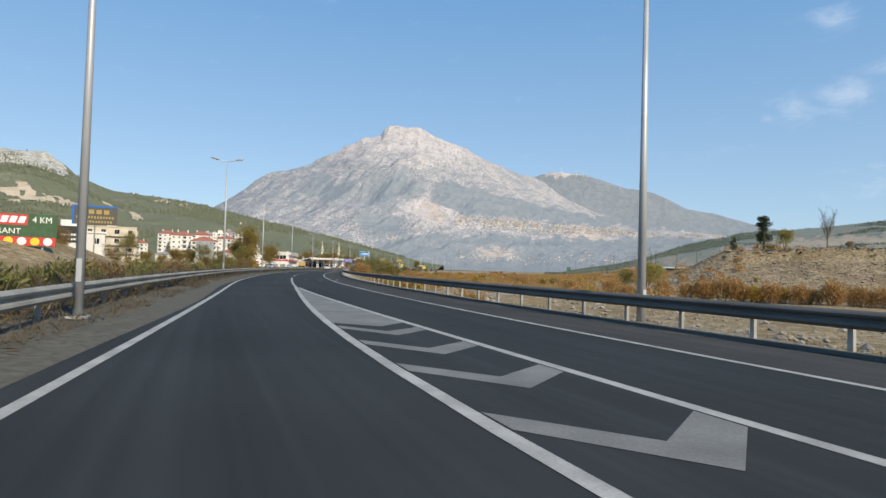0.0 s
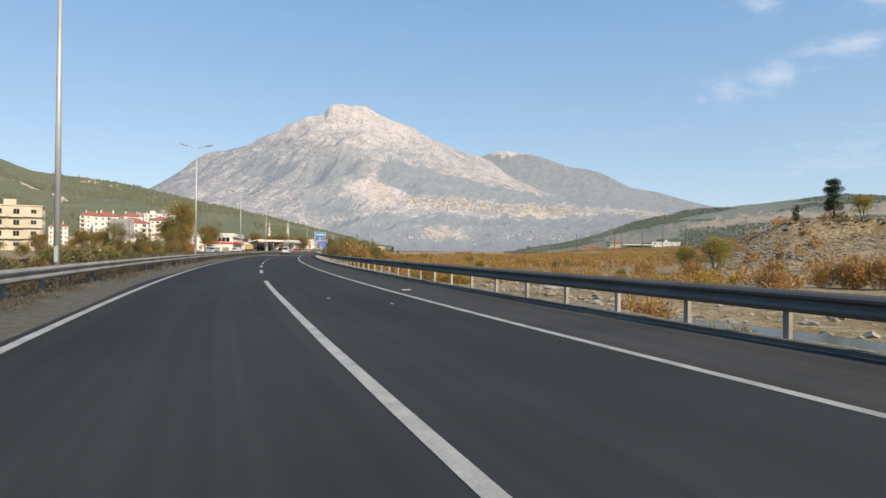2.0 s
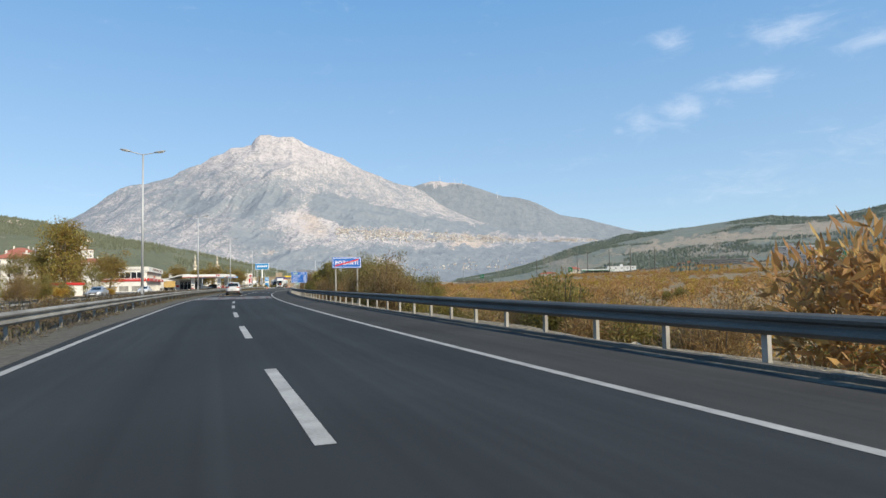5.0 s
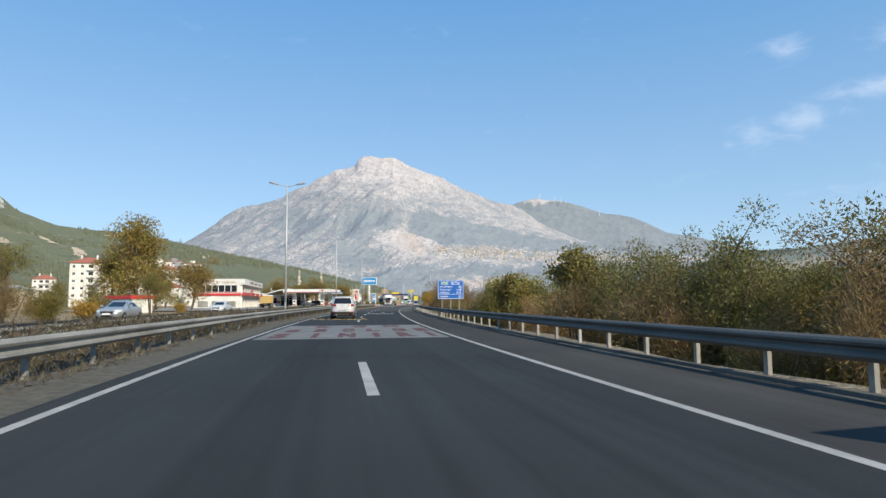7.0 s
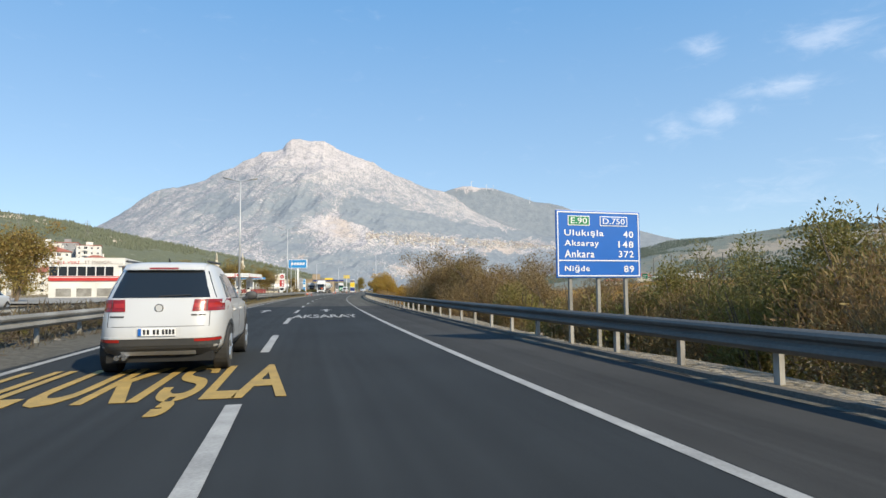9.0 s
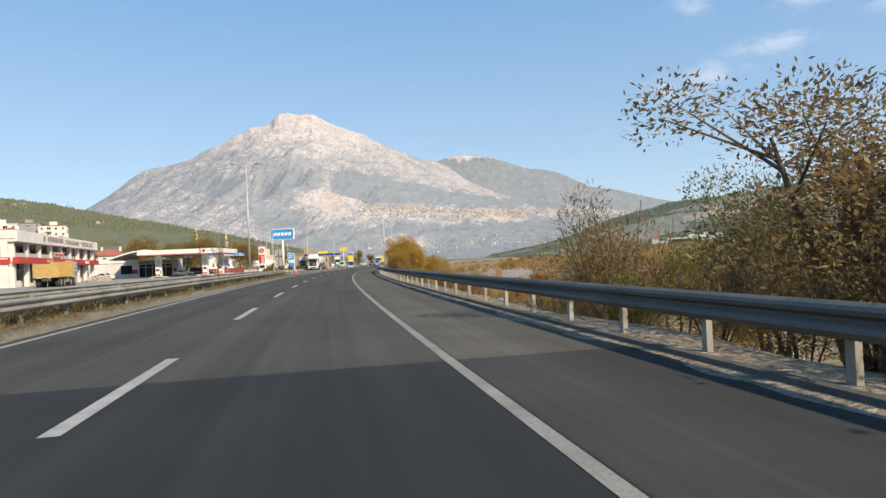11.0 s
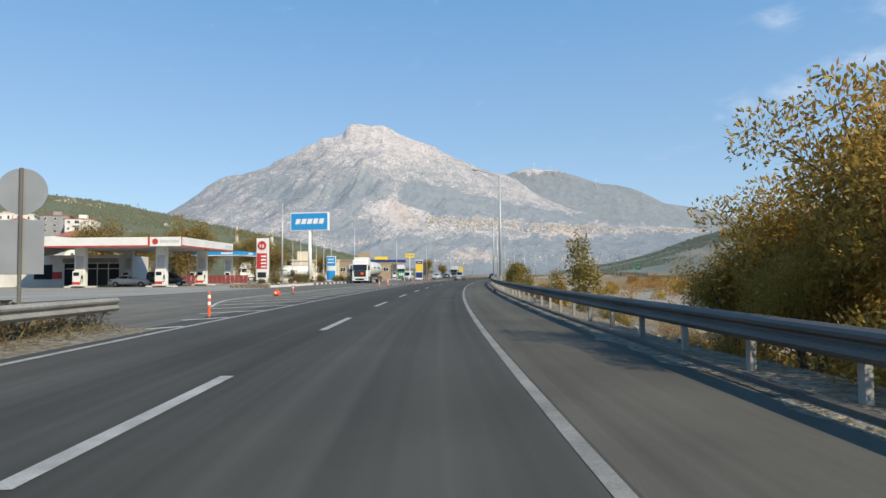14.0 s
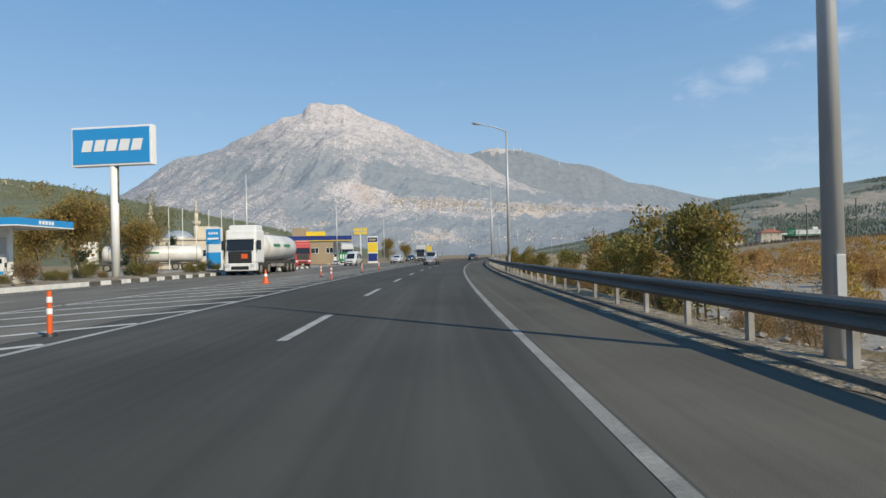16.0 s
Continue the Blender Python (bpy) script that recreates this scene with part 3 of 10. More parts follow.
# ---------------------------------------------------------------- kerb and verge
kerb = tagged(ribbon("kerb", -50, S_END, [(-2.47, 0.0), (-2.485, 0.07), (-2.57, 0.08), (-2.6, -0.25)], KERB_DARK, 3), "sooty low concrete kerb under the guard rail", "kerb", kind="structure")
VERGE_DARK = land_material("sooty_verge", [(0.112, 0.103, 0.086), (0.098, 0.091, 0.075), (0.128, 0.118, 0.1), (0.085, 0.079, 0.065)], (0.5, 2.0, 6.0), 0.3, 9)
VERGE = land_material("verge_grit", [(0.27, 0.228, 0.172), (0.22, 0.184, 0.132), (0.32, 0.28, 0.225), (0.16, 0.135, 0.095)], (0.5, 2.0, 6.0), 0.7, 9)
wob = lambda a, k: (lambda s: a + 0.25 * math.sin(s * 0.31 + k) + 0.15 * math.sin(s * 0.83 + 2 * k))  # noqa: E731
tagged(ribbon("verge_right", -50, S_END, [(-2.58, 0.05), (wob(-3.3, 1), 0.02), (wob(-4.2, 2), -0.25), (wob(-5.6, 3), -1.0)], VERGE, 1.5), "gritty verge sloping to the river", "verge", kind="structure")
grit_in = lambda s: -2.2 + 0.12 * math.sin(s * 0.7) + 0.1 * math.sin(s * 1.9 + 1) + 0.07 * math.sin(s * 4.3)  # noqa: E731
tagged(ribbon("gutter_grit", 205, 430, [(grit_in, 0.004), (-2.33, 0.012), (-2.472, 0.016)], VERGE, 0.5), "pale grit washed against the kerb", "grit", kind="structure")
tagged(ribbon("gutter_grit", -20, 205, [(lambda s: grit_in(s) - 0.14, 0.004), (-2.42, 0.008), (-2.472, 0.012)], VERGE_DARK, 0.5), "dark grit washed against the kerb", "grit", kind="structure")
tagged(ribbon("verge_left", -50, 204, [(wob(13.4, 1), -0.05), (lambda s: wob(10.6, 2)(s) + wide(s), 0.1), (lambda s: wob(9.3, 3)(s) + wide(s), 0.12), (lambda s: 8.2 + 0.0018 * max(0.0, 35 - max(s, 0)) ** 2 + 0.1 * math.sin(s * 0.4), 0.03), (lambda s: 7.5 + 0.0018 * max(0.0, 35 - max(s, 0)) ** 2 + 0.1 * math.sin(s * 0.23), 0.004)], VERGE_DARK, 1.5), "dusty median with dry weeds", "verge", kind="structure")
tagged(ribbon("verge_left", 204, 284, [(wob(13.4, 1), -0.05), (lambda s: wob(10.6, 2)(s) + wide(s), 0.1), (lambda s: wob(9.3, 3)(s) + wide(s), 0.12), (lambda s: 8.2 + 0.0018 * max(0.0, 35 - max(s, 0)) ** 2 + 0.1 * math.sin(s * 0.4), 0.03), (lambda s: 7.5 + 0.0018 * max(0.0, 35 - max(s, 0)) ** 2 + 0.1 * math.sin(s * 0.23), 0.004)], VERGE, 1.5), "pale dusty median with dry weeds", "verge", kind="structure")


# ---------------------------------------------------------------- guard rails
def beam_profile(lat, face):
    """A folded steel beam; face: +1 if its ridges look to the left."""
    pts = [(0, 0.44), (0.045, 0.47), (0.075, 0.505), (0.06, 0.55), (0.0, 0.585), (0.0, 0.615), (0.06, 0.65), (0.075, 0.69), (0.045, 0.725), (0, 0.755)]
    out = [(lat + face * x, z) for x, z in pts]
    return out + [(lat + face * (x - 0.012), z) for x, z in pts[::-1]]


def post_mesh(name, h, material):
    """A channel-shaped post with its spacer block."""
    bm = bmesh.new()
    box(bm, -0.05, 0.05, -0.006, 0.006, -0.5, h)
    box(bm, -0.05, -0.044, 0.006, 0.07, -0.5, h)
    box(bm, 0.044, 0.05, 0.006, 0.07, -0.5, h)
    return bm_mesh(name, bm, material)


def guard_rail(name, s0, s1, lat, face, pitch, label, steel, post_steel, set_back=0.14):
    rail = thing(name, Matrix.Identity(4), label, "guard rail", "guard rails")
    f = lat if callable(lat) else (lambda s: lat)
    prof = [((lambda s, o=x: f(s) + o), z) for x, z in beam_profile(0.0, face)]
    ribbon("beam", s0, s1, prof, steel, 2, rail, True)
    me = post_mesh("post", 0.68, post_steel)
    blk = bm_mesh("spacer", boxed(-0.04, 0.04, 0.0, set_back, 0.5, 0.7, bevel=0.008), post_steel)
    n = 0
    for k in range(int((s1 - s0) / pitch)):
        s = s0 + pitch * (k + 0.5)
        if n >= 290:
            break
        wig = 1.2 * math.sin(k * 2.7)
        p = part("post", me, None, rail, m=stand(s, f(s) - face * set_back, 0, -90 * face + wig))
        if s < 420:
            part("spacer", blk, None, rail, m=stand(s, f(s) - face * set_back, 0, -90 * face))
        n += 1
    return rail


guard_rail("guard_rail", -14, 560, -2.66, 1, 2.0, "long galvanised steel guard rail on pale posts beside the river", GALV, POST_STEEL)
rail_l = lambda s: 8.55 + 0.5 * float(smooth(100, 20, s)) + 1.1 * float(smooth(42, 0, s))  # noqa: E731
guard_rail("guard_rail", -20, 284, rail_l, -1, 2.6, "dusty steel guard rail along the median", GALV_DULL, GALV_DULL)
guard_rail("guard_rail", -20, 283, lambda s: 11.9 - 1.6 * float(smooth(215, 283, s)) + 0.5 * float(smooth(100, 20, s)), 1, 4.0, "dusty steel guard rail facing the oncoming carriageway", GALV_DULL, GALV_DULL)


# ---------------------------------------------------------------- street lamps
def lamp_head(parent, m, name="lamp_head"):
    """A flat cobra head with a lens below."""
    bm = bmesh.new()
    rings = []
    for y, w, t in ((0, 0.05, 0.045), (0.12, 0.1, 0.07), (0.4, 0.16, 0.085), (0.62, 0.13, 0.06), (0.72, 0.05, 0.03)):
        rings.append([bm.verts.new((w * math.cos(a), y, t * math.sin(a) * (1 if math.sin(a) > 0 else 0.6))) for a in [2 * math.pi * k / 10 for k in range(10)]])
    for r0, r1 in zip(rings, rings[1:]):
        for k in range(10):
            bm.faces.new((r0[k], r0[(k + 1) % 10], r1[(k + 1) % 10], r1[k]))
    bm.faces.new(rings[0][::-1])
    bm.faces.new(rings[-1])
    h = part(name, bm, LAMP_HEAD, parent, m=m, smooth=True)
    part("lens", boxed(-0.1, 0.1, 0.2, 0.6, -0.07, -0.045, bevel=0.01), LAMP_GLASS, h, "pale lamp lens")
    return h


def pole_part(parent, height, r0, r1):
    p = part("pole", tubed((0, 0, 0), (0, 0, height), r0, r1, 14), POLE, parent, smooth=True)
    bm = boxed(-0.19, 0.19, -0.19, 0.19, -0.02, 0.03, bevel=0.006)
    part("base_plate", bm, POLE, parent)
    part("access_door", boxed(-0.05, 0.05, -r0 - 0.012, -r0 + 0.02, 0.7, 1.15, bevel=0.004), POLE, parent)
    return p


def double_lamp(m, label):
    lamp = thing("street_lamp", m, label, "street lamp", "median street lamps")
    pole_part(lamp, 10.2, 0.095, 0.05)
    for side in (-1, 1):
        a = tubed((0, 0, 10.15), (side * 0.75, 0, 10.33), 0.035, 0.03, 8)
        part("arm", a, POLE, lamp)
        lamp_head(lamp, Matrix.Translation((side * 0.7, 0, 10.33)) @ Matrix.Rotation(-side * math.pi / 2, 4, "Z") @ Matrix.Rotation(radians(12), 4, "X"))
    return lamp


first = double_lamp(stand(13.5, 9.65, 0.1), "tall grey twin-armed street lamp standing in the median")
for s, lat in ((56.5, 9.3), (95.3, 9.4), (140.2, 9.3), (180.2, 9.3), (221.5, 9.1), (263.0, 9.0)):
    copy_thing(first, stand(s, lat, 0.1))


def single_lamp(m, label, side):
    lamp = thing("street_lamp", m, label, "street lamp", "roadside street lamps")
    pole_part(lamp, 9.6, 0.12, 0.06)
    a = bmesh.new()
    tube(a, (0, 0, 9.55), (side * 0.8, 0, 9.85), 0.04, 0.035, 8)
    tube(a, (side * 0.8, 0, 9.85), (side * 1.7, 0, 10.05), 0.035, 0.03, 8)
    part("arm", a, POLE, lamp)
    lamp_head(lamp, Matrix.Translation((side * 1.65, 0, 10.05)) @ Matrix.Rotation(-side * math.pi / 2, 4, "Z") @ Matrix.Rotation(radians(10), 4, "X"))
    return lamp


first_r = single_lamp(stand(321.6, -3.05, 0.0), "tall grey street lamp leaning its arm over the road", -1)
for s in (356.7, 392, 427, 462, 497, 532, 567, 602, 640):
    copy_thing(first_r, stand(s, -3.05, 0.0))
tall = copy_thing(first_r, stand(12.9, -3.2, -0.3))
tagged(tall, "tall grey street lamp behind the river guard rail")
first_l = single_lamp(stand(338.4, 21.2, 0.0), "tall grey street lamp on the station kerb", 1)
for s in (374, 410, 446, 482, 520, 560):
    copy_thing(first_l, stand(s, 21.2, 0.0))


# ---------------------------------------------------------------- hills and the mountain
EYE0 = np.array([-30.0, 150.0])


class Land:
    """A hillside seen from the valley: a ridge line by bearing (degrees to the left of +y) and rise (degrees), with a foot nearer by."""

    def __init__(self, ridge, r_ridge, r_foot, rough, grain, power=1.3, base=0.0, back=0.12):
        self.ridge, self.r1, self.r0, self.rough, self.grain, self.power, self.base, self.back = ridge, r_ridge, r_foot, rough, grain, power, base, back

    def z(self, az, u):
        a = np.array(sorted(self.ridge))
        broad = sum(np.interp(az + d, a[:, 0], a[:, 1]) for d in (-3, -2, -1, 0, 1, 2, 3)) / 7
        el = broad + (np.interp(az, a[:, 0], a[:, 1]) - broad) * smooth(0.93, 1.0, u)
        top = np.tan(np.radians(el)) * self.r1 + CAM_H
        uu = np.clip(u, 0, 1)
        prof = uu**self.power
        r = self.r0 + (self.r1 - self.r0) * u
        x, y = r * np.radians(az) / self.grain, r / self.grain
        warp = fbm(x * 0.5 + 3, y * 0.35, 3) - 0.5
        n = fbm(x + warp + 0.35 * y, y * 0.95 + warp, 6, True) - 0.55
        env = np.minimum(1, uu * 4) * (0.25 + 0.75 * np.minimum(1, (1 - uu) * 3.2))
        z = self.base + (top - self.base) * (prof + self.rough * n * env)
        tip = self.rough * 0.16 * (fbm(x * 5, y * 3 + 2, 5, True) - 0.6) * smooth(0.6, 1.0, uu)
        z = z + (top - self.base) * tip
        return np.where(u > 1, z - (u - 1) * (top + 50) * 2.2, z)

    def place(self, az, u):
        r = self.r0 + (self.r1 - self.r0) * u
        a = np.radians(az)
        return np.stack([EYE0[0] - np.sin(a) * r, EYE0[1] + np.cos(a) * r, self.z(az, u)], -1)

    def build(self, name, material, az0, az1, na, nu, label):
        az, u = np.linspace(az0, az1, na), np.linspace(0, 1 + self.back, nu)
        A, U = np.meshgrid(az, u)
        v = self.place(A, U)
        i = np.arange(na * nu).reshape(nu, na)
        f = np.stack([i[:-1, :-1], i[1:, :-1], i[1:, 1:], i[:-1, 1:]], -1).reshape(-1, 4)
        return tagged(new(name, mesh_of(name, v.reshape(-1, 3), f, material, True)), label, "mountain" if "mountain" in name else "hill", kind="structure")


def rock_material(name, rock, rock2, scrub, lo, hi, scale=0.012, cover=0.5, bump=1.0, climb=0.0):
    """Bare rock that gives way to scrub below, with scrub caught in the gullies."""
    m = bpy.data.materials.new(name)
    m.use_nodes = True
    n, l = m.node_tree.nodes, m.node_tree.links
    b = n["Principled BSDF"]
    b.inputs["Roughness"].default_value, b.inputs["Specular IOR Level"].default_value = 1.0, 0.1
    geo, sep = n.new("ShaderNodeNewGeometry"), n.new("ShaderNodeSeparateXYZ")
    l.new(geo.outputs["Position"], sep.inputs[0])

    def noise_of(sc, detail=9.0, r=0.65):
        z = n.new("ShaderNodeTexNoise")
        z.inputs["Scale"].default_value, z.inputs["Detail"].default_value, z.inputs["Roughness"].default_value = sc, detail, r
        l.new(geo.outputs["Position"], z.inputs["Vector"])
        return z.outputs["Fac"]

    def span(v, a, c, to0=0.0, to1=1.0):
        mr = n.new("ShaderNodeMapRange")
        mr.inputs["From Min"].default_value, mr.inputs["From Max"].default_value = a, c
        mr.inputs["To Min"].default_value, mr.inputs["To Max"].default_value = to0, to1
        l.new(v, mr.inputs["Value"])
        return mr.outputs[0]

    def calc(op, a, c):
        q = n.new("ShaderNodeMath")
        q.operation = op
        for k, v in enumerate((a, c)):
            if isinstance(v, float):
                q.inputs[k].default_value = v
            else:
                l.new(v, q.inputs[k])
        return q.outputs[0]

    def blend(f, a, c):
        q = n.new("ShaderNodeMix")
        q.data_type = "RGBA"
        l.new(f, q.inputs[0])
        for k, v in ((6, a), (7, c)):
            if isinstance(v, tuple):
                q.inputs[k].default_value = (*v, 1)
            else:
                l.new(v, q.inputs[k])
        return q.outputs[2]

    stone = blend(span(noise_of(scale * 0.35), 0.4, 0.62), rock, rock2)
    low = span(calc("SUBTRACT", sep.outputs["Z"], calc("MULTIPLY", calc("ADD", sep.outputs["X"], 430.0), climb)), lo, hi, 1.0, 0.0)
    mask = calc("ADD", calc("MULTIPLY", low, 0.42), calc("MULTIPLY", noise_of(scale * 1.1), 0.6))
    mask = calc("ADD", mask, calc("MULTIPLY", span(noise_of(scale * 3.4, 5.0, 0.7), 0.34, 0.66), 0.5))
    f = span(mask, 0.9 - cover * 0.4, 1.0 - cover * 0.4)
    l.new(blend(f, stone, scrub), b.inputs["Base Color"])
    bp = n.new("ShaderNodeBump")
    bp.inputs["Strength"].default_value, bp.inputs["Distance"].default_value = bump, 18.0
    l.new(noise_of(scale * 2.2, 10.0, 0.7), bp.inputs["Height"])
    l.new(bp.outputs[0], b.inputs["Normal"])
    return m


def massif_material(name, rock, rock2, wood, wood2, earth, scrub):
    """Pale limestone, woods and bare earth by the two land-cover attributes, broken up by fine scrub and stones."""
    m = bpy.data.materials.new(name)
    m.use_nodes = True
    n, l = m.node_tree.nodes, m.node_tree.links
    b = n["Principled BSDF"]
    b.inputs["Roughness"].default_value, b.inputs["Specular IOR Level"].default_value = 1.0, 0.05
    geo = n.new("ShaderNodeNewGeometry")

    def noise_of(sc, detail, r):
        z = n.new("ShaderNodeTexNoise")
        z.inputs["Scale"].default_value, z.inputs["Detail"].default_value, z.inputs["Roughness"].default_value = sc, detail, r
        l.new(geo.outputs["Position"], z.inputs["Vector"])
        return z.outputs["Fac"]

    def span(v, a, c, to0=0.0, to1=1.0):
        mr = n.new("ShaderNodeMapRange")
        mr.inputs["From Min"].default_value, mr.inputs["From Max"].default_value = a, c
        mr.inputs["To Min"].default_value, mr.inputs["To Max"].default_value = to0, to1
        l.new(v, mr.inputs["Value"])
        return mr.outputs[0]

    def calc(op, a, c):
        q = n.new("ShaderNodeMath")
        q.operation = op
        for k, v in enumerate((a, c)):
            if isinstance(v, float):
                q.inputs[k].default_value = v
            else:
                l.new(v, q.inputs[k])
        return q.outputs[0]

    def blend(f, a, c):
        q = n.new("ShaderNodeMix")
        q.data_type = "RGBA"
        l.new(f, q.inputs[0])
        for k, v in ((6, a), (7, c)):
            if isinstance(v, tuple):
                q.inputs[k].default_value = (*v, 1)
            else:
                l.new(v, q.inputs[k])
        return q.outputs[2]

    cover = {}
    for key in ("wood", "earth"):
        at_ = n.new("ShaderNodeAttribute")
        at_.attribute_name = key
        cover[key] = at_.outputs["Fac"]
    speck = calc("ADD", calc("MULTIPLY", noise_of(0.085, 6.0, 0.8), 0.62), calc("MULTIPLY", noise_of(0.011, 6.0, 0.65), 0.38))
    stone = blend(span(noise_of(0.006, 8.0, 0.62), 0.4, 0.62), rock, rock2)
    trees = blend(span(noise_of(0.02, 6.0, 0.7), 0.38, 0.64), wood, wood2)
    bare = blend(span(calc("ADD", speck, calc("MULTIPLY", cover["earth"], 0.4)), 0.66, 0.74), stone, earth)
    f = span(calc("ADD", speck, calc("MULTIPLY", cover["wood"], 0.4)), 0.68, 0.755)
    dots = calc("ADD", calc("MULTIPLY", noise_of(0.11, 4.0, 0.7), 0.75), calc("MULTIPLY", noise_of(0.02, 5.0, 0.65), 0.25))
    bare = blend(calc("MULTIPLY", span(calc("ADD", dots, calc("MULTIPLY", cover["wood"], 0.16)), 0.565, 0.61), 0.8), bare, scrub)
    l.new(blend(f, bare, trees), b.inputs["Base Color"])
    bp = n.new("ShaderNodeBump")
    bp.inputs["Strength"].default_value, bp.inputs["Distance"].default_value = 0.7, 14.0
    l.new(noise_of(0.03, 9.0, 0.68), bp.inputs["Height"])
    l.new(bp.outputs[0], b.inputs["Normal"])
    return m


# distance haze is painted in: rock lightened, woods and scrub lightened and blued
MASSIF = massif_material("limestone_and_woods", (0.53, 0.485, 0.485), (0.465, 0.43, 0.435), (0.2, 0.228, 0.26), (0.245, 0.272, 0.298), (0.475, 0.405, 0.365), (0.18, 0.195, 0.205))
FOREST = rock_material("pine_forest_hill", (0.36, 0.32, 0.25), (0.3, 0.265, 0.2), (0.18, 0.192, 0.128), 0, 500, 0.02, 0.72, 0.8)
FOREST_FAR = massif_material("wooded_slope", (0.3, 0.27, 0.225), (0.25, 0.235, 0.195), (0.175, 0.2, 0.18), (0.215, 0.235, 0.205), (0.345, 0.3, 0.245), (0.17, 0.185, 0.15))


def spot(az, el, a0, e0, da, de):
    """A soft patch round a bearing and a rise."""
    return np.exp(-(((az - a0) / da) ** 2) - ((el - e0) / de) ** 2)


def land_cover(ob, wood, earth):
    """Stores how wooded and how bare the land is at each place of a slope."""
    co = np.empty(len(ob.data.vertices) * 3)
    ob.data.vertices.foreach_get("co", co)
    d = co.reshape(-1, 3) - (*EYE0, CAM_H)
    az, el = -np.degrees(np.arctan2(d[:, 0], d[:, 1])), np.degrees(np.arctan2(d[:, 2], np.hypot(d[:, 0], d[:, 1])))
    drift = fbm(az * 0.8 + 40, el * 0.9 + 3, 4) - 0.5 + 0.8 * (fbm(az * 3.1 + 9, el * 4.3 + 3, 4) - 0.5)
    for key, rule in (("wood", wood), ("earth", earth)):
        lay = ob.data.attributes.new(key, "FLOAT", "POINT")
        lay.data.foreach_set("value", np.clip(rule(az + drift, el + 1.1 * drift), 0, 1).astype(np.float32))


def main_wood(az, el):
    p = 0.5 - 0.17 * smooth(9.5, 12.0, el) + 0.04 * smooth(8, 14, az)
    p = p + 0.32 * spot(az, el, 4.5, 7.4, 3.6, 1.5) + 0.3 * spot(az, el, 5.5, 4.2, 2.6, 1.0) + 0.25 * spot(az, el, 11, 7.2, 2.0, 0.9)
    line = np.interp(az, [-30, -22, -14.4, -9, -3.6, -0.8, 1.5, 3.5], [4.4, 4.8, 5.3, 6.55, 7.7, 8.5, 8.3, 6.0])
    low = np.interp(az, [-26, -14.5, -6.4, -2.5, 2], [3.9, 4.35, 5.15, 5.25, 6.6])
    p = np.maximum(p, 0.95 * smooth(0.5, -0.3, el - line) * smooth(-0.3, 0.25, el - low) * smooth(2.5, 0.2, az))
    p = np.maximum(p, 0.74 * smooth(3.85, 3.2, el) * smooth(9, 5, az))
    return p - 0.4 * spot(az, el, 1.2, 5.7, 2.4, 1.3) - 0.5 * spot(az, el, -5.6, 1.7, 2.2, 0.55) - 0.5 * spot(az, el, -13.8, 3.45, 1.6, 0.22) - 0.35 * spot(az, el, 4.3, 2.9, 0.9, 0.35)


def main_earth(az, el):
    return 0.62 * spot(az, el, 0.8, 5.5, 2.4, 1.4) + spot(az, el, -5.5, 4.75, 3.2, 0.42) + 0.75 * spot(az, el, -14, 3.95, 8.0, 0.35) + 0.75 * spot(az, el, -5.6, 1.7, 2.6, 0.7) + spot(az, el, -13.8, 3.45, 1.8, 0.25) + 0.8 * spot(az, el, 4.3, 2.9, 1.0, 0.4)


main = Land([(32, 0.8), (24, 3.2), (20.3, 5.56), (19.3, 6.2), (18.3, 6.95), (17.5, 7.7), (16.5, 8.37), (15.9, 8.62), (14.8, 8.75), (13.6, 9.1), (12.6, 9.5), (12.0, 10.0), (11.1, 10.45), (10.3, 10.7), (9.5, 11.3), (8.5, 11.7), (7.85, 12.2), (6.9, 12.4), (6.0, 12.62), (5.65, 13.2), (5.3, 13.5), (4.5, 13.5), (3.8, 13.35), (2.4, 13.35), (1.8, 13.15), (1.2, 12.75),
             (0.1, 12.35), (-1.2, 11.95), (-2.2, 11.7), (-2.9, 11.2), (-4.3, 10.5), (-5.6, 10.0), (-6.6, 9.5), (-7.8, 9.1), (-8.8, 8.95), (-10.6, 8.25), (-12.3, 7.25), (-14, 6.4), (-16, 5.55), (-19, 5.05), (-23, 4.35), (-27, 3.5), (-31, 2.4), (-35, 1.4)],
            4780, 2900, 0.105, 380, 1.3, -8.0)
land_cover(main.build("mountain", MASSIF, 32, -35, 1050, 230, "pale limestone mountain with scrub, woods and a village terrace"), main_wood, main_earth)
far = Land([(0, 5.0), (-6.5, 8.0), (-8.7, 9.0), (-9.7, 9.28), (-10.5, 9.47), (-11.3, 9.5), (-12.1, 9.3), (-13.4, 9.25), (-14.2, 8.98), (-15.8, 8.45), (-17.3, 7.9), (-18.6, 7.75), (-19.85, 7.42), (-21.3, 6.7), (-22.6, 5.95), (-23.5, 5.8), (-24.7, 5.62), (-26.6, 5.02), (-28.4, 4.47), (-29.9, 4.1), (-36, 2.8), (-44, 1.6)],
           4810, 4300, 0.07, 520, 1.0, -8.0)
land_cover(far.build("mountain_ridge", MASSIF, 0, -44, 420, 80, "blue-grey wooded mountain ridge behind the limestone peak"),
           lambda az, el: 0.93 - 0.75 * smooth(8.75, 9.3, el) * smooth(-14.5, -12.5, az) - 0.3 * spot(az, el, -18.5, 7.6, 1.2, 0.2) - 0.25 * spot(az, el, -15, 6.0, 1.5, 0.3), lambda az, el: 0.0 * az)
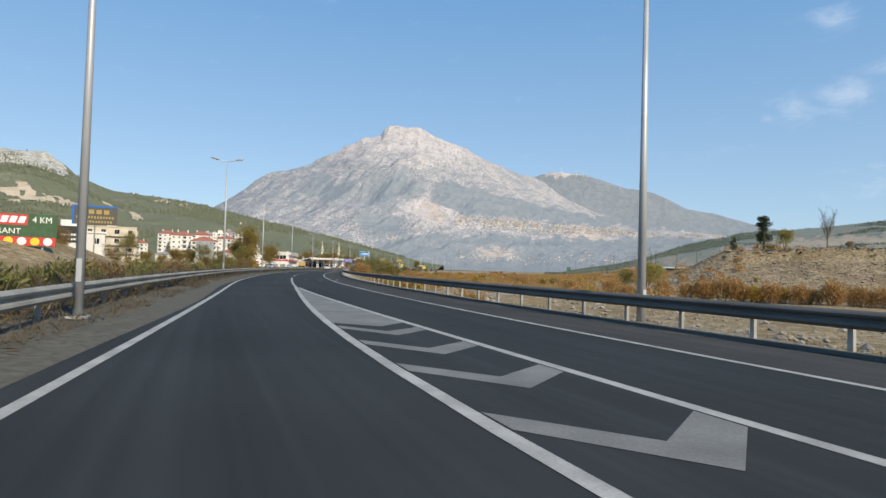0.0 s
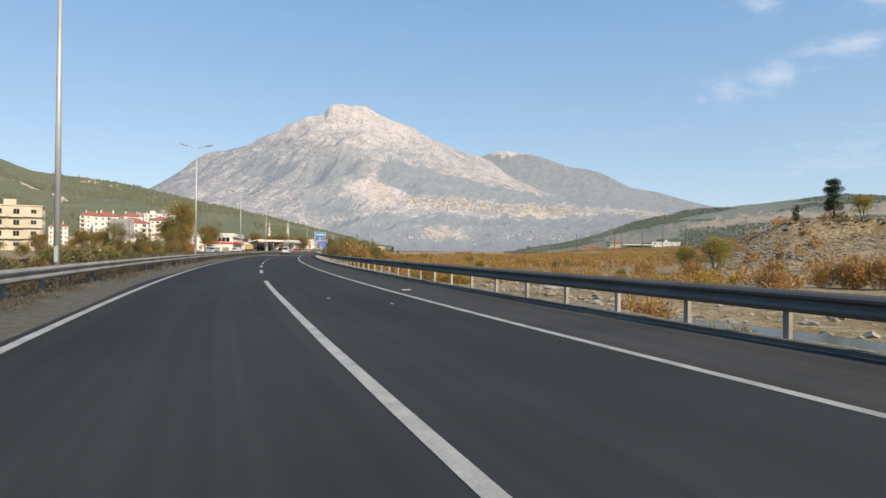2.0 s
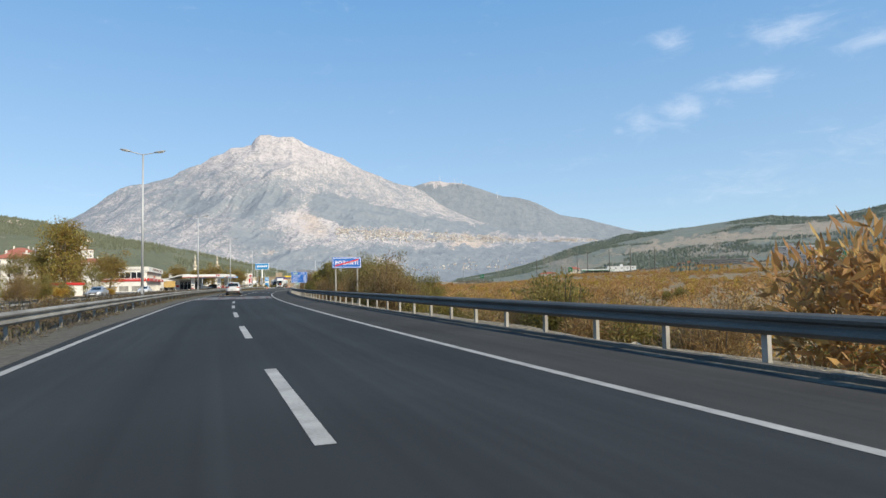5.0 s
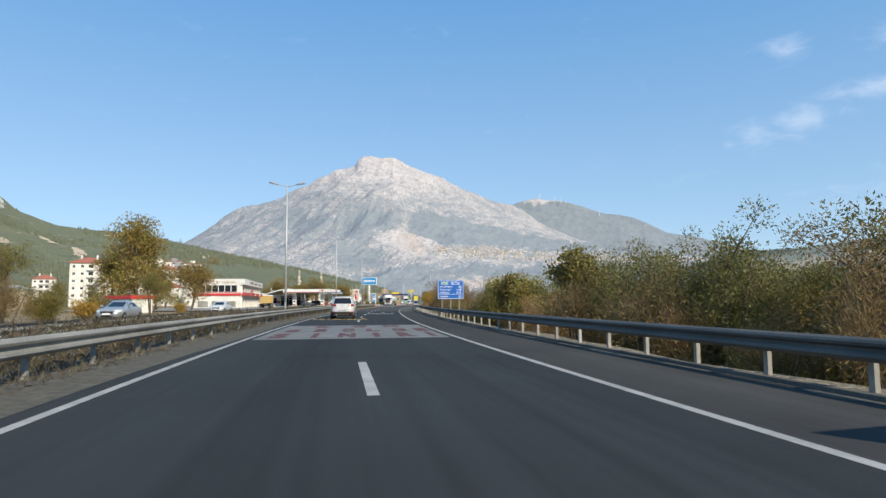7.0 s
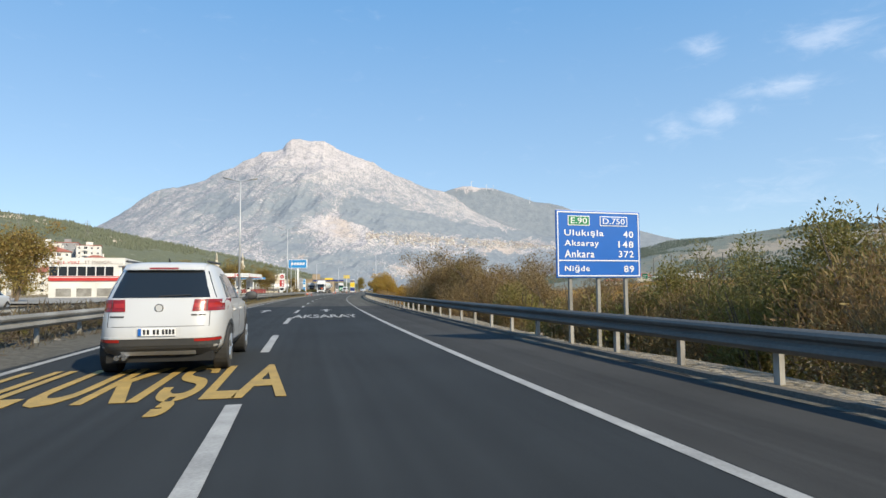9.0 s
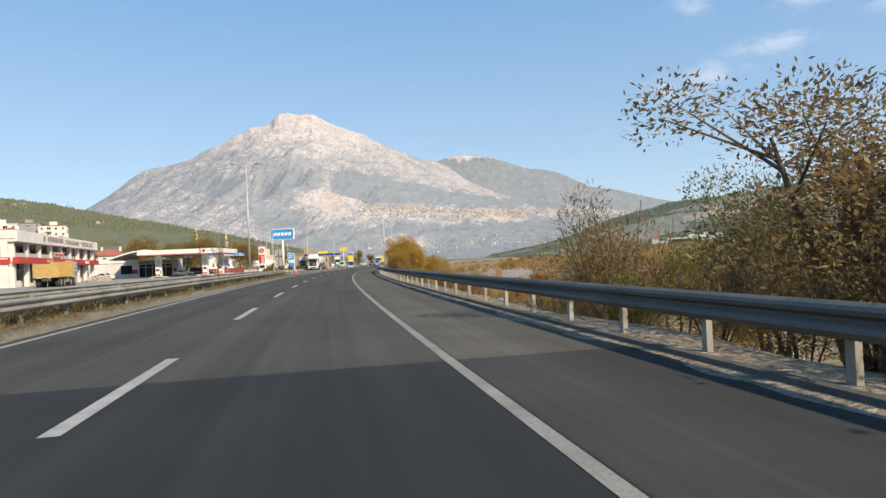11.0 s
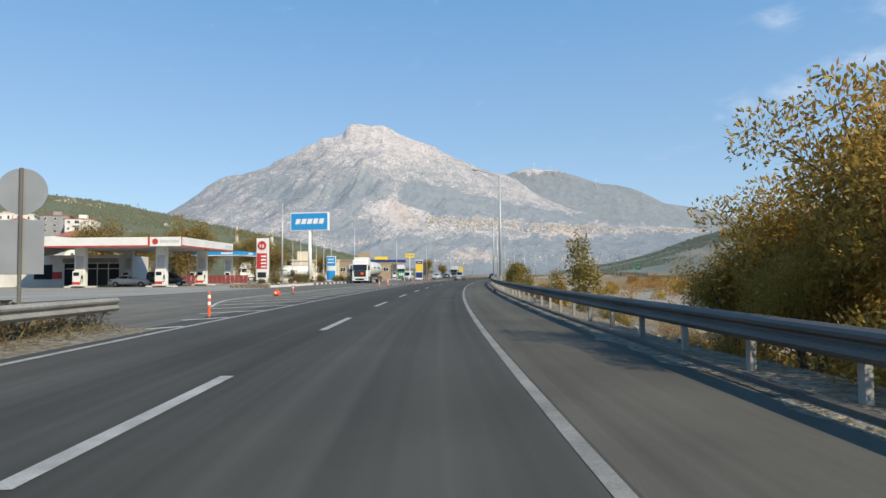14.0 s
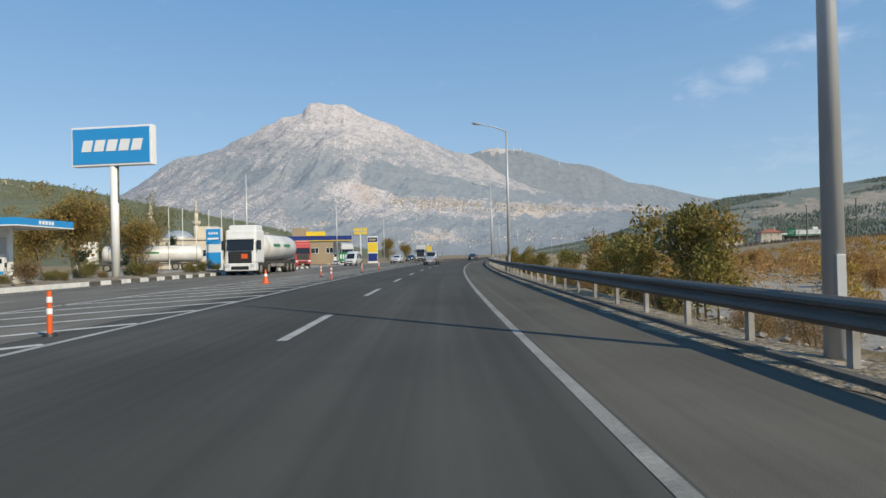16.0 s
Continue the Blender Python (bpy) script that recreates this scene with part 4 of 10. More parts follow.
hill_l = Land([(75, 9.0), (60, 9.6), (48, 9.3), (42, 9.0), (37, 8.9), (35.6, 9.0), (34.2, 8.1), (32.6, 6.6), (31, 6.2), (27, 5.95), (24.5, 5.75), (20.7, 5.05), (16.5, 4.2), (12.7, 3.45), (7.7, 2.25), (4.8, 1.5), (1.5, 0.8), (-1, 0.3)],
              1500, 560, 0.13, 190, 1.15, -4.0)
hill_l.build("hill_left", FOREST, 75, -1, 420, 110, "green wooded hillside with bare earth scars")
hill_r = Land([(-10, -0.8), (-13, 0.2), (-16, 0.6), (-18.5, 0.95), (-20.3, 1.5), (-22, 2.2), (-24, 2.9), (-26.4, 3.4), (-28.6, 3.95), (-32, 4.15), (-36.6, 4.6), (-40.8, 5.0), (-44.6, 4.5), (-50, 5.4), (-60, 6.5), (-78, 7.0)],
              1900, 760, 0.13, 230, 1.1, -6.0)


def terrace_band(az, el):
    """The broad bare terrace that climbs across the slope, 0 to 1."""
    hi_ = np.interp(az, [-48, -40, -35, -32.4, -29, -27], [4.3, 4.0, 3.56, 3.25, 2.45, 2.2])
    lo_ = np.interp(az, [-48, -40, -35, -32.4, -29, -27], [3.5, 3.1, 2.7, 2.5, 2.25, 2.2])
    return smooth(0.12, -0.08, el - hi_) * smooth(-0.12, 0.1, el - lo_) * smooth(-49, -44, az)


def hill_wood(az, el):
    return 0.6 - 0.55 * terrace_band(az, el) - 0.4 * spot(az, el, -24.5, 1.4, 3.0, 0.4) - 0.35 * spot(az, el, -38, 1.9, 4.0, 0.25) - 0.4 * spot(az, el, -50, 3.6, 4.0, 0.7)


def hill_earth(az, el):
    return 0.8 * terrace_band(az, el) + 0.55 * spot(az, el, -24.5, 1.4, 3.0, 0.4) + 0.5 * spot(az, el, -38, 1.9, 4.0, 0.25) + 0.5 * spot(az, el, -50, 3.6, 4.0, 0.7)


land_cover(hill_r.build("hill_right", FOREST_FAR, -10, -78, 440, 120, "wooded hillside with a bare terrace across the river"), hill_wood, hill_earth)


# ---------------------------------------------------------------- plants
BARK = surface("grey_brown_bark", (0.16, 0.12, 0.085), 0.95, second=(0.09, 0.07, 0.05), scale=3, amount=0.9, fine=0.25, fine_scale=30, bump=0.6, bump_scale=18)
L_OLIVE = leafy("olive_leaves", (0.165, 0.15, 0.045), (0.205, 0.15, 0.047))
L_GREEN = leafy("grey_green_leaves", (0.15, 0.145, 0.052), (0.175, 0.145, 0.05))
L_BROWN = leafy("russet_leaves", (0.22, 0.145, 0.065), (0.165, 0.125, 0.055))
L_ORANGE = leafy("orange_tamarisk_sprays", (0.36, 0.205, 0.075), (0.3, 0.2, 0.085))
L_TAM = leafy("orange_brown_sprays", (0.29, 0.19, 0.085), (0.24, 0.165, 0.08))
L_YELLOW = leafy("golden_sprays", (0.38, 0.24, 0.05), (0.26, 0.19, 0.05))
L_YG = leafy("yellow_green_leaves", (0.3, 0.25, 0.075), (0.22, 0.2, 0.06))
L_PLANE = leafy("turning_plane_leaves", (0.2, 0.175, 0.045), (0.28, 0.16, 0.045), 0.45)
L_PINE = leafy("pine_needles", (0.03, 0.045, 0.02), (0.045, 0.055, 0.025))
L_AUTUMN = leafy("autumn_leaves", (0.27, 0.18, 0.055), (0.17, 0.155, 0.055))
DRY = leafy("dry_grass_blades", (0.19, 0.15, 0.085), (0.12, 0.1, 0.055))


def gz(x, y):
    return float(ground_z(np.array([x]), np.array([y]))[0])


def leaf_mesh(name, centres, outward, size, slim, material, rng, up=0.0):
    """One mesh of many small blades; each is a bent quad pair about size long."""
    n = len(centres)
    d = rng.normal(size=(n, 3)) + outward * 1.1 + np.array([0, 0, up])
    d /= np.linalg.norm(d, axis=1)[:, None]
    side = np.cross(d, rng.normal(size=(n, 3)))
    side /= np.linalg.norm(side, axis=1)[:, None] + 1e-9
    ln = size * (0.6 + 0.8 * rng.rand(n))[:, None]
    w = ln * slim * (0.7 + 0.6 * rng.rand(n))[:, None] / 2
    tip = centres + d * ln
    mid = centres + d * ln * 0.5
    v = np.stack([centres, mid - side * w, tip, mid + side * w], 1).reshape(-1, 3)
    f = np.arange(4 * n).reshape(n, 4)
    return mesh_of(name, v, f, material)


def cloud(rng, n, blobs):
    """Points in the outer shells of several blobs (x, y, z, rx, ry, rz), and their outward ways."""
    w = np.array([b[3] * b[4] + b[4] * b[5] + b[3] * b[5] for b in blobs])
    k = rng.choice(len(blobs), n, p=w / w.sum())
    b = np.array(blobs)[k]
    q = rng.normal(size=(n, 3))
    q /= np.linalg.norm(q, axis=1)[:, None]
    r = rng.rand(n) ** 0.45
    return b[:, :3] + q * b[:, 3:] * r[:, None], q


def branchy(bm, rng, height, stems, spread, r, limbs):
    """Tapered stems that fork into limbs."""
    tips = []
    for k in range(stems):
        a = 2 * math.pi * (k + rng.rand()) / stems
        lean = spread * (0.3 + 0.7 * rng.rand()) if stems > 1 else spread * 0.15
        base = Vector((0.12 * math.cos(a), 0.12 * math.sin(a), -0.3)) if stems > 1 else Vector((0, 0, -0.3))
        top = Vector((lean * math.cos(a), lean * math.sin(a), height * (0.6 + 0.25 * rng.rand())))
        m = base.lerp(top, 0.45) + Vector((rng.normal() * 0.12, rng.normal() * 0.12, 0.1 * height))
        tube(bm, base, m, r, r * 0.7, 7, False)
        tube(bm, m, top, r * 0.7, r * 0.25, 7, False)
        for j in range(limbs):
            p = m.lerp(top, rng.rand() * 0.85)
            b = rng.rand() * 6.28
            e = p + Vector((math.cos(b), math.sin(b), 0.5 + rng.rand())) * height * (0.12 + 0.14 * rng.rand())
            tube(bm, p, e, r * 0.35, r * 0.08, 5, False)
            tips.append(e)
        tips.append(top)
    return tips


def islands(bm):
    """The separate pieces of a bmesh, largest first."""
    bm.verts.ensure_lookup_table()
    left, out = set(bm.verts), []
    while left:
        todo, got = [left.pop()], set()
        while todo:
            v = todo.pop()
            got.add(v)
            for e in v.link_edges:
                o = e.other_vert(v)
                if o in left:
                    left.discard(o)
                    todo.append(o)
        out.append(got)
    res = []
    for got in sorted(out, key=len, reverse=True):
        nb = bmesh.new()
        mp = {v: nb.verts.new(v.co) for v in sorted(got, key=lambda q: q.index)}
        for f in bm.faces:
            if f.verts[0] in got:
                nb.faces.new([mp[v] for v in f.verts])
        res.append(nb)
    bm.free()
    return res


def tree(name, m, label, group, height, width, leaves, n, size, slim, seed, stems=3, up=0.2, low=0.18, category="tree", fill=7, r=0.09, limbs=5, split=False):
    rng = np.random.RandomState(seed)
    t = thing(name, m, label, category, group)
    bm = bmesh.new()
    tips = branchy(bm, rng, height, stems, width * 0.33, r, limbs)
    wood = islands(bm) if split else [bm]
    for k, b in enumerate(wood):
        part("limb" if k else "trunk", b, BARK, t, smooth=True)
    blobs = []
    for k in range(fill):
        a, q = rng.rand() * 6.28, rng.rand() ** 0.6
        z = height * (low + 0.16 + (0.8 - low) * rng.rand())
        shrink = 1.0 - 0.55 * max(0, z / height - 0.45) / 0.55
        blobs.append((math.cos(a) * q * width * 0.34 * shrink, math.sin(a) * q * width * 0.34 * shrink, z,
                      width * 0.2 * (0.7 + 0.6 * rng.rand()), width * 0.2 * (0.7 + 0.6 * rng.rand()), height * 0.14 * (0.7 + 0.7 * rng.rand())))
    for p in tips:
        blobs.append((p.x, p.y, p.z, width * 0.13, width * 0.13, height * 0.1))
    c, q = cloud(rng, n, blobs)
    c[:, 2] = np.maximum(c[:, 2], 0.1)
    part("crown", leaf_mesh("crown", c, q, size, slim, leaves, rng, up), None, t)
    return t


def shrub(m, label, group, height, width, leaves, n, size, slim, seed, up=0.9, name="shrub"):
    """A many-stemmed bush of upright sprays."""
    rng = np.random.RandomState(seed)
    t = thing(name, m, label, "shrub", group)
    bm = bmesh.new()
    for k in range(7):
        a = rng.rand() * 6.28
        e = Vector((math.cos(a) * width * 0.3, math.sin(a) * width * 0.3, height * (0.5 + 0.35 * rng.rand())))
        tube(bm, (0.1 * math.cos(a), 0.1 * math.sin(a), -0.25), e, 0.03, 0.008, 5, False)
    part("woody_base", bm, BARK, t)
    blobs = [(0, 0, height * 0.4, width * 0.36, width * 0.36, height * 0.36)]
    for k in range(8):
        a, q = rng.rand() * 6.28, 0.25 + 0.5 * rng.rand()
        blobs.append((math.cos(a) * width * 0.4 * q, math.sin(a) * width * 0.4 * q, height * (0.3 + 0.45 * rng.rand()), width * 0.17, width * 0.17, height * 0.22))
    c, q = cloud(rng, n, blobs)
    c[:, 2] = np.maximum(c[:, 2], 0.02)
    part("sprays", leaf_mesh("sprays", c, q, size, slim, leaves, rng, up), None, t)
    return t


def put(ob, x, y, turn, size, sink=0.1, z=None, wide=1.0):
    """A copy at a place on the ground."""
    k = copy_thing(ob, Matrix.Identity(4))
    k.matrix_basis = Matrix.LocRotScale((x, y, (gz(x, y) if z is None else z) - sink), Euler((0, 0, turn)), (size * wide, size * wide, size * (0.9 + 0.25 * ((turn * 7.3) % 1))))
    return k


prng = np.random.RandomState(21)
HIDE = []


def proto(maker, *a, **k):
    ob = maker(*a, **k)
    HIDE.append(ob)
    return ob


def drop_protos():
    for ob in HIDE:
        for o in [*ob.children_recursive, ob]:
            bpy.data.objects.remove(o)
    HIDE.clear()


I4 = Matrix.Identity(4)
W_A = proto(tree, "willow_tree", I4, "olive-green roadside willow turning brown beside the river", "roadside trees", 6.4, 5.0, L_OLIVE, 14000, 0.115, 0.42, 3, 4, 0.5, 0.06, "tree", 14)
W_B = proto(tree, "willow_tree", I4, "grey-green roadside willow with thin upright twigs", "roadside trees", 7.0, 4.4, L_GREEN, 14000, 0.115, 0.4, 5, 5, 0.8, 0.06, "tree", 14)
W_C = proto(tree, "willow_tree", I4, "half-bare russet roadside willow", "roadside trees", 5.6, 4.6, L_BROWN, 13000, 0.105, 0.36, 9, 6, 0.6, 0.08, "tree", 11)
T_A = proto(shrub, I4, "russet feathery tamarisk bush behind the guard rail", "tamarisks", 3.0, 3.4, L_BROWN, 6500, 0.12, 0.16, 31)
T_B = proto(shrub, I4, "orange feathery tamarisk bush in the river bed", "tamarisks", 2.4, 3.2, L_ORANGE, 2000, 0.24, 0.24, 32, name="tamarisk_bush")
T_C = proto(shrub, I4, "yellow-brown feathery bush in the river bed", "tamarisks", 2.0, 2.8, L_YELLOW, 1900, 0.23, 0.24, 33, name="tamarisk_bush")
T_S = proto(shrub, I4, "low dusty grey-green weed bush", "low bushes", 2.2, 2.8, L_GREEN, 1700, 0.22, 0.3, 35, name="weed_bush")
T_R = proto(shrub, I4, "low dusty russet weed bush", "low bushes", 2.4, 2.8, L_BROWN, 1700, 0.22, 0.28, 36, name="weed_bush")
T_D = proto(shrub, I4, "dusty olive bush on the river bank", "tamarisks", 2.2, 2.8, L_OLIVE, 6500, 0.105, 0.28, 34)
T_F = proto(shrub, I4, "soft orange-brown feathery tamarisk behind the guard rail", "tamarisks", 2.6, 3.6, L_TAM, 9000, 0.13, 0.16, 37)
Y_T = proto(tree, "willow_tree", I4, "yellow-green roadside tree with drooping leafy branches", "roadside trees", 5.0, 4.2, L_YG, 9000, 0.15, 0.5, 44, 3, 0.3, 0.02, "tree", 13)
P_A = proto(tree, "plane_sapling", I4, "young plane tree with yellowing leaves", "plane saplings", 3.6, 3.0, L_PLANE, 2100, 0.14, 0.6, 41, 1, 0.1, 0.12, "tree", 9, 0.045, 7, True)
P_B = proto(tree, "plane_sapling", I4, "bushy young plane tree with green and yellow leaves", "plane saplings", 3.2, 2.8, L_OLIVE, 4200, 0.135, 0.55, 43, 2, 0.1, 0.08, "tree", 9, 0.045, 6, True)
G_A = proto(tree, "golden_bush", I4, "large golden willow bush overhanging the guard rail", "golden bushes", 5.4, 5.6, L_YELLOW, 26000, 0.11, 0.42, 51, 6, 0.6, 0.04, "tree", 12)

# the thick belt of trees past the town sign
for k in range(42):
    s = 137 + 86 * (k + 0.6 * prng.rand()) / 46
    lat = -5.6 - 7.5 * prng.rand() ** 1.2 - (2.2 if 176 < s < 190 else 1.8 if 156 < s < 167 else 0)
    p = at(s, lat)
    src = (W_A, W_B, W_C, W_A, W_B)[prng.randint(5)]
    if s > 196:
        src = W_C
    edge = (0.8 + 0.2 * float(smooth(137, 150, s))) * (0.76 - 0.06 * float(smooth(166, 174, s)) - 0.14 * float(smooth(174, 186, s)) - 0.3 * float(smooth(185, 188, s)) + 0.54 * float(smooth(197, 202, s)) + 0.2 * float(smooth(203, 208, s)))
    put(src, p.x, p.y, prng.rand() * 6.28, (0.72 + 0.4 * prng.rand()) * edge, 0.25, None, 1.3)
for k in range(34):
    s = 134 + 92 * (k + prng.rand()) / 34
    p = at(s, -4.6 - 1.6 * prng.rand() - (1.2 if 176 < s < 186 else 1.6 if 157 < s < 166 else 0))
    put((T_A, T_A, T_D)[prng.randint(3)], p.x, p.y, prng.rand() * 6.28, 0.5 + 0.6 * prng.rand())
for s, lat, src, size in ((155.5, -8.4, W_A, 0.76), (158.5, -9.0, W_B, 0.78), (161.0, -8.4, W_B, 0.74), (163.5, -9.8, W_B, 0.8), (165.6, -9.0, W_B, 0.72), (168, -9.4, W_A, 0.8), (164.7, -5.6, P_A, 0.8), (169, -5.6, P_B, 1.05), (150, -5.2, T_A, 1.2), (204, -7.4, W_C, 0.8), (208, -7.0, W_A, 0.72), (213, -7.4, W_C, 0.8), (218, -7.8, W_B, 0.7), (222.5, -8.4, W_A, 0.62), (222, -6.3, T_A, 1.5), (226, -7.4, T_A, 1.35), (229.5, -7.8, T_A, 1.5), (232, -9.5, T_A, 1.4), (156, -5.2, P_B, 1.1), (178, -6.8, W_A, 0.66), (181, -7.4, W_B, 0.6), (184.5, -7.6, W_A, 0.58), (176, -8.5, W_C, 0.7), (188, -7.0, W_C, 0.6), (172.5, -8.6, W_A, 0.8), (174.8, -9.4, W_B, 0.75),
                          (179, -6.2, T_D, 1.2), (182, -6.4, T_A, 1.1), (185, -6.3, T_D, 1.2), (187.5, -6.0, T_A, 1.0), (190, -6.0, T_D, 1.1), (193, -5.8, T_D, 1.1), (176, -5.9, T_A, 1.2), (196, -6.0, T_A, 1.0)):
    p = at(s, lat)
    put(src, p.x, p.y, s, size)
for s, lat, src, size in ((159.8, -5.5, T_F, 0.95), (161.9, -5.8, T_F, 1.05), (163.4, -6.2, T_F, 0.8), (139.5, -6.6, W_A, 0.6), (142, -7.4, W_B, 0.56), (144.5, -6.8, W_A, 0.6), (147, -7.6, W_A, 0.66), (150, -7.6, W_B, 0.6), (137, -6.2, T_D, 1.3), (134.5, -6.4, T_D, 1.2), (131.5, -6.6, T_A, 1.1), (128, -6.2, T_D, 1.0), (181, -6.9, T_F, 0.95), (183.5, -7.4, T_F, 0.85), (170.3, -6.4, Y_T, 0.92), (172.6, -6.0, Y_T, 0.7), (186.5, -6.2, T_F, 0.8)):
    p = at(s, lat)
    put(src, p.x, p.y, s * 1.3, size)
# the dark mass of willows behind them
trng = np.random.RandomState(77)
C, Q = [], []
for k in range(84):
    s = 146 + 35 * (k + trng.rand()) / 84
    tall_ = (2.6 + 2.2 * trng.rand()) * (0.6 + 0.4 * float(smooth(146, 154, s))) * (1 - 0.35 * float(smooth(166, 174, s)))
    p = at(s, -8.6 - 4.5 * trng.rand())
    g = gz(p.x, p.y)
    c, q = cloud(trng, 1150, [(p.x, p.y, g + tall_ * 0.5, 1.5, 1.5, tall_ * 0.55), (p.x + trng.normal() * 0.8, p.y + trng.normal() * 0.8, g + tall_ * 0.95, 0.9, 0.9, tall_ * 0.3), (p.x + trng.normal(), p.y + trng.normal(), g + tall_ * 0.7, 1.1, 1.1, tall_ * 0.35)])
    C.append(c)
    Q.append(q)
tagged(new("willow_thicket", leaf_mesh("willow_thicket", np.concatenate(C), np.concatenate(Q), 0.15, 0.36, L_GREEN, trng, 0.5)), "dense dark green willow thicket behind the roadside trees", "bushes", kind="stuff")
# low hedge before the town sign
for k in range(24):
    s = 226 + 44 * (k + prng.rand()) / 24
    p = at(s, -5.4 - 9 * prng.rand())
    put((T_B, T_C, T_C)[prng.randint(3)], p.x, p.y, prng.rand() * 6.28, 0.45 + 0.45 * prng.rand())
for k in range(44):
    s = 84 + 56 * (k + prng.rand()) / 44
    p = at(s, -5.2 - 8 * prng.rand())
    put(((T_C, T_B, T_D, T_C) if s < 104 else (T_D, T_F, T_A, T_D))[prng.randint(4)], p.x, p.y, prng.rand() * 6.28, 0.75 + 0.6 * prng.rand())
# the golden bush, saplings further on
for s, lat, size in ((275, -6.7, 0.76), (278, -6.1, 0.86), (281, -6.3, 0.86), (277, -9.4, 0.84), (282, -9.6, 0.78), (279, -4.8, 0.45), (282, -5.0, 0.42), (273.6, -5.0, 0.55), (276.2, -4.7, 0.66)):
    p = at(s, lat)
    put(G_A, p.x, p.y, s * 1.7, size, 0.3)
for s, lat, src, size in ((283.5, -8.2, P_B, 1.35), (284.6, -8.8, P_B, 1.2), (286.0, -7.6, P_B, 1.0), (293.8, -4.7, P_A, 0.74), (297, -5.2, P_B, 0.5), (306.5, -5.6, P_A, 0.6), (328.5, -4.9, P_A, 0.62), (332, -4.7, P_A, 0.72), (335, -4.8, P_B, 0.66), (338.5, -5.0, P_A, 0.7), (330, -5.2, P_B, 0.82), (333.5, -6.2, P_A, 0.78), (336.5, -5.4, P_B, 0.78), (341, -5.6, P_A, 0.66),
                          (346, -5.2, P_B, 0.66), (352, -5.8, P_A, 0.70), (359, -5.4, P_B, 0.62), (366, -5.6, P_A, 0.66), (374, -5.6, P_B, 0.70), (384, -5.6, P_A, 0.70), (396, -6, P_B, 0.78), (410, -6, P_A, 0.78), (425, -6, P_B, 0.78)):
    p = at(s, lat)
    put(src, p.x, p.y, s * 2.1, size, 0.15)
# tamarisks over the river bed
n = 0
while n < 96:
    x, y = prng.uniform(-20, 130), prng.uniform(-10, 480)
    s, lat = along(np.array([x]), np.array([y]))
    s, lat = float(s[0]), float(lat[0])
    if not -62 < lat < -13 or (x > 0.9 * (y - 60) - 5 and y < 180) or fbm(np.array([x * 0.03]), np.array([y * 0.03 + 4]), 3)[0] < 0.46:
        continue
    if s > 296 and lat > -37 and n % 6:
        n += 1
        continue
    put((T_B, T_B, T_C, T_B, T_D)[prng.randint(5)], x, y, prng.rand() * 6.28, 0.7 + 0.75 * prng.rand())
    n += 1
# low golden brush along the foot of the rail beside the flats
for k in range(150):
    s = 232 + 150 * (k + prng.rand()) / 150
    if s > 312 and k % 3:
        continue
    p = at(s, -4.9 - (9 if s < 305 else 1.5) * prng.rand() ** 1.4)
    put((T_F, T_C, T_F, T_D, T_C)[prng.randint(5)], p.x, p.y, prng.rand() * 6.28, (0.38 + 0.45 * prng.rand()) * (1 - 0.3 * float(smooth(300, 330, s))))
# the tamarisk row between the track and the bluff
for k in range(30):
    x, y = 35 + 42 * (k + prng.rand()) / 30, 101 - 19 * (k + prng.rand()) / 30 + 2.5 * prng.rand()
    put((T_B, T_B, T_B, T_C)[prng.randint(4)], x, y, prng.rand() * 6.28, 1.25 + 0.5 * prng.rand(), 0.3)
# the same bushes further off, too many to count
def far_bushes(name, n, x0, x1, y0, y1, lat0, lat1, cut, material, label, seed, high=2.2, thick=150, leaf=0.5):
    rng = np.random.RandomState(seed)
    x, y = rng.uniform(x0, x1, n * 6), rng.uniform(y0, y1, n * 6)
    s, lat = along(x, y)
    ok = (lat > lat0) & (lat < lat1) & (fbm(x * 0.03, y * 0.03 + 4, 3) > cut + (0.025 * smooth(270, 310, s) if cut < 0.44 else 0)) & ~((x > 0.9 * (y - 60) - 5) & (y < 180) & (y > 20)) & ~((s > 296) & (lat > -38) & (rng.rand(len(s)) < 0.8)) & ~((s < 92) & (lat > -44 + 0.3 * np.maximum(s - 60, 0)))
    x, y = x[ok][:n], y[ok][:n]
    z = ground_z(x, y)
    C, Q = [], []
    for a, b, c in zip(x, y, z):
        k = 0.6 + 0.8 * rng.rand()
        p, q = cloud(rng, thick, [(a, b, c + high * 0.35 * k, high * 0.62 * k, high * 0.62 * k, high * 0.38 * k), (a + rng.normal() * 0.7, b + rng.normal() * 0.7, c + high * 0.55 * k, high * 0.35 * k, high * 0.35 * k, high * 0.3 * k)])
        C.append(p)
        Q.append(q)
    tagged(new(name, leaf_mesh(name, np.concatenate(C), np.concatenate(Q), leaf, 0.35, material, rng, 0.8)), label, "bushes", kind="stuff")


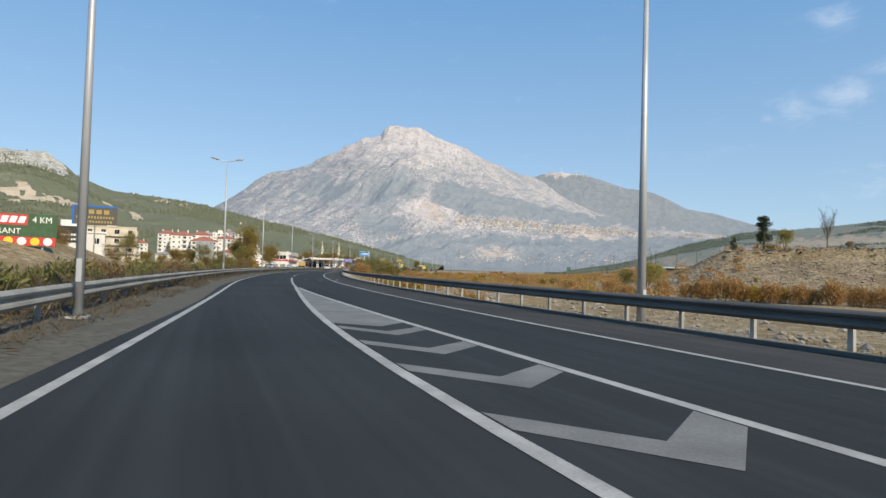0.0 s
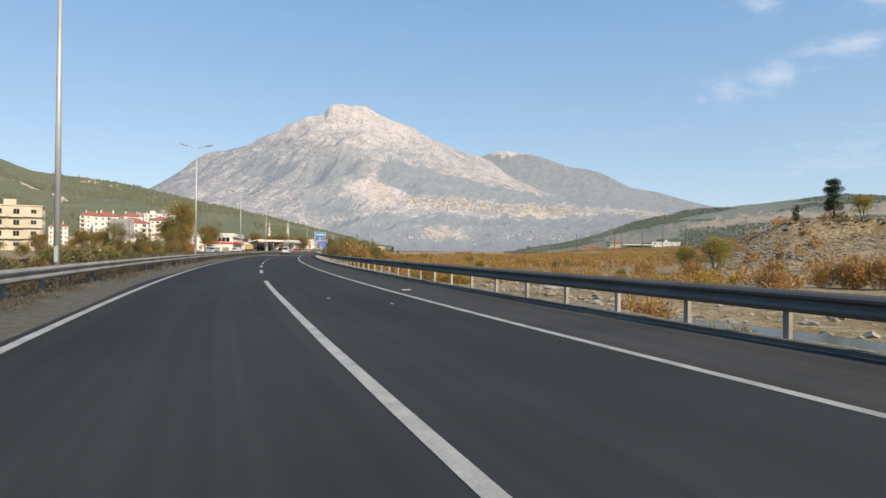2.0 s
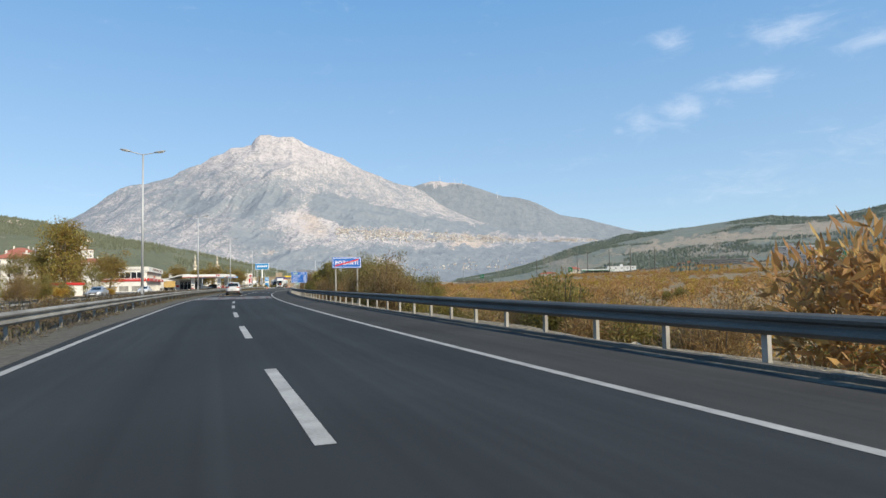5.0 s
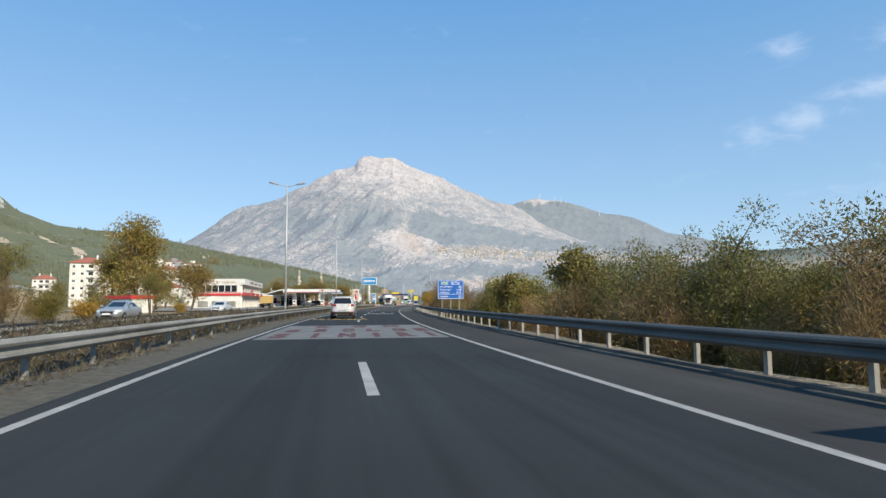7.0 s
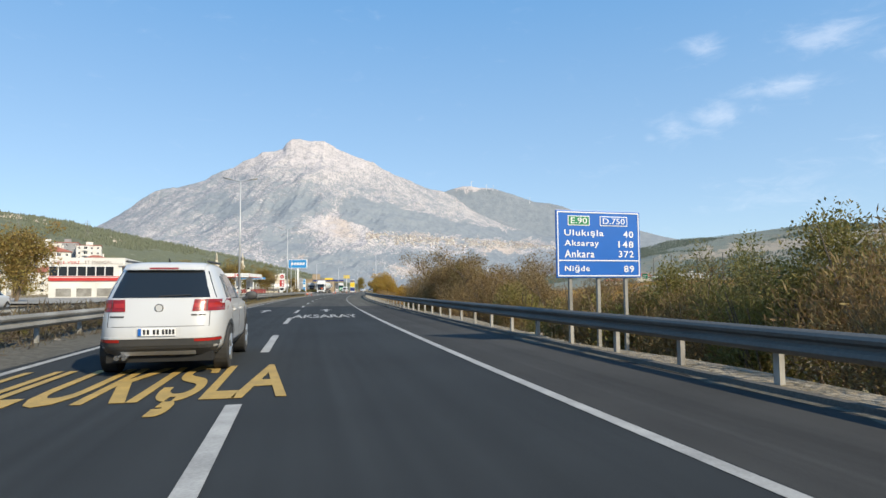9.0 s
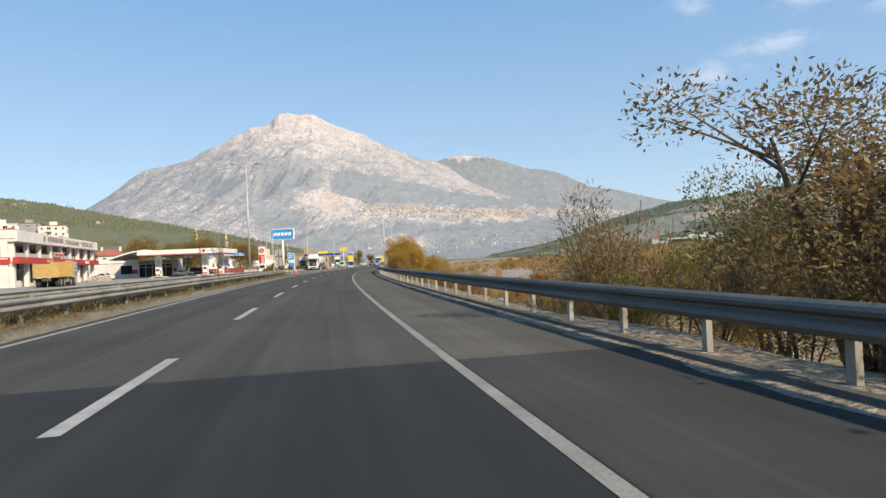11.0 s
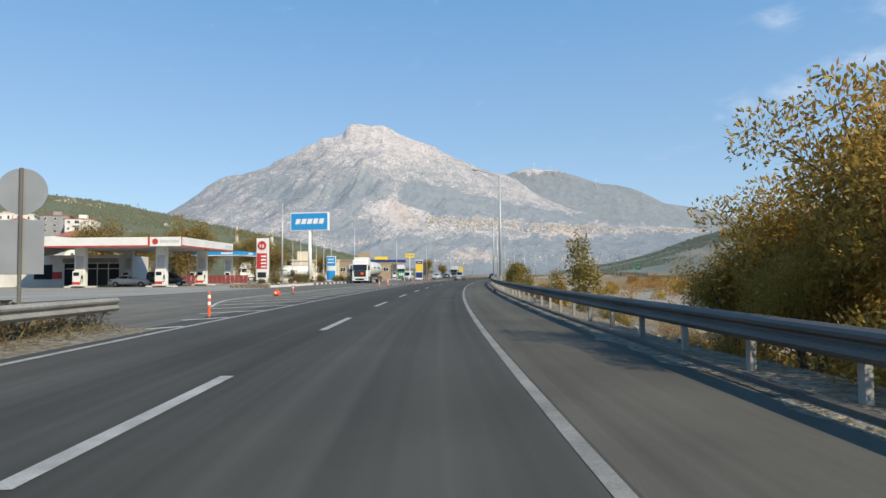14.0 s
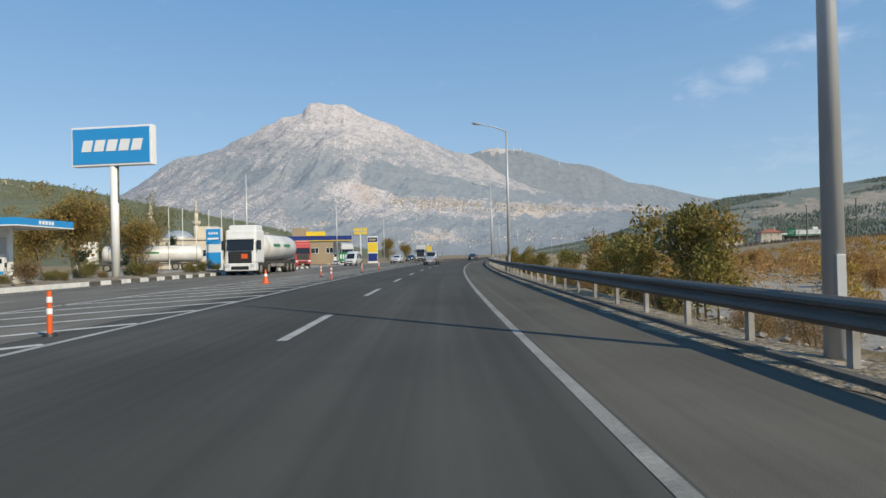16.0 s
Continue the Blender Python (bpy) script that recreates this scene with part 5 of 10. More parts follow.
far_bushes("near_thicket", 520, -20, 130, -10, 420, -46, -9.5, 0.33, L_ORANGE, "dense orange tamarisk thicket beside the road", 12, 2.1, 210, 0.28)
far_bushes("near_scrub", 170, -20, 130, -10, 420, -46, -8.5, 0.42, L_YELLOW, "yellow-green scrub beside the road", 13, 2.0, 420, 0.26)
far_bushes("tamarisk_thicket", 1700, 20, 330, -30, 560, -260, -40, 0.33, L_ORANGE, "orange tamarisk thickets over the river flats", 2, 2.0, 90, 0.6)
far_bushes("scrub_thicket", 420, 10, 330, -30, 560, -260, -30, 0.5, L_YELLOW, "yellow-green scrub over the river flats", 3)
far_bushes("scrub_left", 170, -330, -90, 100, 620, 60, 300, 0.42, L_OLIVE, "green scrub and garden trees behind the buildings", 4, 3.6, 220)
# shrubs in the median and over the far carriageway
for k in range(58):
    s = -2 + 78 * (k + prng.rand()) / 58
    p = at(s, 10.9 + 1.5 * prng.rand())
    put((T_S, T_R, T_S, T_R)[prng.randint(4)], p.x, p.y, prng.rand() * 6.28, 0.42 + 0.3 * prng.rand(), z=0.05)
for k in range(20):
    s = 76 + 50 * (k + prng.rand()) / 20
    p = at(s, 10.4 + 0.7 * prng.rand())
    put((T_S, T_R, T_S)[prng.randint(3)], p.x, p.y, prng.rand() * 6.28, 0.28 + 0.26 * prng.rand(), z=0.1)
for k in range(54):
    s = 18 + 200 * (k + prng.rand()) / 54
    p = at(s, 28 + 9 * prng.rand())
    put((T_D, T_C, T_A, W_A)[prng.randint(4)], p.x, p.y, prng.rand() * 6.28, 0.55 + 0.5 * prng.rand())
for k in range(44):
    s = 206 + 76 * (k + prng.rand()) / 44
    p = at(s, 9.4 + 0.9 * prng.rand())
    put((T_S, T_R, T_S)[prng.randint(3)], p.x, p.y, prng.rand() * 6.28, 0.22 + 0.2 * prng.rand(), z=0.1)
for k in range(24):
    s = 148 + 58 * (k + prng.rand()) / 24
    p = at(s, 9.5 + 0.8 * prng.rand())
    put((T_R, T_S)[k % 2], p.x, p.y, k * 1.3, 0.2 + 0.16 * prng.rand(), z=0.1)

# tall scrub beyond the oncoming carriageway
for s, lat, src, size in ((168, 29.5, T_D, 1.5), (170.5, 31, T_D, 1.7), (173, 30, T_D, 1.4), (166, 31.5, T_D, 1.6), (175, 28.5, T_A, 1.2), (178, 28.0, T_A, 1.3), (180, 29.5, W_C, 0.6), (183, 28.2, T_D, 1.3), (186, 29, W_A, 0.5), (150, 30, W_C, 0.7), (154, 31, T_D, 1.5), (158, 30, T_D, 1.4), (162, 30.5, T_A, 1.3), (190, 28.5, T_C, 1.2), (194, 29, T_D, 1.4)):
    p = at(s, lat)
    put(src, p.x, p.y, s, size, 0.2)

# single trees
A_A = proto(tree, "plane_tree", I4, "broad plane tree with green and rust leaves", "plane trees", 12.6, 13.0, L_PLANE, 11000, 0.3, 0.6, 61, 2, 0.1, 0.12, "tree", 22, 0.28, 8)
A_B = proto(tree, "plane_tree", I4, "plane tree with brown autumn leaves", "plane trees", 10.0, 10.5, L_AUTUMN, 8500, 0.28, 0.6, 62, 2, 0.1, 0.15, "tree", 14, 0.22, 8)
put(A_A, -81, 232, 0.4, 1.08, 0.3)
put(A_A, -88, 238, 2.4, 0.8, 0.3)
put(A_B, -77.5, 246, 1.0, 1.0, 0.3)
put(A_B, -86, 252, 3.0, 0.9, 0.3)
for x, y, src, size in ((-74, 368, A_B, 0.95), (-80, 364, A_A, 0.68), (-87, 366, A_B, 1.05), (-66, 380, A_B, 0.85), (-80, 374, A_B, 1.0), (-95, 384, A_B, 0.8), (-90, 372, A_A, 0.5), (-66, 396, A_B, 0.7), (-75, 402, A_A, 0.62), (-58, 412, A_B, 0.6),
                        (-84, 408, A_B, 0.85), (-98, 430, A_A, 0.6), (-60, 440, A_B, 0.55), (-52, 455, A_A, 0.5), (-104, 300, A_A, 0.6), (-118, 240, A_B, 0.5), (-100, 215, A_A, 0.4), (-80, 174, A_B, 0.6), (-85, 178, A_B, 0.55), (-90, 168, A_B, 0.5), (-24, 520, A_B, 0.6), (-30, 540, A_A, 0.6)):
    put(src, x, y, x * 0.7, size, 0.3)
F_A = proto(tree, "spruce", I4, "dark conical conifer beside the service building", "conifers", 8.0, 3.4, L_PINE, 6000, 0.26, 0.25, 71, 1, -0.2, 0.0, "tree", 16, 0.12, 6)
for x, y, size in ((-93.6, 349, 0.9), (-97, 353, 0.75), (-101, 346, 0.6), (-66, 409, 0.7), (-55, 354.5, 0.3), (-52.8, 356.5, 0.26)):
    put(F_A, x, y, x, size, 0.2)
T_P = proto(tree, "poplar", I4, "thin half-bare poplar behind the filling station", "poplars", 11.0, 4.4, L_OLIVE, 2600, 0.25, 0.4, 75, 2, 0.8, 0.15, "tree", 9, 0.1, 9)
for x, y, size in ((-70, 398, 1.0), (-66, 402, 0.9), (-74, 395, 0.85)):
    put(T_P, x, y, x * 2, size, 0.2)


def pine(m):
    rng = np.random.RandomState(81)
    t = thing("pine_tree", m, "lone dark umbrella pine on the stony bluff", "tree")
    bm = bmesh.new()
    tube(bm, (0, 0, -0.4), (0.25, 0, 2.4), 0.2, 0.15, 8, False)
    tube(bm, (0.25, 0, 2.4), (0.1, 0, 6.2), 0.15, 0.05, 8, False)
    for k in range(9):
        a = rng.rand() * 6.28
        p = Vector((0.2, 0, 2.2 + 3.4 * rng.rand()))
        tube(bm, p, p + Vector((math.cos(a) * 1.6, math.sin(a) * 1.6, 0.6)), 0.06, 0.02, 5, False)
    part("trunk", bm, BARK, t, smooth=True)
    blobs = []
    for k in range(26):
        a, q, z = rng.rand() * 6.28, rng.rand() ** 0.5, 1.7 + 4.9 * rng.rand()
        w = 1.9 * min(1.0, (z - 1.0) / 1.4) * (1 - 0.8 * max(0.0, z - 2.8) / 3.9)
        blobs.append((math.cos(a) * q * w, math.sin(a) * q * w, z, 0.75, 0.75, 0.45))
    c, q = cloud(rng, 9000, blobs)
    part("crown", leaf_mesh("crown", c, q, 0.26, 0.22, L_PINE, rng, 0.5), None, t)


pine(Matrix.Translation((73.5, 151.0, gz(73.5, 151.0))) @ Matrix.Scale(1.22, 4))


def bare_tree(m, label, h, seed, n=60, limbs=9, thick=1.0):
    rng = np.random.RandomState(seed)
    t = thing("bare_tree", m, label, "tree", "bare trees")
    bm = bmesh.new()
    tube(bm, (0, 0, -0.3), (0.1, 0, h * 0.35), 0.14 * thick, 0.1 * thick, 8, False)
    part("trunk", bm, BARK, t, smooth=True)
    bm = bmesh.new()
    for k in range(limbs):
        a = k * 2.4 + rng.rand()
        b0 = Vector((0.08, 0, h * (0.2 + 0.15 * rng.rand())))
        e = b0 + Vector((math.cos(a) * h * 0.17, math.sin(a) * h * 0.17, h * (0.35 + 0.25 * rng.rand())))
        tube(bm, b0, e, 0.06 * thick, 0.025 * thick, 6, False)
        for j in range(n // 9):
            p = b0.lerp(e, 0.25 + 0.75 * rng.rand())
            c = rng.rand() * 6.28
            f = p + Vector((math.cos(c) * 0.55, math.sin(c) * 0.55, 0.7 + 0.5 * rng.rand())) * h * 0.16
            tube(bm, p, f, 0.02 * thick, 0.006, 4, False)
            for i in range(3):
                g = p.lerp(f, 0.4 + 0.5 * rng.rand())
                tube(bm, g, g + Vector((rng.normal() * 0.35, rng.normal() * 0.35, 0.5)), 0.009, 0.004, 3, False)
    part("branchwork", bm, BARK, t)
    return t


bare_tree(Matrix.Translation((84.5, 143.0, gz(84.5, 143.0))), "bare leafless tree on the stony bluff", 9.4, 91, 110, 11, 1.2)
bare_tree(stand(254.5, 10.0, 0.1), "bare young tree in the median", 4.6, 92, 20, 5, 0.35)
Y_A = proto(tree, "willow_bush", I4, "yellow-green willow bush by the river flats", "willow bushes", 6.0, 6.2, L_YG, 9000, 0.2, 0.4, 53, 5, 0.6, 0.04, "tree", 14)
for x, y, src, size in ((38.5, 133, Y_A, 1.1), (42, 137, Y_A, 0.8), (34.5, 136, Y_A, 0.7), (77, 147.5, Y_A, 0.85), (67.5, 153.5, F_A, 0.42), (66.6, 153.0, F_A, 0.36), (56, 104, T_C, 0.9), (47, 112, T_C, 1.1), (31, 104, T_D, 1.0), (24, 96, T_D, 0.9), (60, 128, T_C, 0.6), (52, 136, T_R, 0.7), (44, 126, T_C, 0.8), (88, 140, T_R, 0.9), (95, 136, T_R, 0.8)):
    put(src, x, y, x, size)

# dry grass and weeds along the verges, stones on the bank and in the river bed
grass_rng = np.random.RandomState(5)


def grass(name, n, s0, s1, lats, label, size=0.28, z=0.02, col=None):
    s = grass_rng.uniform(s0, s1, n)
    lat = lats[0] + (lats[1] - lats[0]) * grass_rng.rand(n)
    keep = fbm(s * 0.35, lat * 0.8, 3) > 0.47
    s, lat = s[keep], lat[keep]
    h = np.interp(s, KX, _head)
    x, y = np.interp(s, KX, _px) - np.cos(h) * lat, np.interp(s, KX, _py) - np.sin(h) * lat
    zz = np.maximum(ground_z(x, y), z) if z is not None else ground_z(x, y)
    c = np.stack([x, y, zz], -1)
    up = np.tile([0.0, 0.0, 1.0], (len(c), 1))
    ob = new(name, leaf_mesh(name, c, up * 1.6, size, 0.09, col or DRY, grass_rng, 1.0))
    tagged(ob, label, "grass", kind="stuff")


grass("dry_grass", 20000, 36, 284, (8.2, 11.6), "dry yellow weeds under the median guard rail", 0.13, 0.06)
grass("dry_grass", 18000, 0, 420, (-2.9, -5.4), "sparse dry grass on the river bank", 0.17, None)
grass("bank_weeds", 42000, -5, 96, (-3.4, -9.5), "olive and brown weeds on the bank above the river", 0.2, None, L_AUTUMN)
grass("bank_weeds", 9000, 0, 96, (-21, -40), "dry weeds on the far bank of the river", 0.26, None, L_AUTUMN)
grass("green_weeds", 8000, 60, 284, (8.6, 10.8), "low dusty green weeds in the median", 0.17, 0.08, L_OLIVE)

BRUSH = leafy("dead_brush", (0.13, 0.098, 0.062), (0.085, 0.072, 0.05), 0.4)


def brush(name, n, s0, s1, lats, tall, label, col, seed, size, cut=0.4):
    """A tangle of dry stalks that fills a strip, in uneven clumps."""
    rng = np.random.RandomState(seed)
    s, lat = rng.uniform(s0, s1, n), rng.uniform(*lats, n)
    lump = fbm(s * 0.45 + seed, lat * 0.9, 4)
    ok = lump > cut
    s, lat, lump = s[ok], lat[ok], lump[ok]
    lat = lat + np.array([wide(v) for v in s])
    h = np.interp(s, KX, _head)
    x, y = np.interp(s, KX, _px) - np.cos(h) * lat, np.interp(s, KX, _py) - np.sin(h) * lat
    z = 0.06 + tall * rng.rand(len(s)) ** 1.3 * np.clip((lump - cut) * 6, 0.15, 1)
    c = np.stack([x, y, z], -1)
    tagged(new(name, leaf_mesh(name, c, rng.normal(size=c.shape) * 0.4, size, 0.1, col, rng, 0.6)), label, "brush", kind="stuff")


brush("median_brush", 90000, -12, 206, (9.35, 11.7), 0.62, "tangled dead brush filling the median", BRUSH, 3, 0.3, 0.36)
brush("median_brush", 34000, 206, 284, (8.75, 10.1), 0.42, "dry brown weeds under the median guard rail", BRUSH, 4, 0.24, 0.38)
brush("median_weeds", 26000, 30, 206, (8.75, 9.6), 0.36, "dusty brown weeds under the median guard rail", BRUSH, 5, 0.2, 0.42)
brush("median_weeds", 16000, 206, 284, (8.5, 9.9), 0.34, "low olive and yellow weeds under the median guard rail", L_AUTUMN, 6, 0.2, 0.47)
brush("median_straw", 12000, 206, 284, (8.0, 8.9), 0.06, "short yellow straw beside the edge line", DRY, 7, 0.15, 0.45)
brush("verge_weeds", 36000, -12, 206, (8.25, 9.5), 0.1, "low dusty weeds on the verge before the median rail", BRUSH, 9, 0.16, 0.45)
brush("median_green", 12000, -12, 206, (9.4, 11.6), 0.6, "dusty green shoots in the median brush", L_OLIVE, 8, 0.24, 0.5)

STONE = surface("river_stone", (0.29, 0.26, 0.215), 0.9, second=(0.17, 0.155, 0.13), scale=1.2, amount=0.9, by_island=0.3, bump=0.4, bump_scale=10)


BLUFF_ROCK = surface("brown_bluff_rock", (0.3, 0.245, 0.18), 0.95, second=(0.2, 0.155, 0.11), scale=0.8, amount=0.9, by_island=0.3)


def stones(name, pts, sizes, label, material=STONE):
    rng = np.random.RandomState(len(pts))
    base = np.array([(1, 0, 0), (-1, 0, 0), (0, 1, 0), (0, -1, 0), (0, 0, 1), (0, 0, -1), (0.62, 0.62, 0.45), (-0.6, 0.55, 0.5), (0.55, -0.6, 0.4), (-0.55, -0.6, 0.5)])
    tri = np.array([(0, 6, 4), (6, 2, 4), (2, 7, 4), (7, 1, 4), (1, 9, 4), (9, 3, 4), (3, 8, 4), (8, 0, 4), (0, 2, 6), (2, 1, 7), (1, 3, 9), (3, 0, 8), (0, 5, 2), (2, 5, 1), (1, 5, 3), (3, 5, 0)])
    V, F = [], []
    for k, (p, sz) in enumerate(zip(pts, sizes)):
        a = rng.rand() * 6.28
        rot = np.array([[math.cos(a), -math.sin(a), 0], [math.sin(a), math.cos(a), 0], [0, 0, 1]])
        V.append((base * (0.75 + 0.5 * rng.rand(10, 1)) * sz * (1, 0.8, 0.6)) @ rot.T + p)
        F.append(tri + 10 * k)
    tagged(new(name, mesh_of(name, np.concatenate(V), np.concatenate(F), material)), label, "stones", kind="stuff")


def scatter(n, s0, s1, lat0, lat1, rng):
    s, lat = rng.uniform(s0, s1, n), rng.uniform(lat0, lat1, n)
    h = np.interp(s, KX, _head)
    x, y = np.interp(s, KX, _px) - np.cos(h) * lat, np.interp(s, KX, _py) - np.sin(h) * lat
    return np.stack([x, y, ground_z(x, y)], -1)


srng = np.random.RandomState(15)
stones("verge_stones", scatter(1500, 0, 420, -2.75, -5.5, srng) + (0, 0, 0.02), 0.04 + 0.13 * srng.rand(1500) ** 3, "pale stones on the river bank")
stones("river_stones", scatter(5200, -20, 420, -6, -42, srng), 0.08 + 0.55 * srng.rand(5200) ** 4, "grey river boulders and cobbles")
ba, bo = srng.uniform(-20, 62, 9000), -46 + 47 * srng.rand(9000) ** 0.8
bl = np.stack([67 + 0.86 * ba + 0.51 * bo, 153 - 0.51 * ba + 0.86 * bo], -1)
stones("bluff_rocks", np.column_stack([bl, ground_z(bl[:, 0], bl[:, 1])]), 0.1 + 0.42 * srng.rand(9000) ** 3, "broken brown rock on the bluff", BLUFF_ROCK)
stones("median_stones", scatter(500, 42, 284, 8.3, 11.5, srng) + (0, 0, 0.2), 0.03 + 0.07 * srng.rand(500) ** 2, "small stones in the dusty median")

# the river
WATER = surface("river_water", (0.06, 0.056, 0.042), 0.12, second=(0.04, 0.04, 0.032), scale=0.3, amount=0.8, bump=0.6, bump_scale=5.0, spec=0.1)
river_lat = lambda s: -13 - 5 * math.sin(s * 0.022 + 0.6) - 2.0 * math.sin(s * 0.06)  # noqa: E731
tagged(ribbon("river_water", -30, 92, [(lambda s: river_lat(s) + 6.4, -2.8), (lambda s: river_lat(s) - 7.0, -2.8)], WATER, 4), "shallow dark river water", "water", kind="structure")
TRACK = land_material("pale_gravel", [(0.28, 0.255, 0.215), (0.215, 0.19, 0.155), (0.32, 0.295, 0.255)], (0.3, 2.0), 0.3, 6)
# the pale track before the bluff, laid on the ground
tv, tf = [], []
for i in range(41):
    u = i / 40
    c = Vector((2 + 44 * u, 101 - 42 * u + 4 * math.sin(u * 5), 0))
    for j in range(5):
        p = c + Vector((0.69, 0.72, 0)) * (j - 2) * (1.9 + 0.3 * math.sin(i * 0.9 + j))
        tv.append((p.x, p.y, gz(p.x, p.y) + (0.28 if 0 < j < 4 else 0.05)))
    if i:
        tf += [(5 * i - 5 + j, 5 * i - 4 + j, 5 * i + 1 + j, 5 * i + j) for j in range(4)]
tagged(new("gravel_track", mesh_of("gravel_track", tv, tf, TRACK, True)), "pale gravel track along the river flats", "track", kind="structure")
# boulders on both banks of the channel
sb = srng.uniform(-10, 84, 900)
side_ = np.where(srng.rand(900) < 0.5, 6.0, -6.6) + srng.normal(size=900) * 1.2
hb = np.interp(sb, KX, _head)
lb = np.array([river_lat(s) for s in sb]) + side_
xb, yb_ = np.interp(sb, KX, _px) - np.cos(hb) * lb, np.interp(sb, KX, _py) - np.sin(hb) * lb
stones("bank_boulders", np.stack([xb, yb_, ground_z(xb, yb_) + 0.02], -1), 0.1 + 0.5 * srng.rand(900) ** 4, "pale boulders along the river banks")
tagged(ribbon("river_water", 292, 372, [(-8.0, -2.9), (-14.0, -2.9)], WATER, 4), "grey river water below the guard rail", "water", kind="structure")
tv, tf = [], []
for i in range(81):
    s = 294 + 2.4 * i
    near_, far_ = -15.5 - 2.5 * math.sin(s * 0.05), -36 - 6 * math.sin(s * 0.023 + 1) + (6 if i in (0, 80) else 0)
    for j in range(10):
        p = at(s, near_ + (far_ - near_) * j / 9)
        tv.append((p.x, p.y, gz(p.x, p.y) + (0.14 if 0 < j < 9 and 0 < i < 80 else -0.1)))
    if i:
        tf += [(10 * i - 10 + j, 10 * i - 9 + j, 10 * i + 1 + j, 10 * i + j) for j in range(9)]
tagged(new("gravel_bar", mesh_of("gravel_bar", tv, tf, TRACK, True)), "pale gravel flats along the river", "gravel", kind="structure")


# ---------------------------------------------------------------- signs
SIGN_BLUE = surface("sign_blue", (0.006, 0.115, 0.45), 0.4, second=(0.006, 0.1, 0.4), scale=2, amount=0.6)
SIGN_WHITE = surface("sign_white", (0.78, 0.78, 0.78), 0.4, second=(0.7, 0.7, 0.69), scale=3, amount=0.6)
SIGN_GREEN = surface("sign_green", (0.02, 0.22, 0.09), 0.4)
SIGN_RED = surface("sign_red", (0.55, 0.03, 0.03), 0.4, second=(0.45, 0.03, 0.03))
SIGN_BACK = surface("bare_sign_back", (0.33, 0.345, 0.36), 0.5, 0.3, second=(0.26, 0.27, 0.28), scale=1.5, amount=0.7)
CYAN = surface("gas_blue_panel", (0.02, 0.27, 0.6), 0.35, second=(0.02, 0.24, 0.54), scale=1.0, amount=0.5)
NAVY = surface("navy_panel", (0.012, 0.03, 0.17), 0.35)
YELLOW = surface("yellow_panel", (0.7, 0.5, 0.03), 0.4, second=(0.62, 0.42, 0.03))
RED = surface("red_panel", (0.5, 0.035, 0.03), 0.45, second=(0.42, 0.04, 0.035), scale=1.2, amount=0.7)
WHITE = surface("white_panel", (0.74, 0.74, 0.72), 0.5, second=(0.62, 0.61, 0.58), scale=0.8, amount=0.7)
ORANGE = surface("orange_plastic", (0.75, 0.12, 0.02), 0.45, second=(0.6, 0.1, 0.03), scale=6, amount=0.7)
BLACK = surface("black_plastic", (0.02, 0.02, 0.021), 0.55)
RUBBER = surface("tyre_rubber", (0.022, 0.022, 0.022), 0.85, second=(0.045, 0.042, 0.038), scale=5, amount=0.8)
UP = Matrix.Rotation(math.pi / 2, 4, "X")


def face(x, z, y=-0.03):
    """Where writing lies on the front of an upright board."""
    return Matrix.Translation((x, y, z)) @ UP


def bars(name, parent, material, x0, x1, z0, z1, n, y=-0.03, gap=0.35, slant=0.0):
    """A row of plain upright blocks that stand for writing."""
    w = (x1 - x0) / n
    for k in range(n):
        bm = boxed(x0 + k * w + w * gap / 2, x0 + (k + 1) * w - w * gap / 2, y, y + 0.02, z0, z1)
        if slant:
            for v in bm.verts:
                v.co.x += slant * (v.co.z - z0)
        part(name, bm, material, parent)


# the town sign with its red bar
m = stand(133.75, -3.4, -0.05, 7)
ts = thing("town_sign", m, "blue town sign with white letters struck through in red", "road sign")
W, Zb, Zt = 1.92, 2.27, 2.95
board = part("board", boxed(-W / 2, W / 2, -0.02, 0.02, Zb, Zt, bevel=0.012), SIGN_BLUE, ts)
for a in ((-W / 2 + 0.04, W / 2 - 0.04, Zt - 0.065, Zt - 0.04), (-W / 2 + 0.04, W / 2 - 0.04, Zb + 0.04, Zb + 0.065)):
    part("border", boxed(a[0], a[1], -0.028, -0.02, a[2], a[3]), SIGN_WHITE, board)
for a in (-W / 2 + 0.04, W / 2 - 0.065):
    part("border", boxed(a, a + 0.025, -0.028, -0.02, Zb + 0.04, Zt - 0.04), SIGN_WHITE, board)
lettering("lettering", "POZANTI", face(0, (Zb + Zt) / 2, -0.026), 1.5, 0.25, SIGN_WHITE, board, bold=0.018, spaced=1.2)
bm = boxed(-0.82, 0.82, -0.036, -0.03, -0.045, 0.045)
bmesh.ops.rotate(bm, verts=bm.verts, cent=(0, 0, 0), matrix=Matrix.Rotation(radians(-15), 3, "Y"))
bmesh.ops.translate(bm, verts=bm.verts, vec=(0, 0, (Zb + Zt) / 2))
part("red_bar", bm, SIGN_RED, board, "red diagonal bar")
for x in (-0.72, 0.72):
    part("post", boxed(x - 0.045, x + 0.045, 0.02, 0.1, -0.6, Zt - 0.05, bevel=0.01), GALV_DULL, ts)

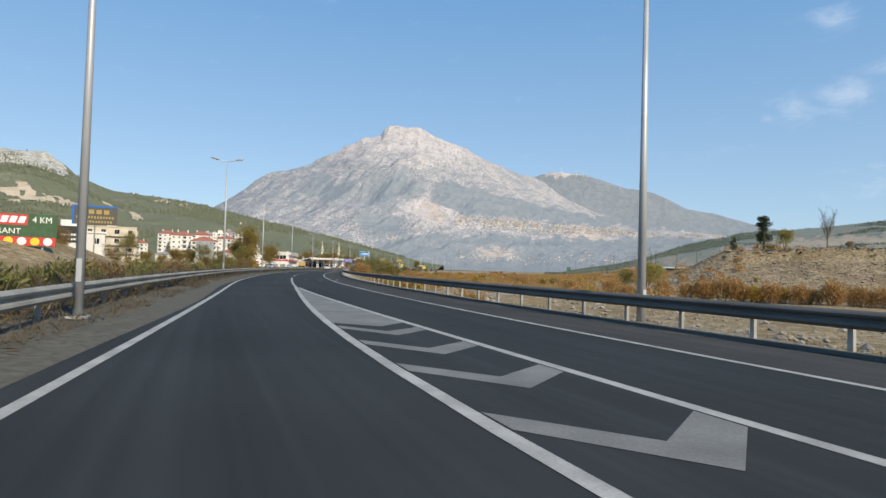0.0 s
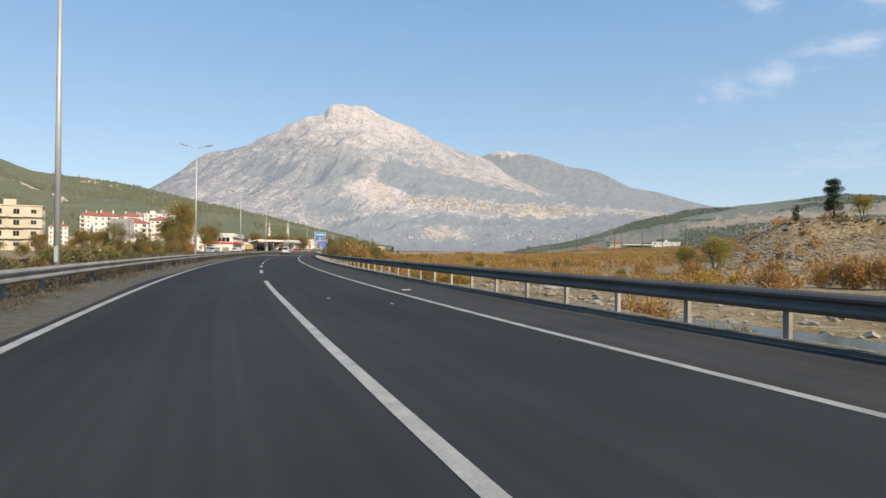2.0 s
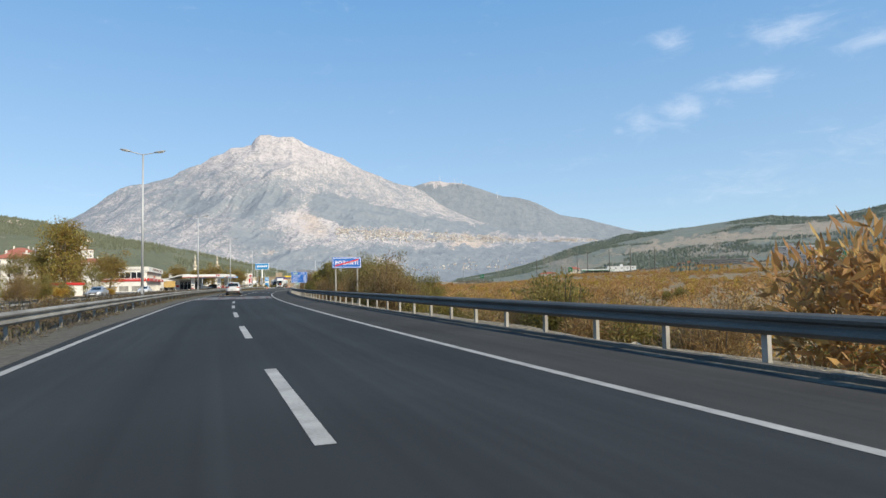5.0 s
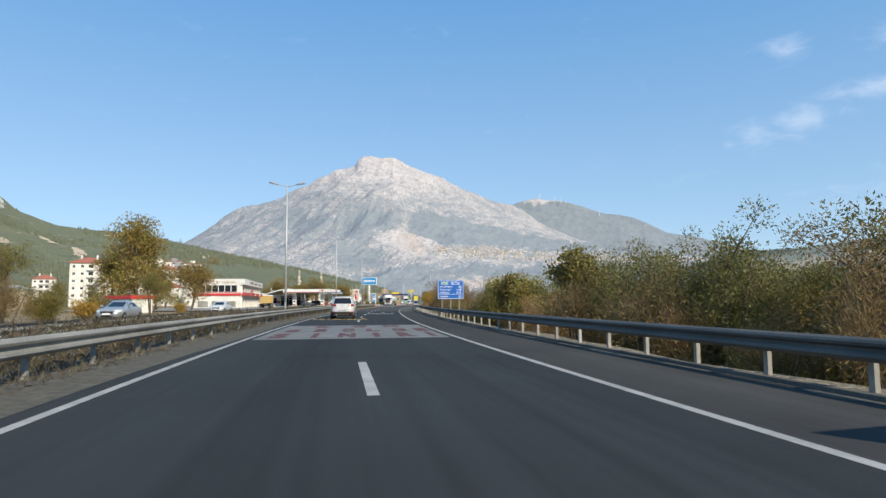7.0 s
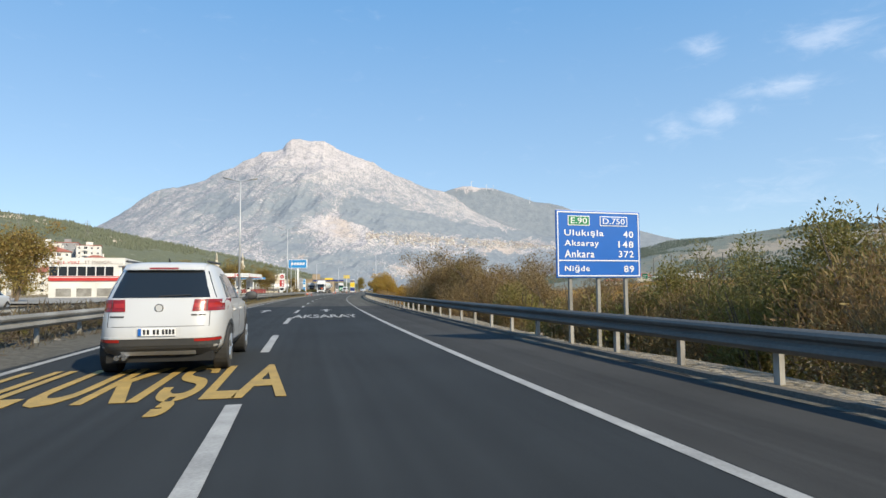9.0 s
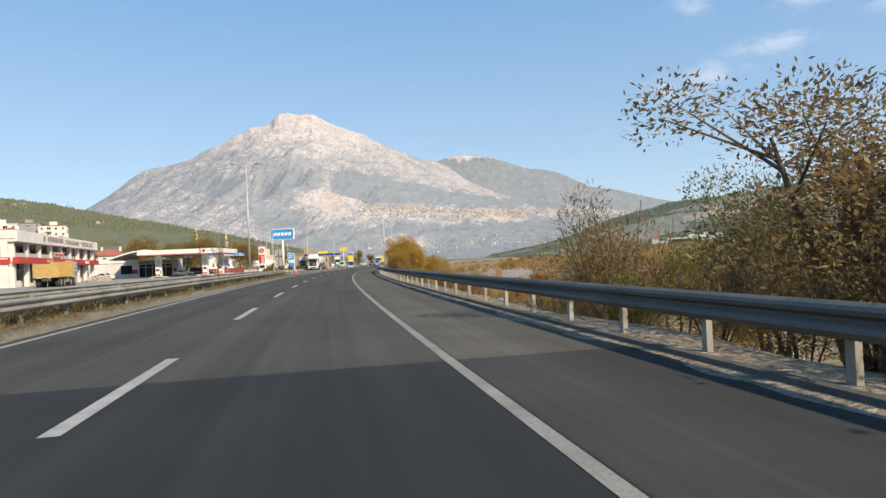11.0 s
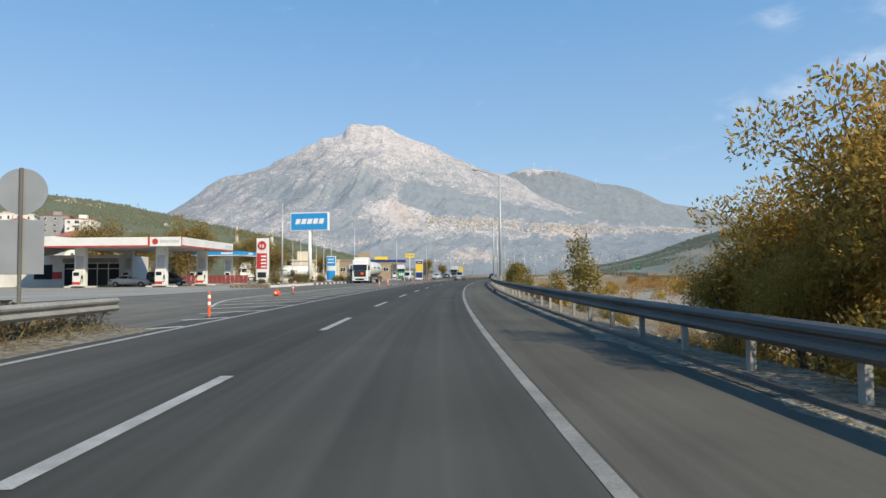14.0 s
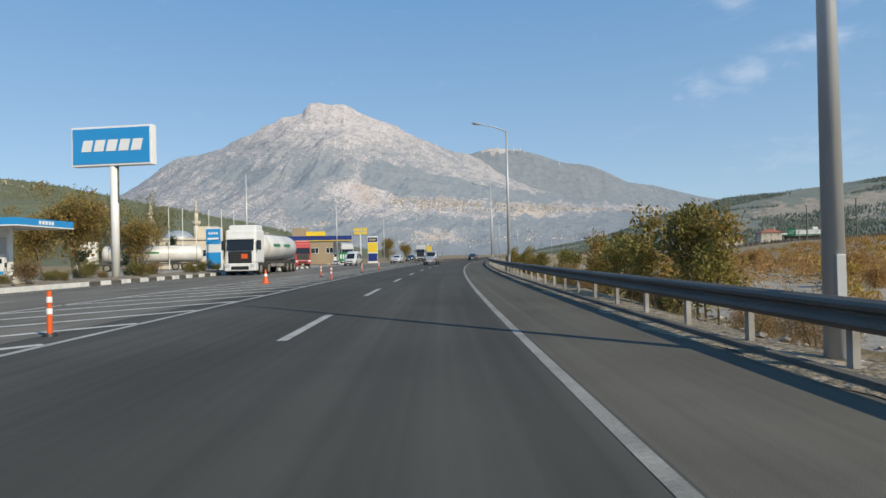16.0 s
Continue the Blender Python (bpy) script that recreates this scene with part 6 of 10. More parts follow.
# the distance sign
m = stand(181.2, -3.62, -0.05, 4)
ds = thing("distance_sign", m, "large blue distance sign with white town names and figures", "road sign")
W, Zb, Zt = 2.12, 1.5, 3.0
board = part("board", boxed(-W / 2, W / 2, -0.02, 0.02, Zb, Zt, bevel=0.012), SIGN_BLUE, ds)
for z in (Zt - 0.055, Zb + 0.03, Zb + 0.37):
    part("border", boxed(-W / 2 + 0.03, W / 2 - 0.03, -0.028, -0.02, z, z + 0.024), SIGN_WHITE, board)
for a in (-W / 2 + 0.03, W / 2 - 0.054):
    part("border", boxed(a, a + 0.024, -0.028, -0.02, Zb + 0.04, Zt - 0.04), SIGN_WHITE, board)
for body, num, z in (("Ulukışla", "40", 2.48), ("Aksaray", "148", 2.25), ("Ankara", "372", 2.03), ("Niğde", "89", 1.695)):
    wide = 0.122 * len(body)
    lettering("lettering", body, face(-W / 2 + 0.2 + wide / 2, z, -0.026), wide, 0.17, SIGN_WHITE, board, bold=0.012, spaced=1.15)
    wn_ = 0.13 * len(num)
    lettering("lettering", num, face(W / 2 - 0.18 - wn_ / 2, z, -0.026), wn_, 0.15, SIGN_WHITE, board, bold=0.012, spaced=1.15)
for x, w, mat, body in ((-0.5, 0.54, SIGN_GREEN, "E.90"), (0.38, 0.7, SIGN_BLUE, "D.750")):
    pl = part("route_plate", boxed(x - w / 2, x + w / 2, -0.028, -0.02, 2.66, 2.88), SIGN_WHITE, board)
    part("plate_field", boxed(x - w / 2 + 0.02, x + w / 2 - 0.02, -0.034, -0.028, 2.68, 2.86), mat, pl)
    lettering("lettering", body, face(x, 2.77, -0.037), w - 0.14, 0.13, SIGN_WHITE, pl)
for x in (-0.7, 0.0, 0.7):
    part("post", boxed(x - 0.04, x + 0.04, 0.02, 0.09, -0.6, Zt - 0.08, bevel=0.008), GALV_DULL, ds)

# tall filling station sign on a round mast
gm = Matrix.Translation((-52.3, 353.4, 0.0)) @ Matrix.Rotation(radians(-14), 4, "Z")
gs = thing("gas_station_sign", gm, "large blue light-box sign on a tall round white mast", "sign")
part("mast", tubed((0, 0, -0.3), (0, 0, 7.7), 0.25, 0.25, 20), WHITE, gs, smooth=True)
bx = part("light_box", boxed(-2.85, 2.85, -0.28, 0.28, 7.6, 10.2, bevel=0.04), SIGN_WHITE, gs)
part("panel", boxed(-2.72, 2.72, -0.31, -0.282, 7.74, 10.06), CYAN, bx)
bars("emblem_bar", bx, SIGN_WHITE, -2.2, 2.2, 8.55, 9.3, 5, -0.335, 0.22, 0.25)
part("ladder", boxed(0.25, 0.31, -0.05, 0.05, 5.2, 7.6), GALV, gs)


def totem(m, label, w, h, rows, name="price_totem"):
    t = thing(name, m, label, "sign", "station totems")
    part("body", boxed(-w / 2, w / 2, -0.25, 0.25, -0.2, h, bevel=0.04), WHITE, t)
    for z0, z1, mat in rows:
        part("panel", boxed(-w / 2 + 0.06, w / 2 - 0.06, -0.275, -0.252, z0, z1), mat, t)
    return t


tp = totem(Matrix.Translation((-55.2, 337.6, 0.3)) @ Matrix.Rotation(radians(-10), 4, "Z"), "white and red fuel price totem with a red disc", 1.36, 5.3, [(1.75, 3.55, RED)])
bm = bmesh.new()
tube(bm, (0, -0.29, 4.45), (0, -0.255, 4.45), 0.52, 0.52, 24)
disc = part("emblem", bm, RED, tp)
for x, z0, z1 in ((-0.17, 4.25, 4.6), (0.14, 4.2, 4.58)):
    part("emblem_bar", boxed(x - 0.07, x + 0.07, -0.3, -0.29, z0, z1), WHITE, disc)
for z in (3.2, 2.8, 2.4, 2.0):
    part("price_strip", boxed(-0.1, 0.54, -0.29, -0.276, z - 0.09, z + 0.09), SIGN_WHITE, tp)
part("lower_screen", boxed(-0.5, 0.5, -0.29, -0.25, 0.75, 1.35, bevel=0.01), BLACK, tp)
bt = totem(Matrix.Translation((-52.6, 380.0, 0.2)) @ Matrix.Rotation(radians(-8), 4, "Z"), "blue and white fuel totem beside the kerb", 1.7, 4.6, [(2.8, 4.45, CYAN), (0.2, 1.9, CYAN)])
bars("emblem_bar", bt, SIGN_WHITE, -0.55, 0.55, 3.85, 4.1, 4, -0.3)
part("price_strip", boxed(-0.6, 0.6, -0.3, -0.276, 3.3, 3.5), SIGN_WHITE, bt)
nt_ = totem(Matrix.Translation((-35.5, 431.0, 0.2)), "navy and yellow fuel totem", 1.9, 5.0, [(3.9, 4.8, NAVY), (1.9, 3.8, YELLOW), (0.2, 1.7, NAVY)])
bars("emblem_bar", nt_, YELLOW, -0.6, 0.6, 4.2, 4.5, 4, -0.3)

by = thing("petrol_sign", Matrix.Translation((-38.0, 441.0, 0)), "tall mast with yellow block letters in two rows", "sign")
part("mast", tubed((0, 0, -0.3), (0, 0, 6.0), 0.14, 0.12, 12), WHITE, by)
fr = part("letter_frame", boxed(-1.45, 1.45, -0.03, 0.03, 5.85, 5.95), GALV, by)
bars("letter_block", by, YELLOW, -1.4, 1.4, 6.75, 7.35, 6, -0.06, 0.15)
bars("letter_block", by, YELLOW, -1.4, 1.4, 6.0, 6.6, 6, -0.06, 0.15)

gp = thing("price_board", Matrix.Translation((-39.8, 407.0, 0)), "small green board with pale figures on posts", "sign")
part("board", boxed(-1.0, 1.0, -0.05, 0.05, 0.7, 2.0, bevel=0.02), SIGN_GREEN, gp)
bars("figure", gp, SIGN_WHITE, -0.8, 0.8, 1.05, 1.7, 4, -0.08, 0.4)
for x in (-0.8, 0.8):
    part("post", boxed(x - 0.04, x + 0.04, 0, 0.08, -0.3, 0.8), GALV, gp)

# sign seen from behind at the end of the median rail
rs = thing("round_sign", stand(281.3, 8.98, 0.0, 10), "round and square road signs seen from their bare grey backs", "road sign")
part("post", tubed((0, 0, -0.3), (0, 0, 3.35), 0.035, 0.035, 10), GALV, rs)
part("disc", tubed((0, 0.04, 2.9), (0, 0.06, 2.9), 0.45, 0.45, 28), SIGN_BACK, rs)
part("plate", boxed(-0.4, 0.4, 0.04, 0.06, 1.3, 2.35, bevel=0.01), SIGN_BACK, rs)

# large direction sign for the other carriageway, seen from behind
bs = thing("direction_sign", Matrix.Translation((-74.0, 170.5, 0)) @ Matrix.Rotation(radians(14), 4, "Z"), "large grey back of a direction sign on steel legs", "road sign")
for k in range(6):
    part("panel", boxed(-2.4, 2.4, 0, 0.04, 3.0 + 0.74 * k, 3.0 + 0.74 * k + 0.71), SIGN_BACK, bs)
for x in (-1.5, 1.5):
    part("leg", boxed(x - 0.1, x + 0.1, -0.2, 0.0, -0.4, 7.3, bevel=0.01), GALV_DULL, bs)
part("small_plate", boxed(2.6, 4.2, 0, 0.04, 1.6, 2.9), SIGN_BACK, bs)



# billboards
def billboard(m, label, w, h, z, back, rows, legs):
    b = thing("billboard", m, label, "billboard", "billboards")
    part("panel", boxed(-w / 2, w / 2, -0.06, 0.06, z, z + h, bevel=0.02), back, b)
    for kind, *a in rows:
        if kind == "bars":
            bars("writing_bar", b, *a)
        else:
            part(kind, *a[:1], a[1], b)
    for x in legs:
        part("leg", boxed(x - 0.1, x + 0.1, 0.06, 0.28, -0.5, z + h * 0.8, bevel=0.01), GALV_DULL, b)
    return b


BOARD_DARK = surface("dark_poster", (0.06, 0.055, 0.05), 0.6, second=(0.09, 0.08, 0.065), scale=1.5, amount=0.8)
OLD_GOLD = surface("dull_gold_letter", (0.36, 0.26, 0.07), 0.6)
DEEP_GREEN = surface("poster_green", (0.03, 0.09, 0.03), 0.5, second=(0.02, 0.05, 0.02), scale=1.5, amount=0.8)
b1 = billboard(Matrix.Translation((-46.0, 52.5, -0.2)) @ Matrix.Rotation(radians(36), 4, "Z"), "red, white and green restaurant billboard beside the road", 7.4, 3.0, 2.5, DEEP_GREEN,
               [("strip", boxed(-3.6, 1.4, -0.085, -0.062, 4.4, 5.4), RED), ("strip", boxed(-3.6, 3.6, -0.085, -0.062, 2.55, 3.35), RED),
                ("bars", SIGN_WHITE, -3.4, 1.2, 4.6, 5.2, 7, -0.1, 0.25, 0.3)], (-2.6, 0, 2.6))
lettering("lettering", "4 KM", face(2.5, 4.95, -0.09), 1.5, 0.55, SIGN_WHITE, b1)
lettering("lettering", "RESTAURANT", face(-1.2, 3.85, -0.09), 4.2, 0.5, SIGN_WHITE, b1)
for k in range(7):
    part("plate_picture", tubed((-3.0 + k, -0.11, 2.95), (-3.0 + k, -0.086, 2.95), 0.36, 0.36, 18), (WHITE, YELLOW)[k % 2], b1)
b2 = billboard(Matrix.Translation((-56.2, 84.0, -0.2)) @ Matrix.Rotation(radians(26), 4, "Z"), "dark billboard with rows of dull yellow writing in a blue frame", 5.6, 2.7, 6.4, BOARD_DARK,
               [("bars", OLD_GOLD, -1.9, 1.9, 7.9, 8.5, 4, -0.08, 0.3), ("bars", OLD_GOLD, -2.4, 2.4, 7.25, 7.6, 13, -0.08, 0.4), ("bars", OLD_GOLD, -2.2, 2.2, 6.65, 6.95, 12, -0.08, 0.4), ("frame_edge", boxed(-2.8, -2.55, -0.08, -0.061, 6.42, 9.08), SIGN_BLUE), ("frame_edge", boxed(-2.8, 2.8, -0.085, -0.081, 8.85, 9.08), SIGN_BLUE)], (0,))
b3 = billboard(Matrix.Translation((-65.0, 93.0, 0)) @ Matrix.Rotation(radians(26), 4, "Z"), "small black and white signboards stacked on a frame", 3.6, 2.6, 3.8, BLACK,
               [("bars", SIGN_WHITE, -1.4, 1.4, 4.9, 5.2, 8, -0.08, 0.3), ("bars", SIGN_WHITE, -1.0, 1.0, 4.2, 4.5, 6, -0.08, 0.3)], (-1.3, 1.3))


# flexible posts, cones and litter at the island
def flex_post(m, label):
    p = thing("lane_post", m, label, "lane post", "lane posts")
    part("base", tubed((0, 0, 0), (0, 0, 0.05), 0.12, 0.1, 16), BLACK, p)
    part("stem", tubed((0, 0, 0.05), (0, 0, 0.78), 0.045, 0.04, 14), ORANGE, p)
    for z in (0.38, 0.58):
        part("band", tubed((0, 0, z), (0, 0, z + 0.1), 0.047, 0.046, 14), SIGN_WHITE, p)
    return p


fp = flex_post(stand(287.8, 7.85), "orange and white flexible lane post on the hatched island")
for s, lat in ((325.6, 7.9), (310.6, 11.5), (348.5, 7.4), (355.4, 9.5), (364, 8.2), (372, 8.0)):
    copy_thing(fp, stand(s, lat))


def cone(m, label):
    p = thing("traffic_cone", m, label, "traffic cone", "traffic cones")
    part("foot", boxed(-0.2, 0.2, -0.2, 0.2, 0, 0.04, bevel=0.01), ORANGE, p)
    part("shell", tubed((0, 0, 0.03), (0, 0, 0.72), 0.15, 0.03, 16), ORANGE, p)
    part("band", tubed((0, 0, 0.36), (0, 0, 0.5), 0.095, 0.07, 16), SIGN_WHITE, p)
    return p


cn = cone(stand(346.2, 10.3), "orange traffic cone with a white band on the asphalt")
fallen = copy_thing(cn, stand(306.4, 11.3, 0.17) @ Matrix.Scale(0.95, 4) @ Matrix.Rotation(radians(88), 4, "X") @ Matrix.Rotation(0.8, 4, "Z"))
tagged(fallen, "fallen orange traffic cone lying on the asphalt")
copy_thing(cn, stand(278.5, 12.5))
lit = thing("litter", stand(312.3, -2.15, 0.0), "crumpled rust-red litter by the kerb", "litter")
bm = bmesh.new()
bmesh.ops.create_icosphere(bm, subdivisions=2, radius=0.16)
for v in bm.verts:
    v.co *= 0.55 + 0.4 * value_noise(np.array([v.co.x * 9 + 5]), np.array([v.co.y * 9 + v.co.z * 7]))[0]
    v.co.z = v.co.z * 0.8 + 0.12
part("rag", bm, surface("red_rag", (0.42, 0.06, 0.035), 0.8), lit)


# scraps of white paper blown on to the lane
PAPER = surface("white_paper", (0.46, 0.45, 0.43), 0.8, second=(0.34, 0.33, 0.31), scale=9, amount=0.7)
for k, (s, lat, w) in enumerate(((54.5, -0.5, 0.2), (51.9, 2.25, 0.08), (50.0, 1.1, 0.1))):
    sc = thing("paper_scrap", stand(s, lat, 0.012) @ Matrix.Rotation(0.7 * k, 4, "Z"), "crumpled scrap of white paper on the asphalt", "litter", "paper scraps")
    bm = bmesh.new()
    bmesh.ops.create_grid(bm, x_segments=6, y_segments=5, size=0.5)
    for v in bm.verts:
        x, y = v.co.x, v.co.y
        v.co = Vector((x * w * 1.3, y * w * (0.7 + 0.25 * math.sin(5 * x + k)), w * (0.16 * abs(math.sin(7 * x + 3 * y + k)) + 0.15 * max(0.0, y))))
    bmesh.ops.solidify(bm, geom=list(bm.faces), thickness=0.003)
    part("sheet", bm, PAPER, sc)


# ---------------------------------------------------------------- buildings: materials
WALL_WHITE = surface("white_render", (0.7, 0.68, 0.64), 0.9, second=(0.55, 0.53, 0.49), scale=0.35, amount=0.8, fine=0.06, fine_scale=8, by_object=0.06)
WALL_CREAM = surface("cream_render", (0.6, 0.53, 0.42), 0.9, second=(0.46, 0.41, 0.33), scale=0.3, amount=0.9, fine=0.08, fine_scale=8)
WALL_GREY = surface("grey_render", (0.3, 0.3, 0.31), 0.9, second=(0.24, 0.24, 0.25), scale=0.4, amount=0.8)
WALL_OCHRE = surface("ochre_render", (0.32, 0.25, 0.17), 0.9, second=(0.26, 0.21, 0.15), scale=0.3, amount=0.8)
WALL_ORANGE = surface("brick_orange_wall", (0.38, 0.2, 0.125), 0.9, second=(0.3, 0.17, 0.11), scale=0.3, amount=0.8)
ROOF_TILE = surface("red_roof_tile", (0.36, 0.12, 0.08), 0.85, second=(0.27, 0.1, 0.07), scale=1.0, amount=0.9, fine=0.15, fine_scale=6)
ROOF_SHEET = surface("grey_roof_sheet", (0.36, 0.36, 0.36), 0.6, 0.3, second=(0.28, 0.27, 0.26), scale=0.5, amount=0.8)
PANE = glassy("dark_window_glass", (0.02, 0.024, 0.03), 0.12)
PANE.node_tree.nodes["Principled BSDF"].inputs["Specular IOR Level"].default_value = 0.3
# render darkened so that the shade on recessed walls is in the colour
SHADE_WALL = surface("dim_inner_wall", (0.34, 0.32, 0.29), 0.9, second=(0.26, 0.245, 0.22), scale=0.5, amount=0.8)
RUBBLE = surface("building_rubble", (0.42, 0.38, 0.33), 0.95, second=(0.28, 0.25, 0.21), scale=0.9, amount=0.9, by_island=0.25, bump=0.5, bump_scale=4)
FRAME_GREY = surface("window_frame_grey", (0.5, 0.5, 0.5), 0.5)
_win = {}


def window_on(parent, m, w, h, frame_mat=None):
    """A window: raised frame with a glass pane set in it; -y is outward."""
    key = (round(w, 2), round(h, 2), frame_mat.name if frame_mat else "")
    if key not in _win:
        bm, t = bmesh.new(), 0.07
        for a in ((-w / 2, w / 2, -h / 2, -h / 2 + t), (-w / 2, w / 2, h / 2 - t, h / 2), (-w / 2, -w / 2 + t, -h / 2 + t, h / 2 - t), (w / 2 - t, w / 2, -h / 2 + t, h / 2 - t), (-t / 2, t / 2, -h / 2 + t, h / 2 - t)):
            box(bm, a[0], a[1], -0.06, 0.03, a[2], a[3])
        _win[key] = (bm_mesh("window", bm, frame_mat or SIGN_WHITE), bm_mesh("pane", boxed(-w / 2 + 0.03, w / 2 - 0.03, -0.02, 0.02, -h / 2 + 0.03, h / 2 - 0.03), PANE))
    f = part("window", _win[key][0], None, parent, m=m)
    part("pane", _win[key][1], None, f)
    return f


def hip_roof(w, d, z, h, over=0.6):
    bm = bmesh.new()
    x, y, r = w / 2 + over, d / 2 + over, max(0.0, (w - d) / 2)
    b = [bm.verts.new(p) for p in ((-x, -y, z), (x, -y, z), (x, y, z), (-x, y, z))]
    e = [bm.verts.new(p) for p in ((-x, -y, z + 0.22), (x, -y, z + 0.22), (x, y, z + 0.22), (-x, y, z + 0.22))]
    t = [bm.verts.new((-r - 0.01, 0, z + h)), bm.verts.new((r + 0.01, 0, z + h))]
    bm.faces.new(b[::-1])
    for i in range(4):
        bm.faces.new((b[i], b[(i + 1) % 4], e[(i + 1) % 4], e[i]))
    bm.faces.new((e[0], e[1], t[1], t[0]))
    bm.faces.new((e[2], e[3], t[0], t[1]))
    bm.faces.new((e[1], e[2], t[1]))
    bm.faces.new((e[3], e[0], t[0]))
    return bm


def apartment(x, y, z, turn, w, d, h, floors, label, wall, cols=4, side_cols=3, roof="hip", balconies=(), roof_mat=None, ww=1.2, name="apartment_building", group="apartment buildings", frame_mat=None, wh=1.25):
    """A block of flats with its front to -y."""
    b = thing(name, Matrix.Translation((x, y, z)) @ Matrix.Rotation(radians(turn), 4, "Z"), label, "building", group)
    part("wall", boxed(-w / 2, w / 2, -d / 2, d / 2, -7.0, h), wall, b)
    fh = h / floors
    for k in range(floors):
        zc = k * fh + fh * 0.52
        for c in range(cols):
            xc = -w / 2 + w * (c + 0.5) / cols
            if c in balconies and k > 0:
                bal = part("balcony", boxed(xc - w / cols * 0.42, xc + w / cols * 0.42, -d / 2 - 1.1, -d / 2, k * fh - 0.05, k * fh + 0.12), wall, b)
                part("parapet", boxed(xc - w / cols * 0.42, xc + w / cols * 0.42, -d / 2 - 1.1, -d / 2 - 1.0, k * fh + 0.12, k * fh + 0.95), frame_mat or WALL_WHITE, bal)
                window_on(b, Matrix.Translation((xc, -d / 2, zc - 0.15)), 1.9, 2.0, frame_mat)
            else:
                window_on(b, Matrix.Translation((xc, -d / 2, zc)), ww, wh, frame_mat)
        for c in range(side_cols):
            yc = -d / 2 + d * (c + 0.5) / side_cols
            window_on(b, Matrix.Translation((w / 2, yc, zc)) @ Matrix.Rotation(math.pi / 2, 4, "Z"), ww, wh, frame_mat)
        if k and floors > 2:
            part("floor_band", boxed(-w / 2 - 0.06, w / 2 + 0.06, -d / 2 - 0.06, d / 2 + 0.06, k * fh - 0.14, k * fh + 0.04), wall, b)
    if roof == "hip":
        r = part("roof", hip_roof(w, d, h, min(w, d) * 0.2 + 0.6), roof_mat or ROOF_TILE, b)
        for xx in (-w * 0.22, w * 0.25):
            part("chimney", boxed(xx - 0.35, xx + 0.35, -0.35, 0.35, h + 0.6, h + min(w, d) * 0.2 + 1.4), wall, r)
    else:
        r = part("roof", boxed(-w / 2 - 0.25, w / 2 + 0.25, -d / 2 - 0.25, d / 2 + 0.25, h, h + 0.35), roof_mat or wall, b)
        part("stair_head", boxed(-1.8, 1.8, -1.0, 2.2, h + 0.35, h + 2.6), wall, r)
    return b


# the town on the left
for x, y, z, turn, w, d, h, fl, kind in ((-243, 522, 0, 26, 15, 13, 25, 8, 0), (-228, 510, 0, 26, 13, 12, 20.5, 7, 1), (-213, 520, 0, 24, 16, 13, 24.5, 8, 0), (-200, 528, 0, 24, 13, 12, 27, 9, 2), (-189, 512, 0, 24, 14, 12, 21.5, 7, 1), (-258, 505, 0, 28, 12, 11, 16, 5, 1), (-176, 530, 0, 22, 15, 12, 18, 6, 0)):
    apartment(x, y, z, turn, w, d, h, fl, ("white apartment block with a red tiled roof", "white apartment block with stacked balconies", "tall white apartment block with a red roof")[kind], WALL_WHITE, 4, 3, "hip" if kind != 2 else "flat", (1, 2) if kind else (0,))
apartment(-164, 401, 0, 20, 16, 13, 15.2, 5, "white apartment house with balconies and a red tiled roof", WALL_WHITE, 4, 3, "hip", (0, 3))
apartment(-181, 407, 0, 20, 13, 12, 19, 6, "white apartment house with a red tiled roof", WALL_WHITE, 4, 3, "hip", (2,))
ap = apartment(-194, 568, 10, 18, 13, 13, 18.5, 6, "white apartment block with dark red window bands", WALL_WHITE, 4, 3, "flat", (1,), ROOF_TILE)
ap = apartment(-208, 572, 10, 18, 12, 13, 20.5, 7, "dark grey apartment block behind the white one", WALL_GREY, 3, 3, "flat", (), ROOF_TILE)
apartment(-222, 566, 10, 18, 12, 12, 17, 6, "white apartment block with a grey roof", WALL_WHITE, 4, 2, "hip", (2,), ROOF_SHEET)
apartment(-138, 430, 0, 14, 16, 11, 10, 3, "plain white three-storey building behind the station", WALL_WHITE, 5, 2, "flat")
apartment(-160, 442, 0, 14, 14, 11, 9, 3, "white house with a red tiled roof", WALL_WHITE, 4, 2, "hip")
apartment(-182, 455, 2, 14, 14, 11, 11, 3, "ochre house with a red tiled roof", WALL_OCHRE, 4, 2, "hip")
apartment(-125, 452, 0, 14, 13, 10, 8, 3, "white house with a red roof among trees", WALL_WHITE, 4, 2, "hip")
apartment(-82, 121, 0, 30, 12, 9, 6.5, 2, "low white building behind the roadside billboards", WALL_WHITE, 4, 2, "flat")
apartment(-112, 132, 0, 30, 18, 9, 5.2, 1, "white single-storey workshop with a flat roof", WALL_WHITE, 5, 2, "flat")
# raw concrete-and-plaster building without window frames
cb = apartment(-150, 262, 0, 24, 20, 13, 15.2, 4, "unfinished cream building with bare openings and balconies", WALL_CREAM, 4, 3, "flat", (1, 2), None, 1.7, frame_mat=WALL_CREAM, wh=1.5)
for k in range(1, 4):
    part("slab_edge", boxed(-10.3, 10.3, -7.1, -6.52, k * 3.8 - 0.15, k * 3.8 + 0.12), CONCRETE, cb)
sh = thing("shed", Matrix.Translation((-128.5, 270.5, 0)) @ Matrix.Rotation(radians(20), 4, "Z"), "low grey shed with a sheet roof", "building")
part("wall", boxed(-5.5, 5.5, -3, 3, -1, 4.4), WALL_CREAM, sh)
part("roof", hip_roof(11, 6, 4.4, 1.3, 0.4), ROOF_SHEET, sh)
